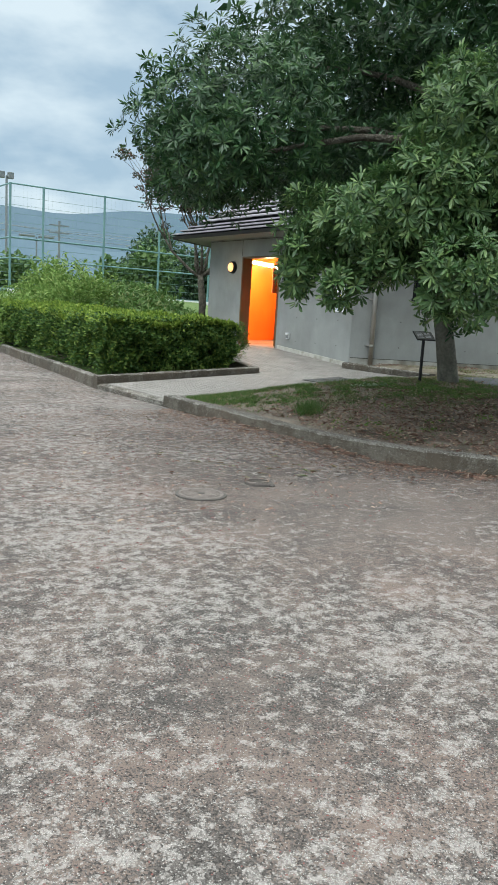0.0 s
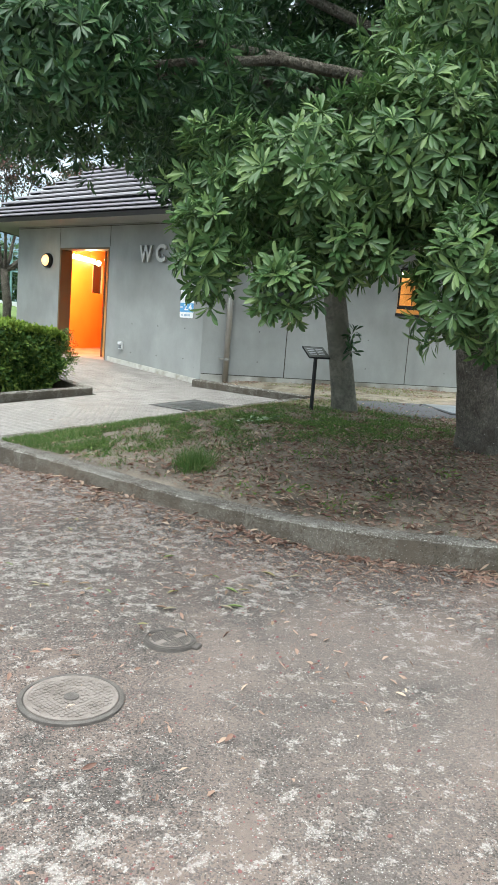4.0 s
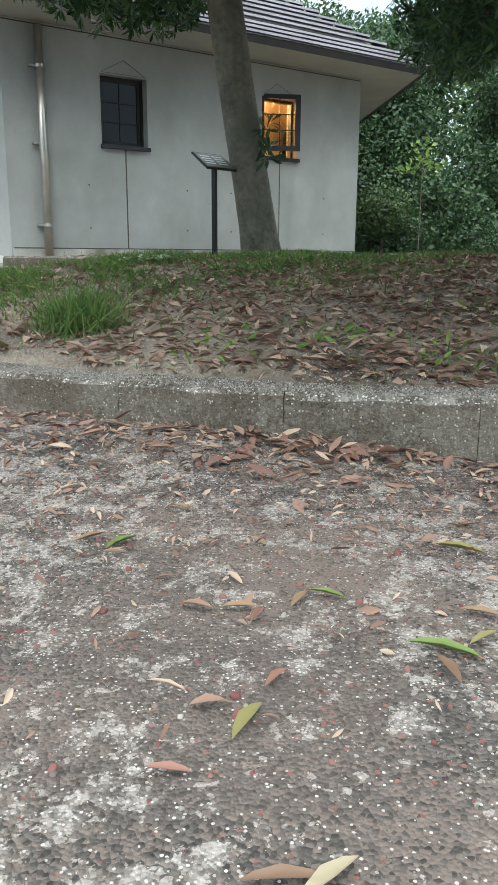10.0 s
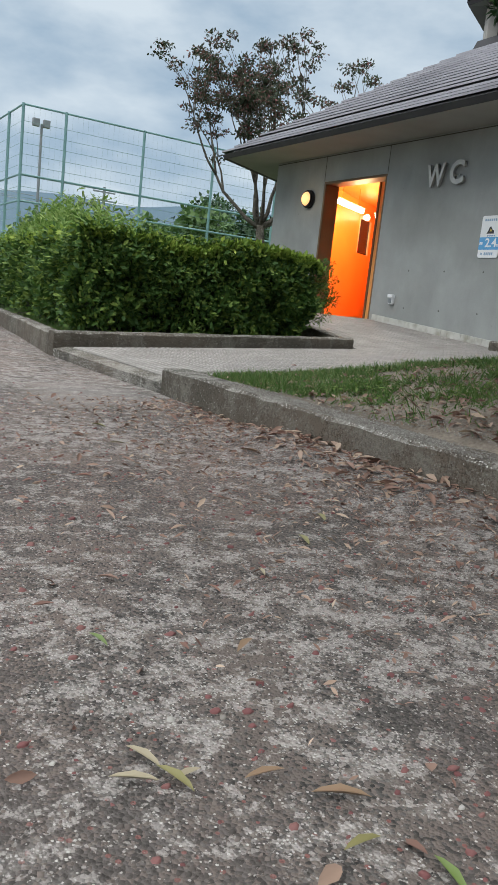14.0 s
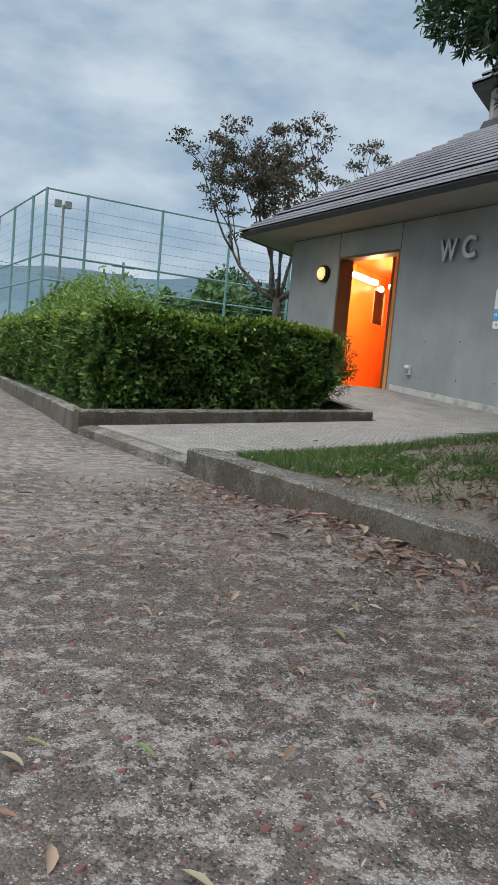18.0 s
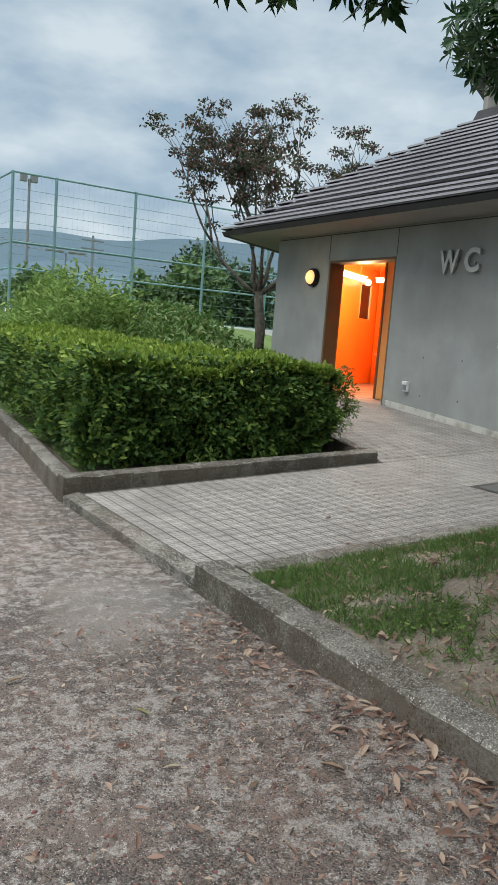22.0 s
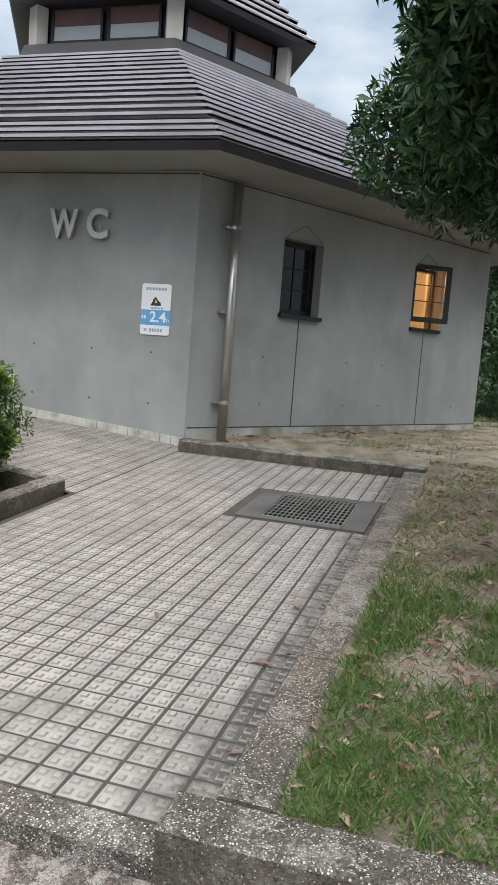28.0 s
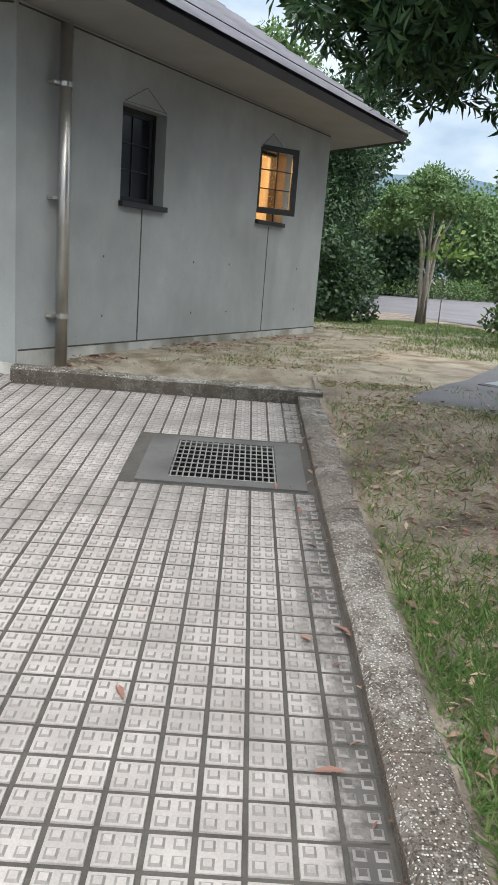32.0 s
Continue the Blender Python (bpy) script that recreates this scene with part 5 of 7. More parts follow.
for i in range(9):
    x = -0.34 + 0.68 * i / 8
    part("cross_bar", box((x - 0.006, -0.32, -0.001), (x + 0.006, 0.31, 0.004), gm), GRATEM, drain)

# cast-iron cover on the gravel
mh = base("valve_cover", "small round cast-iron cover with a lug and raised letters", "manhole cover")
mc = Vector((3.995, 5.372, 0.006))
bm = bmesh.new()
bmesh.ops.create_cone(bm, cap_ends=True, segments=48, radius1=0.13, radius2=0.128, depth=0.03, matrix=Matrix.Translation(mc + Vector((0, 0, -0.008))))
part("frame_ring", bm, IRON, mh)
for r in (0.122, 0.108):
    bm = bmesh.new()
    ro, ri = [], []
    for k in range(48):
        a = 2 * math.pi * k / 48
        ro.append(((r + 0.004) * math.cos(a), (r + 0.004) * math.sin(a)))
        ri.append(((r - 0.004) * math.cos(a), (r - 0.004) * math.sin(a)))
    vo = [[bm.verts.new((mc.x + p[0], mc.y + p[1], mc.z + h)) for p in rr] for rr, h in ((ro, 0.006), (ro, 0.013), (ri, 0.013), (ri, 0.006))]
    for a, b in zip(vo, vo[1:]):
        for k in range(48):
            bm.faces.new((a[k], a[(k + 1) % 48], b[(k + 1) % 48], b[k]))
    part("rim", bm, IRON, mh)
bm = bmesh.new()
bmesh.ops.create_cone(bm, cap_ends=True, segments=40, radius1=0.102, radius2=0.1, depth=0.006, matrix=Matrix.Translation(mc + Vector((0, 0, 0.006))))
part("lid", bm, DUSTIRON, mh, "pale worn lid")
rr = random.Random(4)
bm = bmesh.new()
for i in range(-8, 9):
    for j in range(-8, 9):
        x, y = i * 0.0115 + 0.005 * (j % 2), j * 0.0115
        if x * x + y * y < 0.093 ** 2 and abs(y) > 0.022:
            s = rr.uniform(0.0028, 0.0042)
            add_box(bm, (mc.x + x - s, mc.y + y - s, mc.z + 0.008), (mc.x + x + s, mc.y + y + s, mc.z + rr.uniform(0.011, 0.013)))
tagged(part("stud_field", bm, IRON, mh), kind="stuff")
for i in range(3):
    part("raised_mark", box((mc.x - 0.03 + i * 0.022, mc.y - 0.012, mc.z + 0.006), (mc.x - 0.014 + i * 0.022, mc.y + 0.012, mc.z + 0.013)), IRON, mh)
part("lug", box((-0.028, -0.02, -0.02), (0.028, 0.02, 0.008), Matrix.Translation(mc + Vector((0.05, -0.128, 0))) @ Matrix.Rotation(radians(20), 4, 'Z'), 0.008), IRON, mh)

# larger round cover, half buried in dust
big = base("manhole_cover", "pale dusty round iron manhole cover with a raised rim", "manhole cover")
bc = Vector((3.29, 5.21, 0.004))


def disc_rings(name, parent, material, profile, c, label=""):
    """A lathe about the vertical through c from pairs of radius and height."""
    bm = bmesh.new()
    rings = [[bm.verts.new((c.x + r * math.cos(2 * math.pi * k / 56), c.y + r * math.sin(2 * math.pi * k / 56), c.z + h)) for k in range(56)] for r, h in profile]
    for a, b in zip(rings, rings[1:]):
        for k in range(56):
            bm.faces.new((a[k], a[(k + 1) % 56], b[(k + 1) % 56], b[k]))
    bm.faces.new(rings[-1])
    return part(name, bm, material, parent, label)


disc_rings("rim", big, IRON, [(0.212, -0.02), (0.212, 0.006), (0.207, 0.009), (0.194, 0.009), (0.19, 0.003)], bc)
disc_rings("lid", big, DUSTIRON, [(0.187, 0.0), (0.187, 0.010), (0.184, 0.012), (0.172, 0.012), (0.169, 0.009), (0.09, 0.009), (0.088, 0.012), (0.075, 0.012), (0.073, 0.009)], bc)
bm = bmesh.new()
for i in range(-9, 10):
    for j in range(-9, 10):
        x, y = i * 0.02, j * 0.02
        if 0.04 < math.hypot(x, y) < 0.163:
            q = rr.uniform(0.0055, 0.0075)
            add_box(bm, (bc.x + x - q, bc.y + y - q, bc.z + 0.007), (bc.x + x + q, bc.y + y + q, bc.z + rr.uniform(0.011, 0.014)))
tagged(part("stud_field", bm, DUSTIRON, big), kind="stuff")
disc_rings("boss", big, IRON, [(0.032, 0.008), (0.03, 0.014), (0.012, 0.014)], bc)

# information stand on the lawn
st = base("information_stand", "black steel post with a small tilted information plate", "sign stand")
px, py = 9.40, 8.48
pz = lawn_z(px, py)
bm = bmesh.new()
add_box(bm, (px - 0.018, py - 0.018, pz - 0.05), (px + 0.018, py + 0.018, 1.27), None, 0.004)
part("post", bm, BLACK, st)
pm = Matrix.Translation((px, py, 1.30)) @ Matrix.Rotation(radians(-20), 4, 'Z') @ Matrix.Rotation(radians(35), 4, 'X')
part("plate", box((-0.16, -0.115, -0.008), (0.16, 0.115, 0.008), pm, 0.005), BLACK, st, "tilted dark plate")
part("bracket", box((-0.04, -0.03, -0.05), (0.04, 0.03, -0.008), pm, 0.004), BLACK, st)
part("panel", box((-0.15, -0.10, 0.0085), (0.15, 0.10, 0.0105), pm), GRATEM, st, "dull printed panel")
for i in range(4):
    for j in range(2):
        part("print_bar", box((-0.12 + j * 0.13, 0.05 - i * 0.035, 0.0108), (-0.02 + j * 0.13, 0.065 - i * 0.035, 0.0115), pm), WHITE, st)


# ---- trees ----
def trunk_mesh(pts, radii, seg=28, rings=40, amp=0.012, ridge=9):
    """A trunk with root flare and uneven, furrowed bark."""
    bm = bmesh.new()
    P, R = np.array(pts, float), np.array(radii, float)
    t = np.linspace(0, 1, len(P))
    rows = []
    for i in range(rings):
        f = i / (rings - 1)
        c = np.array([np.interp(f, t, P[:, k]) for k in range(3)])
        r0 = np.interp(f, t, R)
        row = []
        for k in range(seg):
            a = 2 * math.pi * k / seg
            r = r0 + amp * (noise.noise((math.cos(a) * ridge * 0.4, math.sin(a) * ridge * 0.4, c[2] * 2.2)) + 0.6 * noise.noise((math.cos(a) * ridge, math.sin(a) * ridge, c[2] * 7)))
            r += 0.10 * r0 * math.exp(-f * 16) * math.sin(5 * a + 1)
            row.append(bm.verts.new((c[0] + r * math.cos(a), c[1] + r * math.sin(a), c[2])))
        rows.append(row)
    for a, b in zip(rows, rows[1:]):
        for k in range(seg):
            bm.faces.new((a[k], a[(k + 1) % seg], b[(k + 1) % seg], b[k]))
    bm.faces.new(rows[-1])
    return bm


def tree(name, label, trunk_pts, trunk_r, limbs, crown_arrays, bark, leaf, seg=14, wob=0.03):
    t = base(name, label, "tree")
    rng = random.Random(len(label))
    if seg > 12:
        bm = trunk_mesh(trunk_pts, trunk_r, amp=0.014 if bark is BARK2 else 0.006)
    else:
        bm = bmesh.new()
        limb(bm, trunk_pts, trunk_r, seg, wob, rng)
    part("trunk", bm, bark, t, smooth=True)
    for pts, rad in limbs:
        bm = bmesh.new()
        limb(bm, pts, rad, 7, 0.05, rng)
        part("limb", bm, bark, t, smooth=True)
    tris_ob("crown", *crown_arrays, leaf, t)
    return t


def limb_to(start, end, r, rng, sag=0.15):
    s, e = Vector(start), Vector(end)
    pts, rad = [], []
    for i in range(6):
        f = i / 5
        p = s.lerp(e, f) + Vector((rng.uniform(-0.06, 0.06), rng.uniform(-0.06, 0.06), sag * math.sin(math.pi * f)))
        pts.append(p)
        rad.append(r * (1 - 0.75 * f))
    return pts, rad


g = np.random.default_rng(5)
rl = random.Random(9)
big_clumps = [((5.62, 5.95, 2.42), (0.74, 0.80, 0.44)), ((5.08, 5.70, 1.81), (0.17, 0.18, 0.20)), ((4.88, 6.14, 1.99), (0.20, 0.20, 0.27)), ((5.36, 5.42, 2.05), (0.24, 0.24, 0.19)), ((5.75, 5.15, 2.65), (0.6, 0.55, 0.5)), ((5.68, 4.72, 1.93), (0.42, 0.40, 0.38)),
              ((6.5, 5.1, 3.35), (0.95, 0.9, 0.72)), ((6.9, 4.3, 2.6), (0.8, 0.8, 0.6)), ((5.08, 7.58, 3.58), (1.15, 1.1, 0.88)), ((5.15, 8.7, 3.45), (0.62, 0.7, 0.6)), ((4.45, 7.1, 3.12), (0.5, 0.6, 0.4)), ((6.3, 8.25, 4.7), (0.9, 0.85, 0.62)),
              ((8.3, 5.6, 4.9), (2.0, 2.0, 1.3)), ((7.4, 4.6, 3.6), (1.2, 1.1, 0.9)), ((9.2, 4.4, 3.6), (1.4, 1.3, 1.0)), ((7.2, 7.3, 3.4), (0.9, 0.9, 0.55)), ((9.9, 6.6, 2.25), (0.36, 0.34, 0.32)), ((11.2, 7.0, 2.68), (0.58, 0.5, 0.5))]
small_clumps = [((7.66, 10.05, 3.66), (0.42, 0.34, 0.32)), ((8.5, 9.78, 3.3), (0.42, 0.36, 0.42)), ((7.85, 9.75, 3.5), (0.3, 0.26, 0.3)), ((8.0, 9.85, 3.98), (0.62, 0.5, 0.4)), ((8.55, 9.78, 2.95), (0.24, 0.24, 0.2)), ((8.22, 9.92, 3.28), (0.26, 0.24, 0.3)), ((9.62, 10.28, 3.2), (0.34, 0.3, 0.40)),
                ((7.35, 8.9, 3.42), (0.58, 0.46, 0.55)), ((8.2, 9.35, 3.8), (0.85, 0.68, 0.62)), ((9.45, 9.8, 3.35), (0.64, 0.46, 0.6)), ((9.9, 9.6, 4.2), (0.6, 0.5, 0.42)), ((9.2, 9.1, 2.95), (0.8, 0.6, 0.5)), ((10.45, 9.55, 2.98), (0.40, 0.33, 0.34)), ((9.8, 9.9, 2.95), (0.42, 0.3, 0.34)),
                ((9.6, 8.6, 4.6), (1.8, 1.7, 1.1)), ((8.2, 8.4, 4.9), (1.7, 1.5, 1.0)), ((10.4, 7.6, 3.7), (1.1, 1.0, 0.8)), ((9.0, 7.6, 3.3), (0.8, 0.7, 0.5)), ((10.9, 8.9, 4.3), (1.0, 1.0, 0.8))]


def hanging(clump):
    """The outer boughs that hang over the kerb; their leaf colour is brightened as lit."""
    (x, y, z), _ = clump
    return (z < 2.8 and x < 6) or (y < 5.3 and z < 3.5 and x < 7)


t2 = tree("broadleaf_tree", "large broadleaf evergreen with rough brown trunk and drooping low branches", [(8.58, 5.90, 0.3), (8.58, 5.90, 0.5), (8.56, 5.91, 0.75), (8.47, 5.97, 1.5), (8.38, 6.03, 2.2), (8.25, 6.08, 3.2), (8.1, 6.1, 4.6)],
          [0.26, 0.22, 0.20, 0.185, 0.178, 0.16, 0.09], [limb_to((8.33, 6.06, 2.3 + 0.1 * i), (c[0] + 0.2, c[1], c[2] - 0.05), 0.075, rl, 0.35) for i, (c, r) in enumerate(big_clumps)],
          rosettes(g, [q for q in big_clumps if q[0][2] < 4.3 and not hanging(q)], 102, 11, 0.112, plain=True), BARK2, LEAF)
tris_ob("low_crown", *rosettes(g, [q for q in big_clumps if hanging(q) and q[0][0] < 6], 138, 12, 0.108), LEAFLIT, t2, "yellow-green leaves on the low outer branches")
tris_ob("low_crown", *rosettes(g, [q for q in big_clumps if hanging(q) and q[0][0] >= 6], 130, 12, 0.108, plain=True), LEAFLIT, t2, "yellow-green leaves on the outer branches")
bm = bmesh.new()
limb(bm, [(8.44, 5.93, 1.36), (8.478, 5.85, 1.44), (8.498, 5.81, 1.73), (8.536, 5.747, 1.937), (8.638, 5.564, 2.07), (8.76, 5.36, 2.1)], [0.03, 0.022, 0.018, 0.016, 0.013, 0.008], 7)
part("dead_branch", bm, BARK2, t2, "bare curved dead branch", True)
bm = bmesh.new()
limb(bm, [(8.46, 5.92, 1.45), (8.53, 5.76, 1.40), (8.611, 5.612, 1.34)], [0.05, 0.042, 0.036], 9)
part("pruned_stub", bm, BARK2, t2, "stub of a pruned branch", True)
tris_ob("high_crown", *rosettes(g, [q for q in big_clumps if q[0][2] >= 4.3], 36, 9, 0.14, plain=True), LEAF, t2)
# dense tops, mostly out of view, added to darken the crown below
tris_ob("upper_shade_crown", *crown_leaves(g, [((7.4, 6.2, 6.3), (2.7, 2.5, 1.1)), ((8.8, 5.2, 6.0), (2.2, 2.0, 1.1)), ((6.6, 7.2, 5.7), (1.9, 1.9, 0.8)), ((8.9, 8.0, 6.3), (2.7, 2.3, 1.1))], 48, 0.2, 0.42, 0.5), LEAF, t2)
t1 = tree("broadleaf_tree", "slender broadleaf evergreen with smooth grey trunk beside the information stand", [(9.83, 8.25, 0.4), (9.82, 8.255, 0.6), (9.785, 8.28, 0.85), (9.70, 8.34, 1.4), (9.61, 8.395, 1.9), (9.53, 8.45, 2.45), (9.42, 8.58, 3.4), (9.35, 8.7, 4.7)],
          [0.215, 0.175, 0.158, 0.148, 0.143, 0.138, 0.115, 0.07], [limb_to((9.52, 8.46, 2.45 + 0.07 * i), (c[0], c[1], c[2] - 0.05), 0.05, rl, 0.25) for i, (c, r) in enumerate(small_clumps)],
          rosettes(g, [q for q in small_clumps if q[0][2] < 4.25], 98, 11, 0.115, plain=True), BARK, LEAF)
# one more added top, to shade the boughs over the ramp
tris_ob("upper_shade_crown", *crown_leaves(g, [((8.7, 9.0, 5.3), (1.9, 1.3, 0.7))], 55, 0.2, 0.42, 0.5), LEAF, t1)
tris_ob("high_crown", *rosettes(g, [q for q in small_clumps if q[0][2] >= 4.25], 38, 9, 0.14, plain=True), LEAF, t1)
# a few shoots low on the slender trunk
shoot = [((9.66, 8.12, 1.52), (0.07, 0.07, 0.09)), ((9.62, 8.07, 1.36), (0.06, 0.06, 0.06))]
bm = bmesh.new()
limb(bm, [(9.72, 8.28, 1.30), (9.68, 8.18, 1.36), (9.66, 8.12, 1.50)], [0.008, 0.006, 0.004], 5)
limb(bm, [(9.70, 8.22, 1.33), (9.64, 8.12, 1.34), (9.62, 8.07, 1.36)], [0.006, 0.005, 0.003], 5)
part("shoot_twig", bm, BARK, t1)
tris_ob("young_shoot", *rosettes(g, shoot, 55, 7, 0.13), LEAF, t1, "young leafy shoots")

tree("shade_tree", "dark spreading tree with low branches beside the grass", [(17.7, 4.9, 0.2), (17.7, 4.9, 1.2), (17.65, 5.0, 2.6), (17.7, 5.2, 4.4)], [0.2, 0.15, 0.13, 0.06],
          [limb_to((17.66, 5.0, 1.5 + 0.3 * i), e, 0.045, rl) for i, e in enumerate(((16.6, 6.7, 0.98), (17.05, 6.3, 1.5), (17.4, 5.8, 2.9), (17.6, 6.1, 3.9)))],
          crown_leaves(g, [((17.6, 6.1, 3.9), (0.8, 0.7, 0.8)), ((16.95, 6.5, 3.1), (0.62, 0.5, 0.62)), ((17.3, 6.4, 4.35), (0.8, 0.7, 0.7)), ((16.9, 6.3, 2.45), (0.4, 0.4, 0.35)), ((17.4, 5.6, 2.9), (0.9, 0.9, 0.8)), ((18.2, 5.9, 5.0), (1.0, 0.9, 0.8)), ((17.5, 4.4, 3.4), (1.6, 1.4, 1.2)), ((17.05, 6.4, 1.45), (0.75, 0.5, 0.28)), ((16.5, 6.75, 0.98), (0.5, 0.35, 0.2)), ((17.1, 5.8, 1.75), (0.8, 0.5, 0.3)), ((18.6, 4.6, 4.8), (1.5, 1.3, 1.0))], 420, 0.10), BARK2, SHADE)

# crape myrtle behind the restroom's corner
def branching(start, direction, length, radius, depth, r, limbs, tips, spread=0.55, lift=0.12):
    """A limb that bends and forks; its ends collect in tips."""
    pts, rad = [Vector(start)], [radius]
    d = Vector(direction).normalized()
    for i in range(4):
        d = (d + Vector((r.gauss(0, 0.16), r.gauss(0, 0.16), r.gauss(0.02, 0.10)))).normalized()
        pts.append(pts[-1] + d * length / 4)
        rad.append(radius * (1 - 0.13 * (i + 1)))
    limbs.append((pts, rad))
    if depth == 0:
        tips.append(pts[-1])
        return
    for k in range(3):
        a = r.uniform(0, 2 * math.pi)
        side = Vector((math.cos(a), math.sin(a), 0))
        nd = (d + side * spread * r.uniform(0.6, 1.5) + Vector((0, 0, lift * r.uniform(-1, 1.2)))).normalized()
        branching(pts[-1 - (k == 2)], nd, length * r.uniform(0.62, 0.85), radius * 0.52, depth - 1, r, limbs, tips, spread, lift)
    if depth <= 2:
        tips.append(pts[3])


rm = random.Random(77)
MX, MY, MZ = 13.46, 22.05, 2.55                    # the fork
across, deep = Vector((0.862, -0.506, 0)), Vector((0.506, 0.862, 0))
mlimbs, mtips = [], []
for a, d, up, ln, rad in ((-1.15, 0.1, 0.6, 1.7, 0.06), (-0.7, -0.3, 0.95, 1.6, 0.06), (-0.25, 0.3, 1.1, 1.4, 0.065), (0.4, -0.2, 1.0, 1.3, 0.06), (0.75, 0.1, 0.9, 1.75, 0.06), (1.0, 0.2, 0.8, 1.7, 0.06), (1.4, 0.25, 0.65, 1.9, 0.06), (1.2, 0.3, 0.45, 1.4, 0.045)):
    branching((MX, MY, MZ), across * a + deep * d + Vector((0, 0, up)), ln, rad, 3, rm, mlimbs, mtips, 0.5, 0.10)
mcl = [((p.x + rm.gauss(0, 0.06), p.y + rm.gauss(0, 0.06), p.z + 0.04), (rm.uniform(0.14, 0.30), rm.uniform(0.14, 0.30), rm.uniform(0.06, 0.12))) for p in mtips]
tree("crape_myrtle", "crape myrtle with thin open crown and fading pink flowers", [(13.63, 22.1, 0.8), (13.63, 22.1, 1.7), (13.53, 22.07, 2.2), (MX, MY, MZ + 0.1)], [0.16, 0.125, 0.115, 0.10], mlimbs,
     crown_leaves(g, mcl, 250, 0.085, 0.55, 0.75), BARK2, MYRTLE, 9)

# ---- hedge ----
hedge = base("clipped_hedge", "dense clipped green hedge in a kerbed bed", "hedge")
HX1 = 8.92


# filler boxes: the shade deep among the leaves is their near-black colour
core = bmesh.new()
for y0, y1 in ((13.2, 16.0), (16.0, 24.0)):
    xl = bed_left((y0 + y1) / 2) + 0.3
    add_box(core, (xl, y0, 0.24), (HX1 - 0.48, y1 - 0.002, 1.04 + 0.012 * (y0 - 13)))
part("inner_mass", core, HEDGECORE, hedge, "near-black filler block for the shade inside the hedge")
NH = 74000
side = g.choice(4, NH, p=[0.17, 0.20, 0.16, 0.47])
yy = 12.99 + 11 * g.random(NH) ** 1.7
xl = 5.92 + 0.115 * (yy - 12.7) + 0.07
xx = xl + (HX1 - xl) * g.random(NH)
zz = 0.26 + g.random(NH) ** 0.85 * (0.93 + 0.05 * (xx - 6.0))
P = np.stack([xx, yy, zz], 1)
A = np.zeros((NH, 3))
top_h = 1.19 + 0.05 * (xx - 6.0) + 0.025 * np.sin(xx * 2.3 + yy) + 0.02 * np.sin(yy * 3.1) + 0.012 * (yy - 13)
for s, axis in ((0, (0, -1, 0)), (1, (-1, 0, 0)), (2, (1, 0, 0)), (3, (0, 0, 1))):
    k = side == s
    A[k] = axis
    if s == 0:
        P[k, 1] = 12.99
        P[k, 0] = bed_left(13) + 0.07 + (HX1 - bed_left(13) - 0.07) * g.random(k.sum())
    if s == 1:
        P[k, 0] = xl[k]
    if s == 2:
        P[k, 0] = HX1 - 0.12
    if s == 3:
        P[k, 2] = top_h[k]
bulge = 0.065 * np.sin(P[:, 0] * 11 + P[:, 1] * 5) * np.sin(P[:, 2] * 12 + P[:, 1] * 9 + P[:, 0] * 4) + 0.085 * np.sin(P[:, 0] * 4.1 + P[:, 2] * 3) * np.sin(P[:, 1] * 3.3 + P[:, 2] * 4 + 1) + g.normal(size=NH) * 0.035 - 0.06 * (g.random(NH) < 0.3)
sidek = side != 3
taper = np.where(sidek, 0.05 * np.clip((0.6 - P[:, 2]) / 0.3, 0, 1) + 0.09 * np.clip((P[:, 2] - 1.0) / 0.2, 0, 1), 0)
P += A * (np.where(sidek, bulge, 0.5 * bulge - 0.05) - taper)[:, None]
# a straggling end beside the door path
k = (side == 2) & (P[:, 1] < 14.2)
P[k, 0] += 0.12 * g.random(k.sum()) * np.clip((1.3 - P[k, 2]), 0, 1)
# the end beside the path is rounded off and undercut
P[:, 2] -= 0.17 * np.clip((P[:, 0] - HX1 + 0.5) / 0.5, 0, 1.1) ** 2 * (P[:, 2] > 0.8)
P[:, 0] -= 0.27 * np.clip((0.8 - P[:, 2]) / 0.5, 0, 1) * np.clip((P[:, 0] - HX1 + 0.6) / 0.45, 0, 1)
L = g.uniform(0.05, 0.095, NH) * (1 + 0.05 * (P[:, 1] - 13))
D = unit(A * 0.8 + g.normal(size=(NH, 3)) * 0.6 + np.array((0, 0, 0.25)))
N = unit(A + np.array((0, 0, 0.9)) + g.normal(size=(NH, 3)) * 0.45)
# leaves on top and half of those near the edge take a brighter green
on_top = (side == 3) | ((P[:, 2] > top_h - 0.10) & (g.random(NH) < 0.5))
tris_ob("foliage", *small_leaf_arrays(P[~on_top], D[~on_top], N[~on_top], L[~on_top], L[~on_top] * 0.52), HEDGE, hedge, "small dark hedge leaves")
tris_ob("top_foliage", *small_leaf_arrays(P[on_top], D[on_top], N[on_top], L[on_top], L[on_top] * 0.52), HEDGETOP, hedge, "bright yellow-green new leaves on the clipped top")
loose = []
for i in range(14):
    y = 13.02 + 0.75 * rl.random()
    z = rl.uniform(0.55, 1.25)
    tip = (HX1 - 0.05 + rl.uniform(0.0, 0.19) * (1.45 - abs(z - 0.95)), y - rl.uniform(0, 0.12), z)
    bm = bmesh.new()
    limb(bm, [(HX1 - 0.35, y + 0.1, 0.25), (HX1 - 0.2, y + 0.05, 0.25 + 0.55 * (z - 0.25)), tip], [0.011, 0.008, 0.003], 5)
    part("shoot", bm, BARK2, hedge)
    loose.append((tip, (0.10, 0.10, 0.075)))
    loose.append(((HX1 - 0.15, y, z - 0.02), (0.10, 0.10, 0.09)))
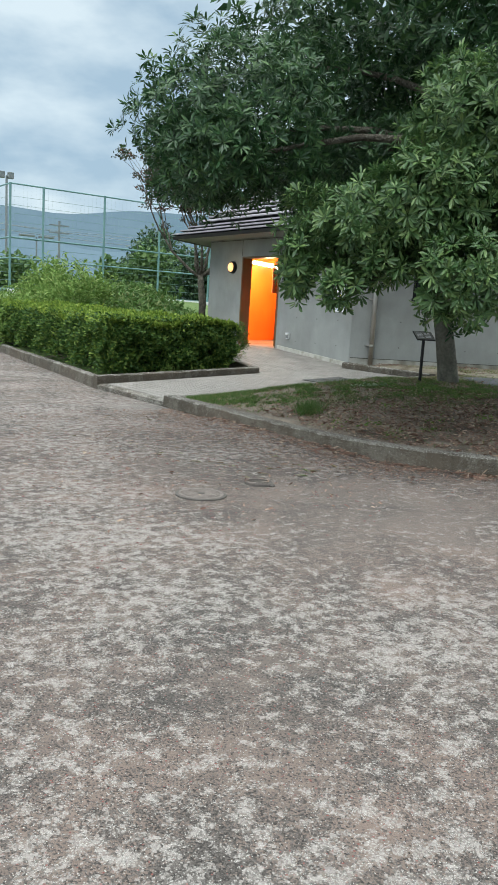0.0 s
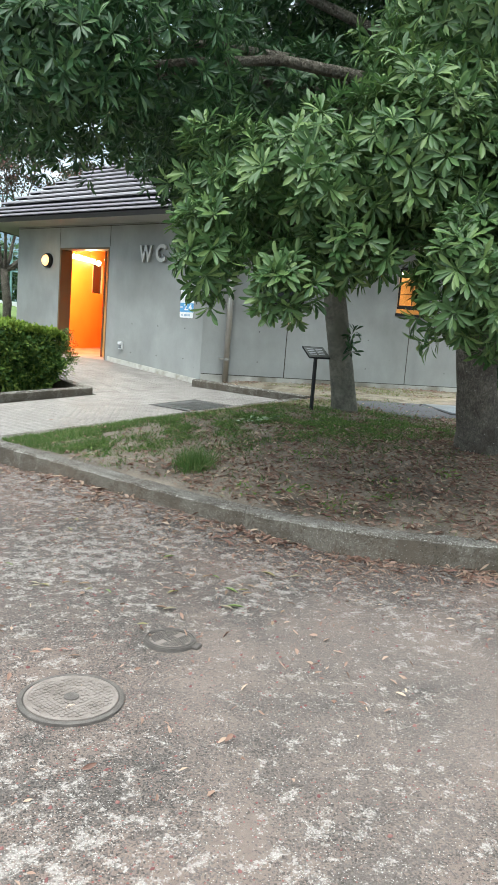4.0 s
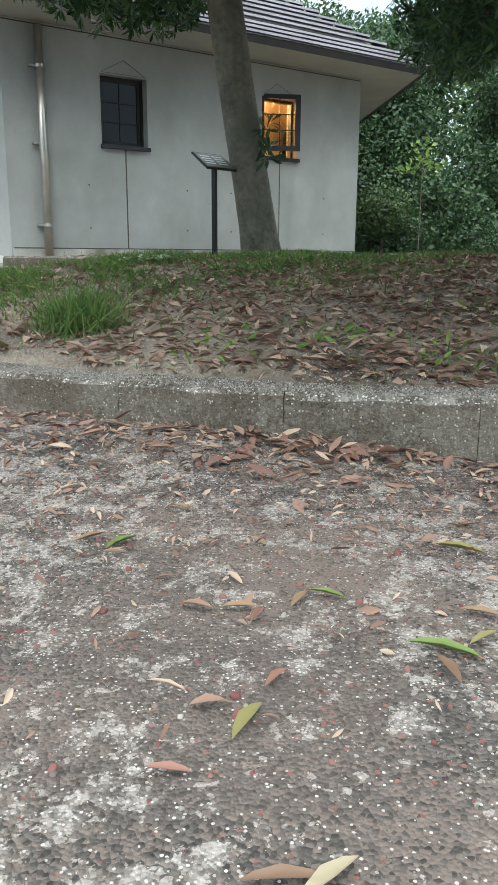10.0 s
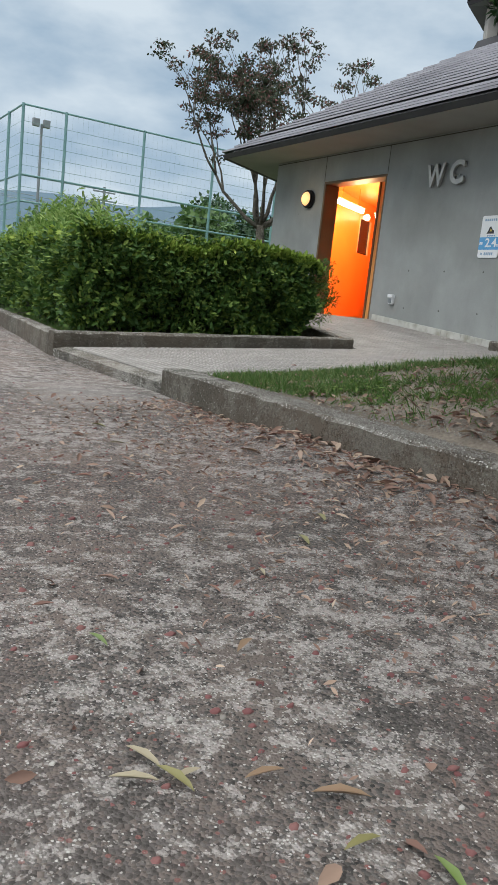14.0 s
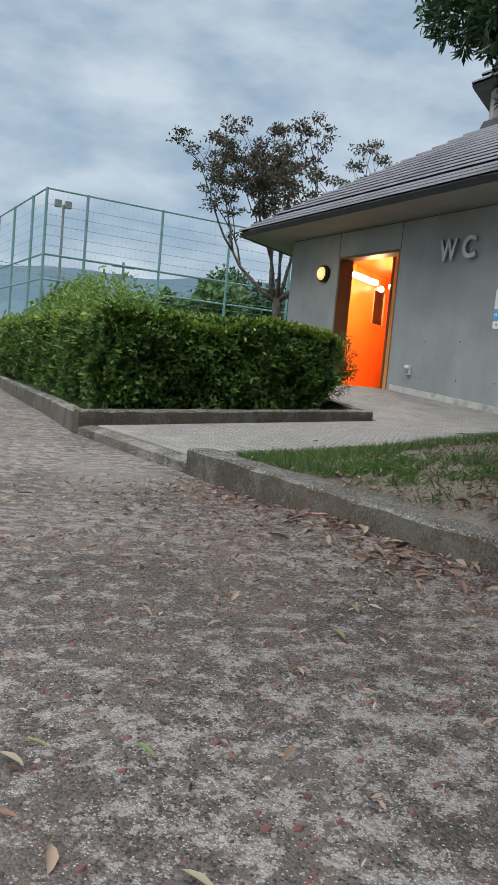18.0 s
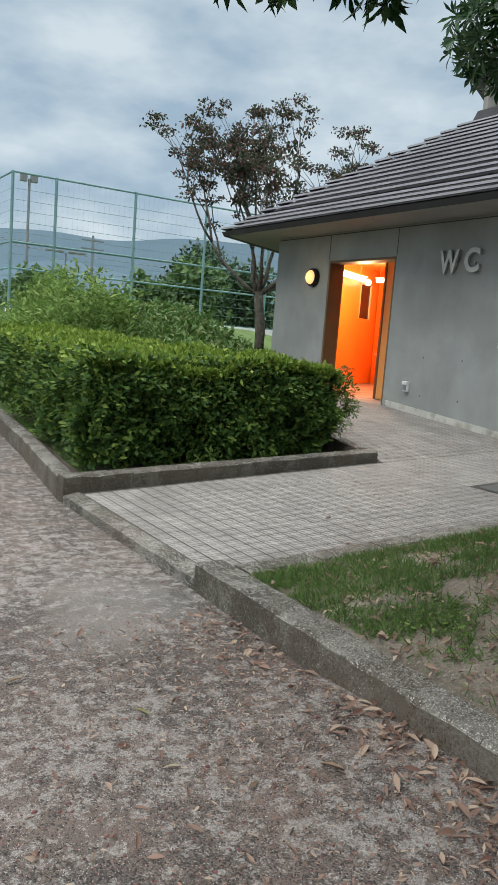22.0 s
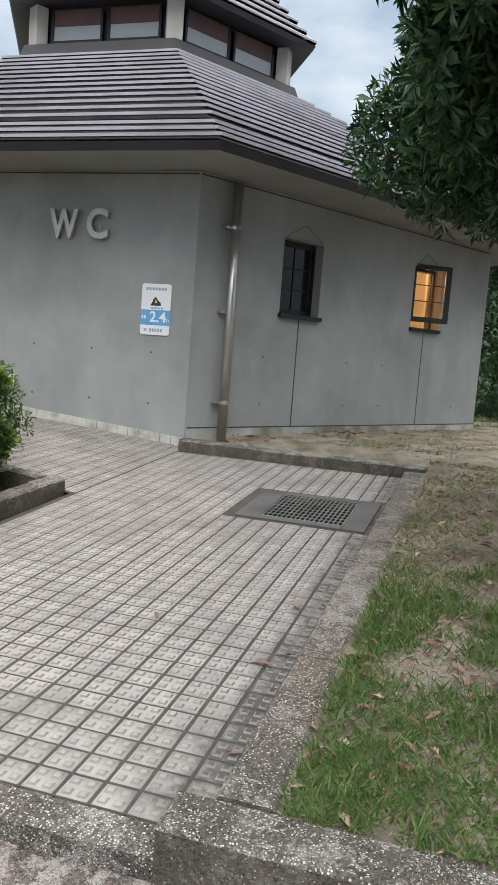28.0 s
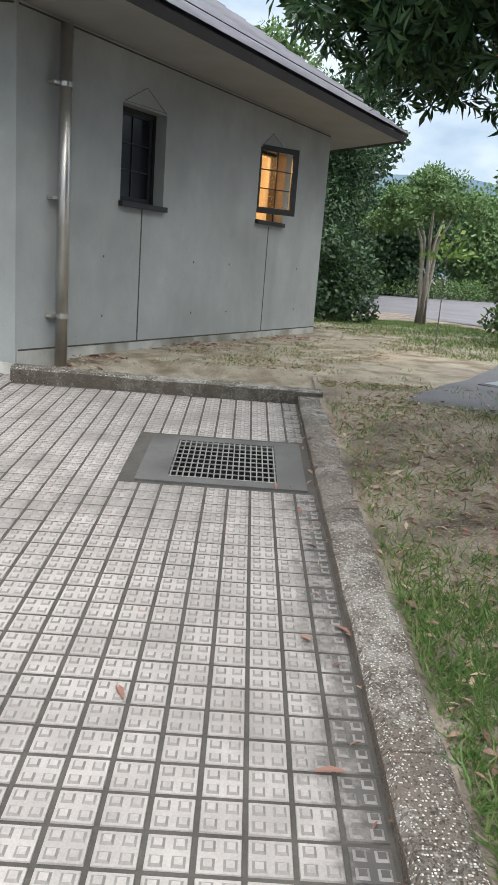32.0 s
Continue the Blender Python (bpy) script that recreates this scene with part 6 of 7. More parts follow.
tris_ob("loose_leaves", *rosettes(g, loose, 150, 7, 0.06), HEDGE, hedge, "larger leaves on loose shoots")
for i in range(26):
    x = 6.3 + 2.4 * rl.random()
    y = 13.12 + 0.5 * rl.random()
    bm = bmesh.new()
    limb(bm, [(x, y, 0.2), (x + rl.uniform(-0.05, 0.05), y, 0.45), (x + rl.uniform(-0.15, 0.15), y + rl.uniform(-0.05, 0.1), 0.85)], [0.014, 0.011, 0.006], 5)
    part("stem", bm, BARK2, hedge)


# ---- distance: fence, weeds, far trees, road, hills ----
fence = base("court_fence", "tall green steel mesh fence round a sports court", "fence")
FZ0, FZ1 = 1.78, 5.66


def fence_side(a, b, n, skip_first=False):
    a, b = Vector(a), Vector(b)
    far, along = (b - a).length, 0.0
    stops = [] if skip_first else [0.0]
    while (along := along + (n[0] if not along else n[1])) < far + 0.01:
        stops.append(along)
    for q in stops:
        p = a.lerp(b, q / far)
        bm = bmesh.new()
        tube_between(bm, (p.x, p.y, FZ0 - 0.2), (p.x, p.y, FZ1), 0.045, seg=8)
        part("post", bm, FENCE, fence)
    for z in (FZ0 + 0.06, FZ0 + 1.2, 3.72, FZ1 - 0.03):
        bm = bmesh.new()
        tube_between(bm, (a.x, a.y, z), (b.x, b.y, z), 0.028, seg=6)
        part("rail", bm, FENCE, fence)
    bm = bmesh.new()
    k = int((FZ1 - FZ0) / 0.3)
    for i in range(k):
        z = FZ0 + 0.1 + i * 0.3
        d = (b - a).normalized()
        q = Vector((-d.y, d.x, 0)) * 0.004
        vs = [bm.verts.new(w) for w in (a + q + Vector((0, 0, z)), b + q + Vector((0, 0, z)), b + q + Vector((0, 0, z + 0.011)), a + q + Vector((0, 0, z + 0.011)))]
        bm.faces.new(vs)
    m = int((b - a).length / 0.16)
    for i in range(m):
        p = a.lerp(b, i / m)
        d = (b - a).normalized() * 0.0012
        vs = [bm.verts.new(w) for w in (p - d + Vector((0, 0, FZ0)), p + d + Vector((0, 0, FZ0)), p + d + Vector((0, 0, FZ1)), p - d + Vector((0, 0, FZ1)))]
        bm.faces.new(vs)
    part("mesh", bm, WIRE, fence, "green wire mesh")


fence_side((9.4, 28.9, 0), (29.3, 28.9, 0), (1.25, 2.47))
fence_side((9.4, 28.9, 0), (9.4, 46, 0), (1.6, 2.5), True)
tagged(part("court_kerb", box((9.3, 28.75, 1.6), (30, 28.88, 1.86)), WHITE, None), "low white concrete court edge under the fence", "kerb", kind="structure")


def weeds(name, label, n, region, h, size, material, seed):
    r = np.random.default_rng(seed)
    x = r.uniform(region[0], region[1], n)
    y = r.uniform(region[2], region[3], n)
    hh = h * r.uniform(0.55, 1.1, n)
    inside = np.array([behind_wall(a, b) < 0.4 for a, b in zip(x, y)])
    x, y = x[~inside], y[~inside]
    n, hh = len(x), hh[~inside]
    k = 16
    f = r.random((n, k)) ** 0.8
    lean = r.normal(size=(n, 1, 2)) * 0.12
    P = np.stack([x[:, None] + lean[..., 0] * f + r.normal(size=(n, k)) * 0.02, y[:, None] + lean[..., 1] * f + r.normal(size=(n, k)) * 0.02,
                  np.array([bank_z(a, b) for a, b in zip(x, y)])[:, None] + hh[:, None] * f], 2).reshape(-1, 3)
    D = r.normal(size=(n * k, 3))
    D[:, 2] = np.abs(D[:, 2]) * 0.5 + 0.2
    N = r.normal(size=(n * k, 3)) + np.array((0, 0, 1.2))
    L = size * r.uniform(0.6, 1.3, n * k)
    ob = tris_ob(name, *small_leaf_arrays(P, D, N, L, L * 0.3), material)
    return tagged(ob, label, "weeds", kind="stuff")


weeds("tall_weeds", "tall bright green weeds and goldenrod on the bank", 1100, (6.7, 10.2, 21.5, 27.0), 1.25, 0.17, WEED, 3)
weeds("bank_grass", "rough green grass on the bank", 900, (8.2, 14.0, 18.0, 28.0), 0.5, 0.2, GRASS, 4)


def far_tree(name, label, at, height, spread, clumps, leaf, size, seed, bottom=0.3, per=26, stems=1, bark=BARK2):
    r = random.Random(seed)
    n = np.random.default_rng(seed)
    cl = []
    for i in range(clumps):
        f = i / max(clumps - 1, 1)
        z = at[2] + height * (bottom + (0.92 - bottom) * f)
        w = spread * (1 - 0.55 * abs(f - 0.35) / 0.65)
        a = r.uniform(0, 6.28)
        rad = w * r.uniform(0.15, 0.6)
        s = spread * r.uniform(0.38, 0.6)
        cl.append(((at[0] + rad * math.cos(a), at[1] + rad * math.sin(a), z), (s, s, s * 0.7)))
    limbs = [limb_to((at[0], at[1], at[2] + height * bottom * 0.8), c, 0.06 * height / 5, r) for c, _ in cl[:6]]
    if stems > 1:
        limbs += [([(at[0] + q * 0.12, at[1] - q * 0.05, at[2] - 0.2), (at[0] + q * 0.2, at[1], at[2] + height * bottom * 0.5), (at[0] + q * 0.5, at[1] + q * 0.1, at[2] + height * 0.5)], [0.09, 0.07, 0.03]) for q in (-1, 1)]
    return tree(name, label, [(at[0], at[1], at[2] - 0.3), (at[0], at[1], at[2] + height * 0.3), (at[0] + 0.1, at[1], at[2] + height * 0.75)], [height * 0.024, height * 0.018, height * 0.006], limbs,
                crown_leaves(n, cl, per, size, 0.6, 0.5), bark, leaf, 8)


rg = random.Random(8)
gcl = []
for i in range(26):
    a, f = rg.uniform(0, 6.28), rg.random() ** 0.6
    gcl.append(((23.1 + 1.3 * f * math.cos(a), 6.6 + 1.3 * f * math.sin(a), 2.6 + 1.25 * (1 - f * f) * rg.uniform(0.55, 1.0)), (rg.uniform(0.28, 0.45), rg.uniform(0.28, 0.45), rg.uniform(0.18, 0.3))))
gl = []
for i in range(5):
    a = 1.26 * i + 0.4
    gl.append(([(23.1 + 0.10 * math.cos(a), 6.6 + 0.10 * math.sin(a), 0.3), (23.1 + 0.10 * math.cos(a + 0.6), 6.6 + 0.10 * math.sin(a + 0.6), 1.2), (23.1 + 0.2 * math.cos(a), 6.6 + 0.2 * math.sin(a), 2.3), (23.1 + 0.6 * math.cos(a), 6.6 + 0.6 * math.sin(a), 3.1)], [0.05, 0.042, 0.035, 0.015]))
tree("garden_tree", "umbrella-shaped light green tree with several pale stems", [(23.1, 6.6, 0.2), (23.12, 6.6, 1.2), (23.15, 6.6, 2.4), (23.1, 6.6, 3.6)], [0.055, 0.045, 0.035, 0.02], gl, crown_leaves(g, gcl, 480, 0.095, 0.45, 0.6), PALEBARK, LIGHTWOODS, 9)
for i, (x, y, h, s, leaf) in enumerate(((21.5, 13.5, 5.6, 2.3, WOODS), (25, 12.0, 6.2, 2.7, WOODS), (29.4, 8.9, 6.2, 2.6, WOODS), (34, 14, 8.5, 3.6, WOODS), (40, 8, 5.5, 3.0, WOODS),
                                        (46, 3, 5.0, 3.4, WOODS), (52, -3, 5.5, 4, LIGHTWOODS), (44, -9, 7.5, 4, WOODS), (36, -12, 7, 3.5, WOODS), (60, 10, 11, 5, WOODS), (27.5, 15.5, 7.4, 2.9, WOODS), (37.5, 10.2, 10.4, 2.6, LIGHTWOODS), (36.5, 7.2, 8.8, 2.4, WOODS))):
    far_tree("woodland_tree", "dark green woodland tree beyond the road" if leaf is WOODS else "light green tree beyond the road", (x, y, 0.2), h, s, 15, leaf, 0.12 if x < 32 else 0.24, 40 + i, 0.16 if i < 4 else 0.25, 210 if x < 32 else 50)
for i, (x, y, h, s, leaf) in enumerate(((15.4, 33, 1.5, 1.1, LIGHTWOODS), (17, 32.5, 2.2, 1.6, LIGHTWOODS), (20, 33, 2.2, 1.7, WOODS), (23, 33.5, 2.4, 1.6, LIGHTWOODS), (13.2, 40, 1.8, 1.4, LIGHTWOODS), (26, 36, 3, 2, WOODS), (21, 41, 3.0, 2.2, WOODS), (32, 42, 4, 2.4, LIGHTWOODS), (23, 43, 3.8, 2.5, WOODS))):
    far_tree("court_tree", "bushy green tree beyond the sports court", (x, y, 1.8), h, s, 12, leaf, 0.26, 70 + i, 0.12, 30)


def bush(name, label, clumps, leaf, per, size, seed, cat="bush", stem=0.05):
    t = base(name, label, cat)
    r = np.random.default_rng(seed)
    tris_ob("foliage", *crown_leaves(r, clumps, per, size, 0.6, 0.5), leaf, t)
    bm = bmesh.new()
    c, s = clumps[0]
    limb(bm, [(c[0], c[1], 0.0), (c[0], c[1], c[2])], [stem, stem * 0.4], 6)
    part("stem", bm, BARK2, t)
    return t


bush("round_shrub", "clipped round green shrub", [((21.0, 10.35, 1.55), (0.66, 0.66, 0.5))], SHADE, 600, 0.08, 5)
bush("low_hedge", "dark clipped low hedge behind the grass", [((21.4 + 0.75 * i, 10.5 - 0.29 * i, 0.88), (0.75, 0.7, 0.74)) for i in range(9)], WOODS, 260, 0.1, 6, "hedge")
bush("corner_bush", "dark green bush at the end of the restroom", [((20.6, 8.75, 0.9), (0.8, 0.65, 0.7)), ((21.0, 8.6, 1.5), (0.6, 0.55, 0.5)), ((20.6, 9.1, 1.8), (0.5, 0.5, 0.5))], WOODS, 300, 0.11, 7)
bush("woodland_bush", "dense dark green bush behind the clipped shrubs", [((28.0, 10.35, 2.4), (1.5, 1.2, 1.7)), ((28.4, 9.6, 1.6), (1.2, 1.0, 1.2))], WOODS, 90, 0.17, 12)
bush("roadside_hedge", "low trimmed green hedge beyond the road", [((44 + 0.4 * i, 11 - 2.0 * i, 0.72), (1.3, 1.3, 0.62)) for i in range(13)], LIGHTWOODS, 150, 0.14, 8, "hedge")
bush("yellow_sapling", "young sapling with bright yellow-green leaves", [((15.1, 8.15, 2.02), (0.16, 0.16, 0.12)), ((15.2, 7.98, 1.86), (0.2, 0.2, 0.1)), ((15.0, 8.3, 1.78), (0.14, 0.16, 0.08))], WEED, 130, 0.09, 9, "sapling", 0.011)

# road beyond the grass
road_m = [(22.0, 4.2), (28.6, 6.55), (33, 9.6), (44, 12), (58, 4), (60, -30), (20, -30), (17, -2)]
tagged(mesh_ob("road", [(x, y, lawn_z(max(x, 12), y) + 0.03 - 0.0) for x, y in road_m], [tuple(range(len(road_m)))[::-1]], ROAD), "pale grey asphalt park road", "road", kind="structure")

# hills and lights far off
def hill(name, dist, rises, seed, steps=110):
    """A far ridge: rises are (compass angle, height in degrees)."""
    r = random.Random(seed)
    V = []
    for i in range(steps + 1):
        az = rises[0][0] + (rises[-1][0] - rises[0][0]) * i / steps
        el = np.interp(az, [q[0] for q in rises], [q[1] for q in rises]) + 0.10 * math.sin(i * 0.9 + seed) + 0.14 * math.sin(i * 0.31) + r.uniform(-0.03, 0.03)
        a, h = radians(az), 1.5 + dist * math.tan(radians(max(el, 0.1)))
        V += [(dist * 0.9 * math.sin(a), dist * 0.9 * math.cos(a), -5), (dist * math.sin(a), dist * math.cos(a), h)]
    F = [(2 * i, 2 * i + 2, 2 * i + 3, 2 * i + 1) for i in range(steps)]
    return tagged(mesh_ob(name, V, F, HILL, smooth=True), "wooded hills with distance haze put into their blue colour", "hill", kind="structure")


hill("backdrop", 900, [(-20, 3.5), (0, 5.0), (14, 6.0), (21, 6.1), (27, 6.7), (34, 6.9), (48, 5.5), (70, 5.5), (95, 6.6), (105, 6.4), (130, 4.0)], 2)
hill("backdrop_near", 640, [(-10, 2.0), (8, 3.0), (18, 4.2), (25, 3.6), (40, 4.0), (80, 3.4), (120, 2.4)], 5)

for x, y, h in ((14.1, 44, 8.15),):
    fl = base("court_floodlight", "grey court floodlight pole with two lamps", "lamp")
    bm = bmesh.new()
    tube_between(bm, (x, y, 1.6), (x, y, h), 0.08, 0.06, 8)
    part("pole", bm, POLE, fl)
    for q in (-0.28, 0.22):
        part("lamp_head", box((x + q - 0.16, y - 0.12, h - 0.15), (x + q + 0.16, y + 0.12, h + 0.2), None, 0.03), POLE, fl)
sl = base("street_lamp", "grey twin-armed street lamp beyond the court", "lamp")
bm = bmesh.new()
tube_between(bm, (18.0, 50, 1.6), (18.0, 50, 5.5), 0.07, 0.05, 8)
part("pole", bm, POLE, sl)
for q in (-1, 1):
    part("lamp_head", box((18.0 + q * 0.65 - 0.5, 49.85, 5.5), (18.0 + q * 0.65 + 0.5, 50.15, 5.62), None, 0.03), POLE, sl)
for x, y, h in ((20.3, 52, 6.9), (33, 60, 7.5), (31.5, 60, 7.4)):
    up = base("utility_pole", "grey concrete utility pole with cross arms", "utility pole")
    bm = bmesh.new()
    tube_between(bm, (x, y, 1.6), (x, y, h), 0.11, 0.08, 8)
    part("pole", bm, POLE, up)
    for z in (h - 0.3, h - 0.8):
        part("cross_arm", box((x - 0.7, y - 0.04, z - 0.04), (x + 0.7, y + 0.04, z + 0.04)), POLE, up)
for i, (z, y) in enumerate(((9.5, 90), (8.9, 90), (12.5, 120))):
    wv = base("overhead_cable", "thin dark overhead cable", "cable", group="overhead cables")
    bm = bmesh.new()
    for k in range(12):
        f0, f1 = k / 12, (k + 1) / 12
        tube_between(bm, (5 + 80 * f0, y, z + 3 * (f0 - 0.5) ** 2 * 2), (5 + 80 * f1, y, z + 3 * (f1 - 0.5) ** 2 * 2), 0.03, seg=4)
    part("cable", bm, POLE, wv)


# ---- litter, grass and pebbles ----
def blades(name, label, P, H, material, seed, wide=0.006, lean=0.5):
    r = np.random.default_rng(seed)
    n = len(P)
    D = r.normal(size=(n, 3)) * lean
    D[:, 2] = 1.0
    D = unit(D)
    S = unit(np.cross(D, r.normal(size=(n, 3))))
    B = np.cross(S, D)
    w = wide * r.uniform(0.6, 1.4, n)[:, None]
    H = H[:, None]
    V = np.stack([P - S * w, P + S * w, P + D * H * 0.55 + S * w * 0.7 + B * H * 0.1, P + D * H * 0.55 - S * w * 0.7 + B * H * 0.1, P + D * H + B * H * 0.4], 1).reshape(-1, 3)
    F = (np.arange(n)[:, None, None] * 5 + np.array([(0, 1, 2), (0, 2, 3), (3, 2, 4)])[None]).reshape(-1, 3)
    return tagged(tris_ob(name, V, F, material), label, "grass", kind="stuff")


def lawn_points(r, n, keep):
    y = r.uniform(3.6, 9.96, n)
    x = np.array([kerb_x(v) for v in y]) + 0.2 + r.uniform(0, 1, n) * 6.0
    k = keep(x, y) > r.random(n)
    x, y = x[k], y[k]
    return np.stack([x, y, [lawn_z(a, b) for a, b in zip(x, y)]], 1)


def green_amount(x, y):
    """Thick grass along the ramp and round the slender trunk, bare under the big tree."""
    n = 0.5 + 0.42 * np.sin(x * 4.1 + 1.5 * np.sin(y * 2.7)) * np.sin(y * 4.7 + 1.3 * np.sin(x * 3.1)) + 0.34 * np.sin(x * 9.3 + y * 4.1 + 1) * np.sin(y * 10.1 - x * 3) + 0.2 * np.sin(x * 23 + 3 * np.sin(y * 9)) * np.sin(y * 21 + 2)
    ramp_side = 0.85 * np.clip((y - 8.0) / 0.9, 0, 1) * np.clip((8.7 - x) / 1.1, 0.12, 1)
    kerb_side = 0.75 * np.exp(-((9.95 - y) / 0.26) ** 2) * np.clip((8.6 - x) / 1.2, 0.1, 1)
    mound = 0.85 * np.exp(-((x - 8.8) ** 2 / 1.3 + (y - 8.0) ** 2 / 1.1)) + 0.5 * np.exp(-((x - 9.0) ** 2 / 0.7 + (y - 6.9) ** 2 / 0.4)) + 0.22 * np.exp(-((x - 7.2) ** 2 / 0.5 + (y - 8.3) ** 2 / 0.5))
    ragged = 0.5 + 0.5 * np.sin(x * 31 + 4 * np.sin(y * 13)) * np.sin(y * 34 + 3 * np.sin(x * 17)) + 0.35 * np.sin(x * 61 + y * 23) * np.sin(y * 57 - x * 31)
    return np.clip((ramp_side + mound) * np.clip(2.3 * n - 0.62, 0.04, 1.5) * np.clip(0.35 + ragged, 0.15, 1.5) + kerb_side * np.clip(0.25 + 0.8 * n + 0.3 * ragged, 0.1, 1), 0, 1) + 0.012


r = np.random.default_rng(11)
Pg = lawn_points(r, 460000, green_amount)
straw = r.random(len(Pg)) < 0.12 + 0.5 * np.clip((Pg[:, 0] - 7.6) / 1.5, 0, 1) * np.clip((Pg[:, 1] - 8.5) / 0.5, 0, 1)
blades("lawn_grass", "thin short green grass on the earth", Pg[~straw], r.uniform(0.02, 0.075, (~straw).sum()), GRASS, 12, 0.0029, 0.85)
blades("lawn_straw", "dry yellowed blades among the grass", Pg[straw], r.uniform(0.015, 0.05, straw.sum()), DRYBLADE, 22, 0.0019, 1.2)
Ph = lawn_points(r, 62000, lambda x, y: np.clip((y - 8.2) / 0.5, 0, 1) * np.clip((x - 7.3) / 0.8, 0.1, 0.8))
blades("dry_lawn_straw", "flattened yellowed grass over brown earth", Ph + np.array((0, 0, 0.006)), r.uniform(0.02, 0.06, len(Ph)), DRYBLADE, 72, 0.002, 2.6)
Pt = np.stack([6.28 + r.normal(size=900) * 0.075, 7.48 + r.normal(size=900) * 0.075, np.zeros(900)], 1)
Pt[:, 2] = [lawn_z(a, b) for a, b, _ in Pt]
blades("grass_tuft", "thick bright green tuft of grass", Pt, r.uniform(0.08, 0.21, 900), GRASS, 13, 0.0028, 0.5)
n = 70000
gy_ = r.uniform(5.5, 11.5, n)
gx_ = r.uniform(12.2, 24.0, n)
patchy = 0.5 * np.sin(gx_ * 1.3) * np.sin(gy_ * 2.2 + gx_) + 0.35 * np.sin(gx_ * 4.1 + gy_ * 2) * np.sin(gy_ * 5.2 - gx_) + 0.25 * np.sin(gx_ * 9 + 3 * np.sin(gy_ * 4)) + 0.25 * np.clip((gx_ - 15.5) / 4, -0.6, 1) + 0.5 * np.clip((8.4 - gy_) / 0.6, 0, 1)
ok = (gy_ < 12.3 - (gx_ - 11.6) * 0.577 + 30 * (gx_ > 17.2)) & (patchy > r.normal(size=n) * 0.2 + 0.06) & ~((gx_ > 10.6) & (gx_ < 14.4) & (gy_ < 8.9))
Pd = np.stack([gx_[ok], gy_[ok], [lawn_z(a, b) + 0.01 for a, b in zip(gx_[ok], gy_[ok])]], 1)
far_green = r.random(len(Pd)) < np.clip((Pd[:, 0] - 15) / 6 + 0.7 * np.clip((8.4 - Pd[:, 1]) / 0.6, 0, 1), 0.15, 0.85)
blades("dry_grass", "sparse yellowed short grass beside the restroom", Pd[~far_green], r.uniform(0.018, 0.05, (~far_green).sum()), DRYBLADE, 14, 0.004, 1.0)
blades("verge_grass", "short green grass towards the road", Pd[far_green], r.uniform(0.02, 0.06, far_green.sum()), GRASS, 15, 0.005, 0.9)


def flat_leaves(name, label, P, size, material, seed, wide=0.36, tilt=0.35):
    r = np.random.default_rng(seed)
    n = len(P)
    a = r.uniform(0, 6.28, n)
    D = np.stack([np.cos(a), np.sin(a), r.normal(size=n) * tilt * 0.6], 1)
    N = r.normal(size=(n, 3)) * tilt + np.array((0, 0, 1.0))
    L = size * r.uniform(0.5, 1.25, n)
    P = P + np.array((0, 0, 0.012))
    V, F = leaf_arrays(P, D, N, L, L * wide * r.uniform(0.7, 1.2, n), 0.3, 0.05, OVAL, r.normal(size=n) * 0.16, n > 6000)
    return tagged(tris_ob(name, V, F, material), label, "fallen leaves", kind="stuff")


Pb = lawn_points(r, 170000, lambda x, y: 0.6 * np.clip(green_amount(x, y) - 0.2, 0, 1) * (y < 8.9))
Pb[:, 2] += r.uniform(0, 0.03, len(Pb))
flat_leaves("lawn_weeds", "low broad-leaved green weeds among the grass", Pb, 0.036, WEED, 73, 0.34, 0.8)
Pv = np.concatenate([np.array((cx, cy, 0)) + r.normal(size=(26, 3)) * np.array((0.07, 0.07, 0)) for cx, cy in ((6.25, 5.95), (6.6, 5.75), (6.9, 5.9), (6.35, 6.35), (7.4, 5.6), (6.1, 6.75), (7.1, 6.9))])
Pv[:, 2] = [lawn_z(a, b) + 0.02 for a, b, _ in Pv]
flat_leaves("litter_weeds", "small green weeds pushing through dead leaves", Pv, 0.05, WEED, 74, 0.3, 0.8)


def litter_amount(x, y):
    return np.clip(1.05 - 0.33 * np.maximum(0, y - 5.9), 0.17, 0.97) * np.clip(1.3 - 0.10 * (x - 6), 0.2, 1)


Pl = lawn_points(r, 39000, litter_amount)
flat_leaves("leaf_litter", "thick red-brown dead leaves under the trees", Pl, 0.066, LITTER, 15)
Pc = lawn_points(r, 15000, lambda x, y: np.clip(0.9 - 0.12 * (x - 6), 0.15, 0.9))
flat_leaves("leaf_crumbs", "crumbled bits of dead leaves and twigs on the earth", Pc, 0.026, LITTER, 25, 0.3, 0.6)
m = 5000
cy = r.uniform(4.6, 10.0, m)
cx_ = np.array([kerb_x(v) for v in cy]) - 0.03 - np.abs(r.normal(size=m)) * 0.55
flat_leaves("gravel_leaf_crumbs", "crumbled bits of dead leaves on the gravel", np.stack([cx_, cy, [gravel_z(a, b) for a, b in zip(cx_, cy)]], 1), 0.026, LITTER, 26, 0.32, 0.5)
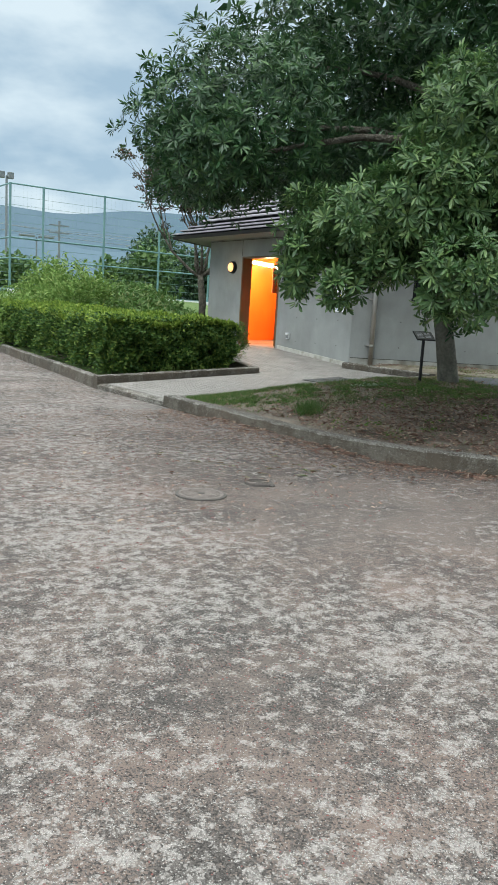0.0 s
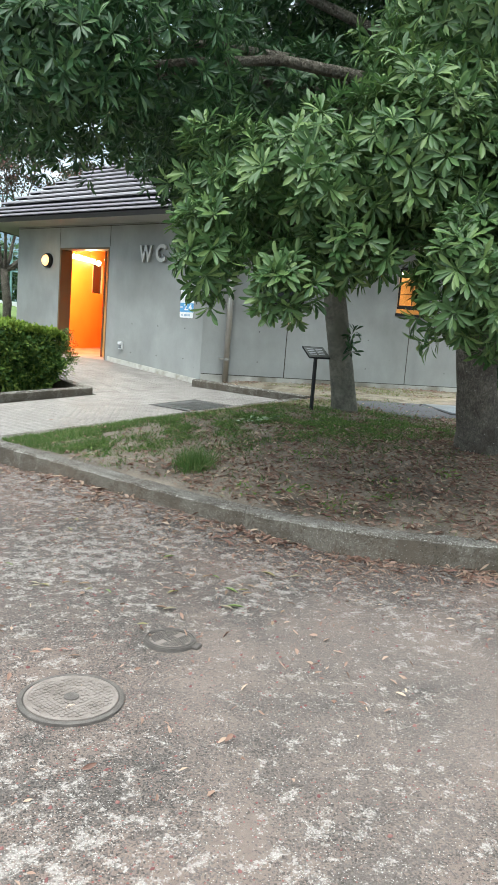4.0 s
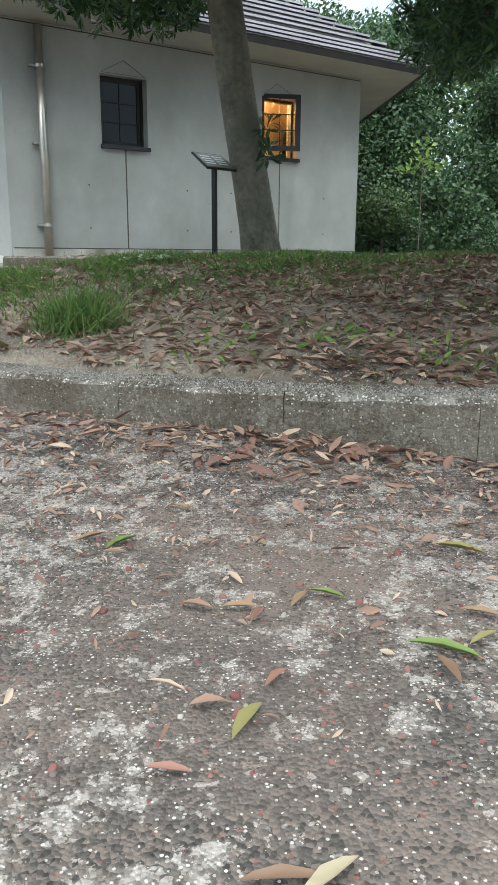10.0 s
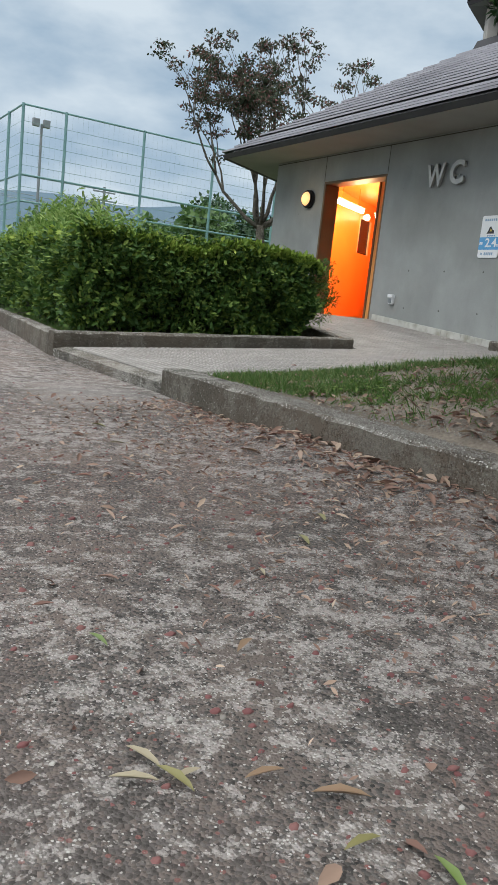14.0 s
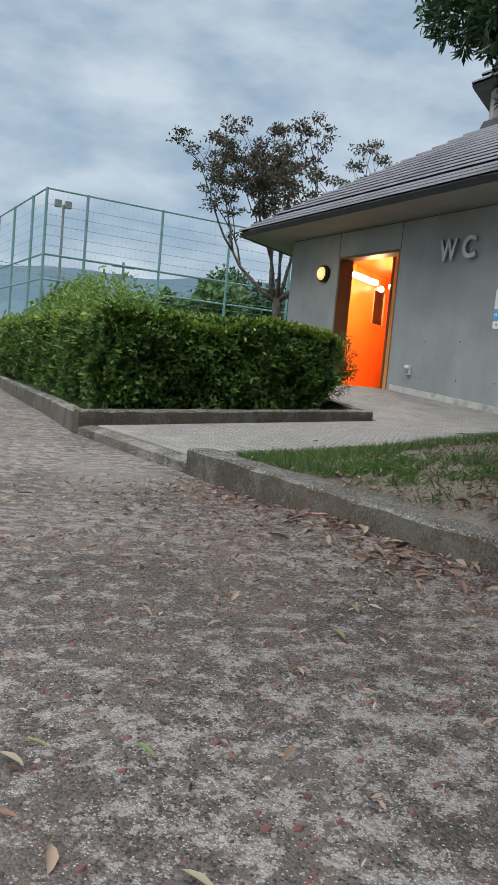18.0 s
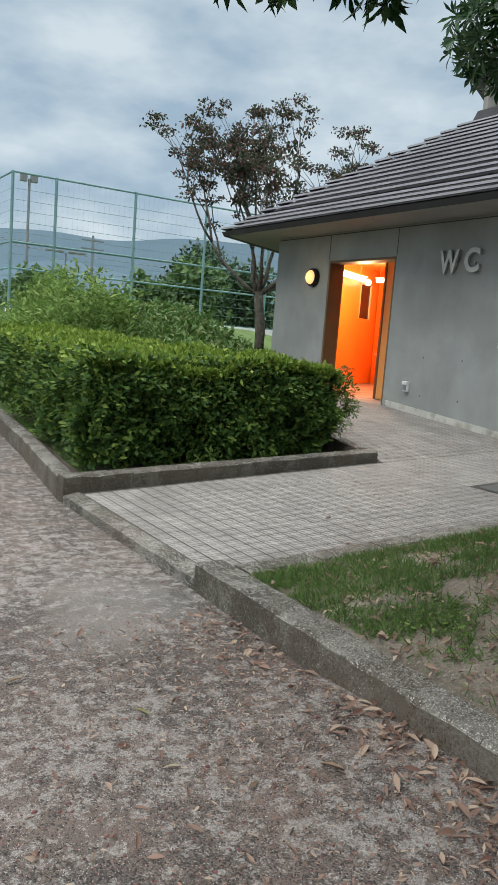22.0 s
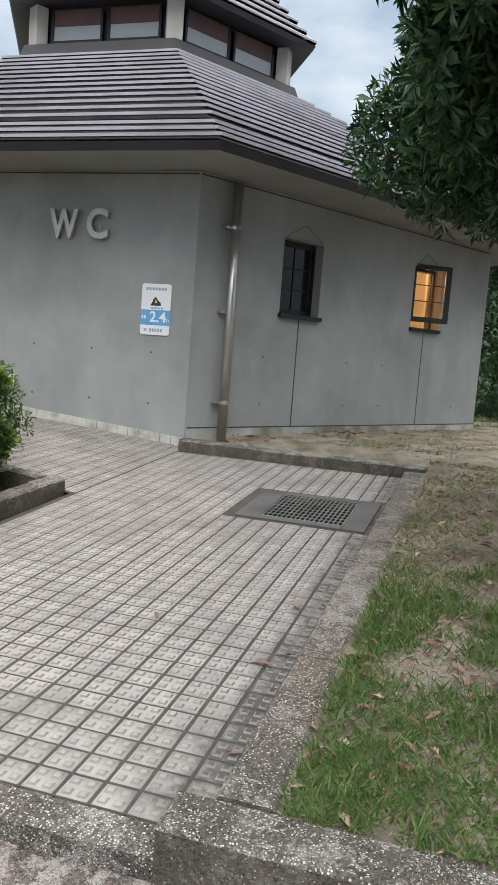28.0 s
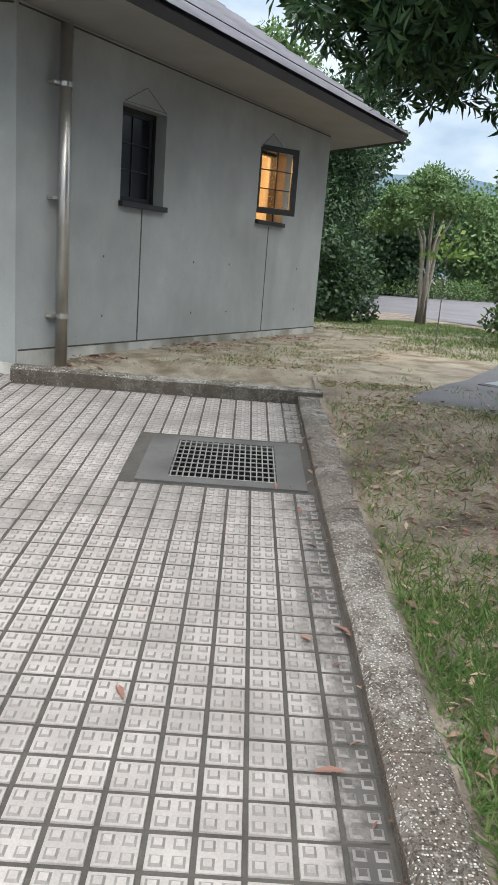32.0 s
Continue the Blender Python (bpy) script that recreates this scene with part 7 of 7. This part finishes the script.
# drifts against the kerb foot and over the gravel
m = 1900
ky = r.uniform(4.6, 9.8, m)
kx = np.array([kerb_x(v) for v in ky]) - 0.02 - np.abs(r.normal(size=m)) * 0.17
Pk = np.stack([kx, ky, [gravel_z(a, b) for a, b in zip(kx, ky)]], 1)[r.random(m) < np.clip(1.1 - 0.2 * (ky - 4.6), 0.14, 1) * np.clip(0.55 + 0.7 * np.sin(ky * 6.1 + 1) * np.sin(ky * 2.3), 0.15, 1)]
flat_leaves("kerb_leaf_drift", "brown leaves drifted against the kerb foot", Pk, 0.072, LITTER, 16, 0.32)
m = 560
Ps = np.stack([5.65 - 3.6 * r.random(m) ** 1.5, r.uniform(4.2, 10.0, m), np.full(m, 0.0)], 1)
Ps[:, 2] = [gravel_z(a, b) for a, b, _ in Ps]
flat_leaves("scattered_leaves", "scattered small dry leaves on the gravel", Ps, 0.048, LITTER, 17, 0.34, 0.5)
Pe = np.stack([r.uniform(5.9, 11.1, 60), 10.12 + np.abs(r.normal(size=60)) * 0.06, np.zeros(60)], 1)
Pe[:, 2] = [ramp_z(a, b) for a, b, _ in Pe]
flat_leaves("ramp_leaf_scraps", "scraps of brown leaves along the ramp kerb", Pe, 0.05, LITTER, 18)


m = 5200
ax, ay = r.uniform(11.7, 19.0, m), r.uniform(7.0, 12.0, m)
ok = (ay < 12.2 - (ax - 11.6) * 0.577) & (np.sin(ax * 2.3 + 1) * np.sin(ay * 2.9) + r.normal(size=m) * 0.4 > 0.1) & ~((ax > 10.6) & (ax < 14.4) & (ay < 8.9))
Pa = np.stack([ax[ok], ay[ok], [lawn_z(max(a, 11.51), b) + 0.012 for a, b in zip(ax[ok], ay[ok])]], 1)
flat_leaves("dirt_leaf_crumbs", "crumbled brown leaf bits on the trodden dirt", Pa, 0.04, LITTER, 27, 0.35, 0.5)
# drifts along the foot of the restroom's side wall
m = 700
wu, wd = r.uniform(0.3, 5.4, m), 0.04 + np.abs(r.normal(size=m)) * 0.28
keep = np.sin(wu * 3.1) + 0.6 * np.sin(wu * 7.7 + 1) + r.normal(size=m) * 0.5 > 0.1
Pw = np.array([MR @ Vector((a, b, 0)) for a, b in zip(wu[keep], wd[keep])])
Pw[:, 2] = [lawn_z(max(a, 11.51), b) + 0.014 - 0.07 * (1 - smooth01((a - 11.43) / 0.5)) - 0.13 * (1 - smooth01((a - 11.4) / 1.0)) * smooth01((b - 9.3) / 0.6) for a, b, _ in Pw]
flat_leaves("wall_foot_litter", "brown dead leaves along the foot of the wall", Pw, 0.07, LITTER, 19)


def fallen_leaf(label, at, yaw, length, material, z=0.006):
    P = np.zeros((1, 3))
    V, F = leaf_arrays(P, np.array([(1.0, 0, 0.04)]), np.array([(0.05, 0.1, 1.0)]), np.array([length]), np.array([length * 0.24]), 0.4, 0.02 + 0.035 * (yaw % 3), OVAL)
    ob = tagged(tris_ob("fallen_leaf", V, F, material), label, "leaf", group="single fallen leaves")
    ob.matrix_world = pose(at[0], at[1], z, 0, 0, yaw)
    return ob


rf = random.Random(31)
KINDS = {'g': (GREENLEAF, "long green fallen leaf on gravel"), 'o': (OLIVELEAF, "olive yellowing fallen leaf on gravel"), 't': (YELLOWLEAF, "curled tan fallen leaf on gravel"),
         'p': (PALELEAF, "pale dry fallen leaf on gravel"), 'r': (REDLEAF, "red-brown fallen leaf on gravel"), 'b': (BROWNLEAF, "dark brown curled fallen leaf on gravel")}
# x, y of the stalk, heading, length and kind
for x, y, yaw, length, kind in ((4.76, 5.72, -85, 0.115, 'g'), (4.79, 5.63, -30, 0.07, 'o'), (4.74, 5.67, -144, 0.085, 'b'), (4.76, 5.58, -29, 0.075, 't'), (4.53, 5.54, -78, 0.09, 'p'), (4.55, 5.51, -47, 0.11, 'g'), (4.43, 5.85, 2, 0.095, 'o'),
                                (4.55, 5.86, -7, 0.065, 'r'), (4.24, 5.75, -63, 0.085, 'b'), (4.24, 5.69, -24, 0.085, 'p'), (4.87, 6.35, -7, 0.1, 'g'), (4.87, 6.43, -24, 0.08, 't'), (4.87, 5.92, -88, 0.07, 'g'), (4.79, 5.92, -3, 0.07, 't'),
                                (5.07, 5.60, -146, 0.08, 't'), (5.19, 5.77, -92, 0.11, 'o'), (5.25, 5.60, -25, 0.11, 'p')):
    fallen_leaf(KINDS[kind][1], (x, y), yaw, length, KINDS[kind][0], gravel_z(x, y) + 0.012)
for x, y, yaw, length, kind in ((3.94, 6.47, -68, 0.07, 'p'), (3.89, 6.41, -30, 0.07, 'p'), (3.96, 6.41, -71, 0.075, 'o'), (4.06, 6.34, -3, 0.065, 't'), (4.13, 6.28, -25, 0.085, 't'), (4.10, 6.17, 5, 0.065, 'o'), (4.20, 6.12, -97, 0.07, 'g'),
                                (3.77, 6.89, -66, 0.075, 'p'), (3.82, 6.92, -49, 0.06, 'o'), (4.01, 6.83, -73, 0.06, 'g'), (4.24, 6.67, 37, 0.075, 't'), (4.79, 7.27, -104, 0.09, 'o'), (4.99, 7.45, -111, 0.09, 'o'), (4.80, 9.05, -62, 0.095, 'o'),
                                (4.39, 9.47, 14, 0.1, 't'), (5.24, 8.38, -54, 0.1, 't'), (4.93, 8.37, 29, 0.08, 'b')):
    fallen_leaf(KINDS[kind][1], (x, y), yaw, length, KINDS[kind][0], gravel_z(x, y) + 0.012)
for i in range(34):
    kind = rf.choice('ttrrbbop')
    x, y = rf.uniform(3.3, 5.5), rf.uniform(4.6, 9.4)
    fallen_leaf(KINDS[kind][1], (x, y), rf.uniform(0, 360), rf.uniform(0.035, 0.075), KINDS[kind][0], gravel_z(x, y) + 0.01)
for x, y in ((7.21, 10.93), (6.95, 10.26), (7.75, 10.22), (8.95, 10.28), (9.3, 10.4)):
    fallen_leaf("dry brown leaf on the tiles", (x, y), rf.uniform(0, 360), 0.1, REDLEAF, ramp_z(x, y) + 0.012)

# chips and stones pressed into the gravel
def stones(name, label, x, y, zf, size, material, seed, sides=4):
    """Uneven stones: flat chips of four sides, or rounder ones with more."""
    r = np.random.default_rng(seed)
    m = len(x)
    s = size[0] + (size[1] - size[0]) * r.random(m) ** 2.2
    ang = r.uniform(0, 6.28, m)
    C = np.stack([x, y, [zf(a, b) for a, b in zip(x, y)]], 1)
    lean = r.normal(size=(m, 2)) * 0.3
    levels = ((-0.002, 1.0), (0.5, 0.6)) if sides == 4 else ((-0.002, 0.95), (0.25, 0.95), (0.5, 0.55))
    rows = []
    for z, w in levels:
        for k in range(sides):
            q = ang + k * 2 * math.pi / sides + r.normal(size=m) * 0.9 / sides
            rad = s * w * r.uniform(0.7, 1.2, m)
            dx, dy = np.cos(q) * rad, np.sin(q) * rad * 0.78
            rows.append(C + np.stack([dx, dy, (z if z < 0 else z * s) + (0 if z < 0 else 1) * (lean[:, 0] * dx + lean[:, 1] * dy)], 1))
    V = np.stack(rows, 1).reshape(-1, 3)
    ring = [(k + sides * j, (k + 1) % sides + sides * j, (k + 1) % sides + sides * (j + 1), k + sides * (j + 1)) for j in range(len(levels) - 1) for k in range(sides)]
    top = sides * (len(levels) - 1)
    ring += [(top, top + 1, top + 2, top + 3)] if sides == 4 else [(top, top + 1, top + 2, top + 3), (top, top + 3, top + 4, top + 5)]
    F = (np.arange(m)[:, None, None] * sides * len(levels) + np.array(ring)[None]).reshape(-1, 4)
    return tagged(tris_ob(name, V, F, material), label, "stones", kind="stuff")


def gravel_points(seed, m, reach):
    r = np.random.default_rng(seed)
    y = r.uniform(3.8, 11.5, m)
    x = r.uniform(0.5, 5.72, m)
    keep = (x < np.array([kerb_x(v) for v in y]) - 0.01) & (np.hypot(x - 4.0, y - 6.8) < 0.6 + reach * r.random(m) ** 1.4) & (np.hypot(x - 3.29, y - 5.21) > 0.24) & (np.hypot(x - 3.995, y - 5.372) > 0.15)
    return x[keep], y[keep]


stones("asphalt_chips", "dark grey asphalt chips worn loose in the ground", *gravel_points(51, 42000, 4.0), gravel_z, (0.0022, 0.0075), PEBBLE, 52)
gxx, gyy = gravel_points(53, 45000, 5.0)
drift = np.sin(gxx * 5.1 + 2 * np.sin(gyy * 3.3)) * np.sin(gyy * 4.3 + 2 * np.sin(gxx * 2.9)) + 0.5 * np.sin(gxx * 13 + gyy * 7) * np.sin(gyy * 15 - gxx * 4)
k = drift + np.random.default_rng(54).normal(size=len(gxx)) * 0.5 > 0.38
stones("white_grit", "small white grit in drifts on the ground", gxx[k], gyy[k], gravel_z, (0.0016, 0.0042), WHITEGRIT, 55)
stones("white_pebbles", "single white pebbles on the ground", *gravel_points(65, 900, 3.6), gravel_z, (0.004, 0.0085), WHITEGRIT, 66, 6)
stones("red_stones", "small brick-red stones in the gravel", *gravel_points(56, 4200, 4.2), gravel_z, (0.004, 0.0115), REDSTONE, 57, 6)
r = np.random.default_rng(58)
ly = r.uniform(4.2, 9.6, 11000)
lx_ = np.array([kerb_x(v) for v in ly]) + 0.015 + np.abs(r.normal(size=11000)) * 0.2
stones("kerb_grit", "white grit strewn over the kerb and lawn edge", lx_, ly, lambda a, b: 0.186 if a < kerb_x(b) + 0.19 else lawn_z(a, b) + 0.002, (0.0022, 0.0055), WHITEGRIT, 59)
# weeds and moss in the hedge bed
bw = base("bed_weed", "low leafy green weed at the foot of the hedge", "weed")
tris_ob("leaves", *rosettes(np.random.default_rng(61), [((7.3, 12.96, 0.31), (0.07, 0.05, 0.07)), ((7.16, 12.95, 0.29), (0.06, 0.04, 0.04)), ((7.02, 12.95, 0.28), (0.06, 0.04, 0.03))], 170, 6, 0.085), WEED, bw)
for x, h in ((7.3, 0.33), (7.16, 0.3), (7.02, 0.29)):
    bm = bmesh.new()
    limb(bm, [(x, 12.97, 0.15), (x + 0.01, 12.96, h)], [0.006, 0.003], 5)
    part("stem", bm, WEED, bw)
r = np.random.default_rng(62)
mo = np.stack([8.85 + r.normal(size=1500) * 0.13, 12.97 + np.abs(r.normal(size=1500)) * 0.07, np.zeros(1500)], 1)
mo[:, 2] = [bank_z(a, b) for a, b, _ in mo]
blades("moss_patch", "bright green moss and seedlings in the bed", mo, r.uniform(0.01, 0.035, 1500), WEED, 63, 0.003, 0.9)
mo = np.stack([5.98 + np.abs(r.normal(size=2600)) * 0.10, r.uniform(13.1, 17.5, 2600), np.zeros(2600)], 1)
mo[:, 0] += 0.115 * (mo[:, 1] - 12.7)
mo[:, 2] = [bank_z(a, b) for a, b, _ in mo]
blades("bed_edge_grass", "short green grass along the bed's kerb", mo, r.uniform(0.02, 0.08, 2600), GRASS, 64, 0.003, 0.8)
# a small pale plant in the grass
pp = np.stack([7.96 + r.normal(size=46) * 0.14, 8.15 + r.normal(size=46) * 0.07, np.zeros(46)], 1)
pp[:, 2] = [lawn_z(a, b) + 0.03 for a, b, _ in pp]
flat_leaves("pale_ground_plant", "low plant with pale variegated leaves in the grass", pp, 0.06, leafy("variegated_leaf", (0.16, 0.30, 0.12), (0.35, 0.45, 0.28), (0.60, 0.65, 0.50), 0.6, 0.1), 60, 0.6)


# ---- paving tiles, last ----
def tile_mesh(sx, sy):
    """One tile with a worn edge and four low studs."""
    V, F = [], []

    def frustum(x0, x1, y0, y1, z0, z1, c):
        o = len(V)
        V.extend(((x0, y0, z0), (x1, y0, z0), (x1, y1, z0), (x0, y1, z0), (x0 + c, y0 + c, z1), (x1 - c, y0 + c, z1), (x1 - c, y1 - c, z1), (x0 + c, y1 - c, z1)))
        F.extend(((o, o + 1, o + 5, o + 4), (o + 1, o + 2, o + 6, o + 5), (o + 2, o + 3, o + 7, o + 6), (o + 3, o, o + 4, o + 7), (o + 4, o + 5, o + 6, o + 7)))

    frustum(-sx / 2, sx / 2, -sy / 2, sy / 2, -0.012, 0.0, 0.004)
    for a in (-1, 1):
        for b in (-1, 1):
            cx, cy = a * sx * 0.24, b * sy * 0.24
            frustum(cx - sx * 0.155, cx + sx * 0.155, cy - sy * 0.15, cy + sy * 0.15, 0.0, 0.0050, 0.0065)
    return V, F


TV, TF = tile_mesh(PITCH - 0.0095, PITCH - 0.0095)
tile_me = bpy.data.meshes.new("tile")
tile_me.from_pydata(TV, [], TF)
tile_me.materials.append(TILE)
tile_me.materials.append(STUDSIDE)
# only the studs' sloping sides take the darker, shaded colour
stud_side_faces = [k > 4 and k % 5 != 4 for k in range(len(TF))]
tile_me.polygons.foreach_set("material_index", [int(k) for k in stud_side_faces])
tile_me.update()
spots = []
x = 5.84 + PITCH / 2
while x < 11.55:
    y = 10.173 + PITCH / 2
    while y < 12.58:
        if not (9.67 - 0.45 - PITCH / 2 < x < 9.67 + 0.45 + PITCH / 2 and 10.71 - 0.49 - PITCH / 2 < y < 10.71 + 0.49 + PITCH / 2) and x < 11.27:
            spots.append((x, y))
        y += PITCH
    x += PITCH
door_spots = []
y = max(s[1] for s in spots) + PITCH + 0.014
while y < 18.2:
    x = 9.245 + PITCH / 2
    while x < 11.56:
        door_spots.append((x, y))
        x += PITCH
    y += PITCH
near = [s for s in spots if 6.3 < s[0] < 8.6 and s[1] < 12.3][:300]
done = set(near)


def tile_pose(x, y):
    sx_ = (ramp_z(x + 0.05, y) - ramp_z(x - 0.05, y)) / 0.1
    sy_ = (ramp_z(x, y + 0.05) - ramp_z(x, y - 0.05)) / 0.1
    zz = Vector((-sx_, -sy_, 1)).normalized()
    xx = Vector((1, 0, sx_)).normalized()
    yy = zz.cross(xx)
    return Matrix(((xx.x, yy.x, zz.x, x), (xx.y, yy.y, zz.y, y), (xx.z, yy.z, zz.z, ramp_z(x, y)), (0, 0, 0, 1)))


rt = random.Random(3)
for x, y in near:
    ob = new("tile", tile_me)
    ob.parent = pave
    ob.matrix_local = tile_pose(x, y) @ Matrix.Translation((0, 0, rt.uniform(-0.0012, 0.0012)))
rest = [s for s in spots if s not in done] + door_spots
VV = np.array(TV)
FF = np.array(TF)
allV, allF = [], []
for i, (x, y) in enumerate(rest):
    mtx = np.array(tile_pose(x, y))
    allV.append(VV @ mtx[:3, :3].T + mtx[:3, 3] + np.array((0, 0, rt.uniform(-0.0012, 0.0012))))
    allF.append(FF + i * len(VV))
field = tagged(tris_ob("tile_field", np.concatenate(allV), np.concatenate(allF), TILE, pave), "pale paving tiles with studs", kind="stuff")
field.data.materials.append(STUDSIDE)
field.data.polygons.foreach_set("material_index", np.tile(np.array(stud_side_faces, dtype=np.int32), len(rest)))

# skirting tiles along the front wall, stepping up with the ramp
y = 12.6
while y < 15.2:
    z = ramp_z(11.58, y + 0.06)
    V = [(11.585, y + 0.003, z - 0.02), (11.585, y + 0.127, z - 0.02 + 0.01), (11.585, y + 0.127, z + 0.10), (11.585, y + 0.003, z + 0.09),
         (11.602, y + 0.003, z - 0.02), (11.602, y + 0.127, z - 0.02), (11.602, y + 0.127, z + 0.102), (11.602, y + 0.003, z + 0.092)]
    mesh_ob("skirting_tile", V, [(0, 3, 2, 1), (3, 7, 6, 2), (0, 4, 7, 3), (1, 2, 6, 5)], SKIRT, pave)
    y += 0.13
y = 16.96
while y < 18.45:
    V = [(11.585, y + 0.003, 0.64), (11.585, y + 0.127, 0.64), (11.585, y + 0.127, 0.77), (11.585, y + 0.003, 0.77), (11.602, y + 0.003, 0.64), (11.602, y + 0.127, 0.64), (11.602, y + 0.127, 0.772), (11.602, y + 0.003, 0.772)]
    mesh_ob("skirting_tile", V, [(0, 3, 2, 1), (3, 7, 6, 2), (0, 4, 7, 3), (1, 2, 6, 5)], SKIRT, pave)
    y += 0.13
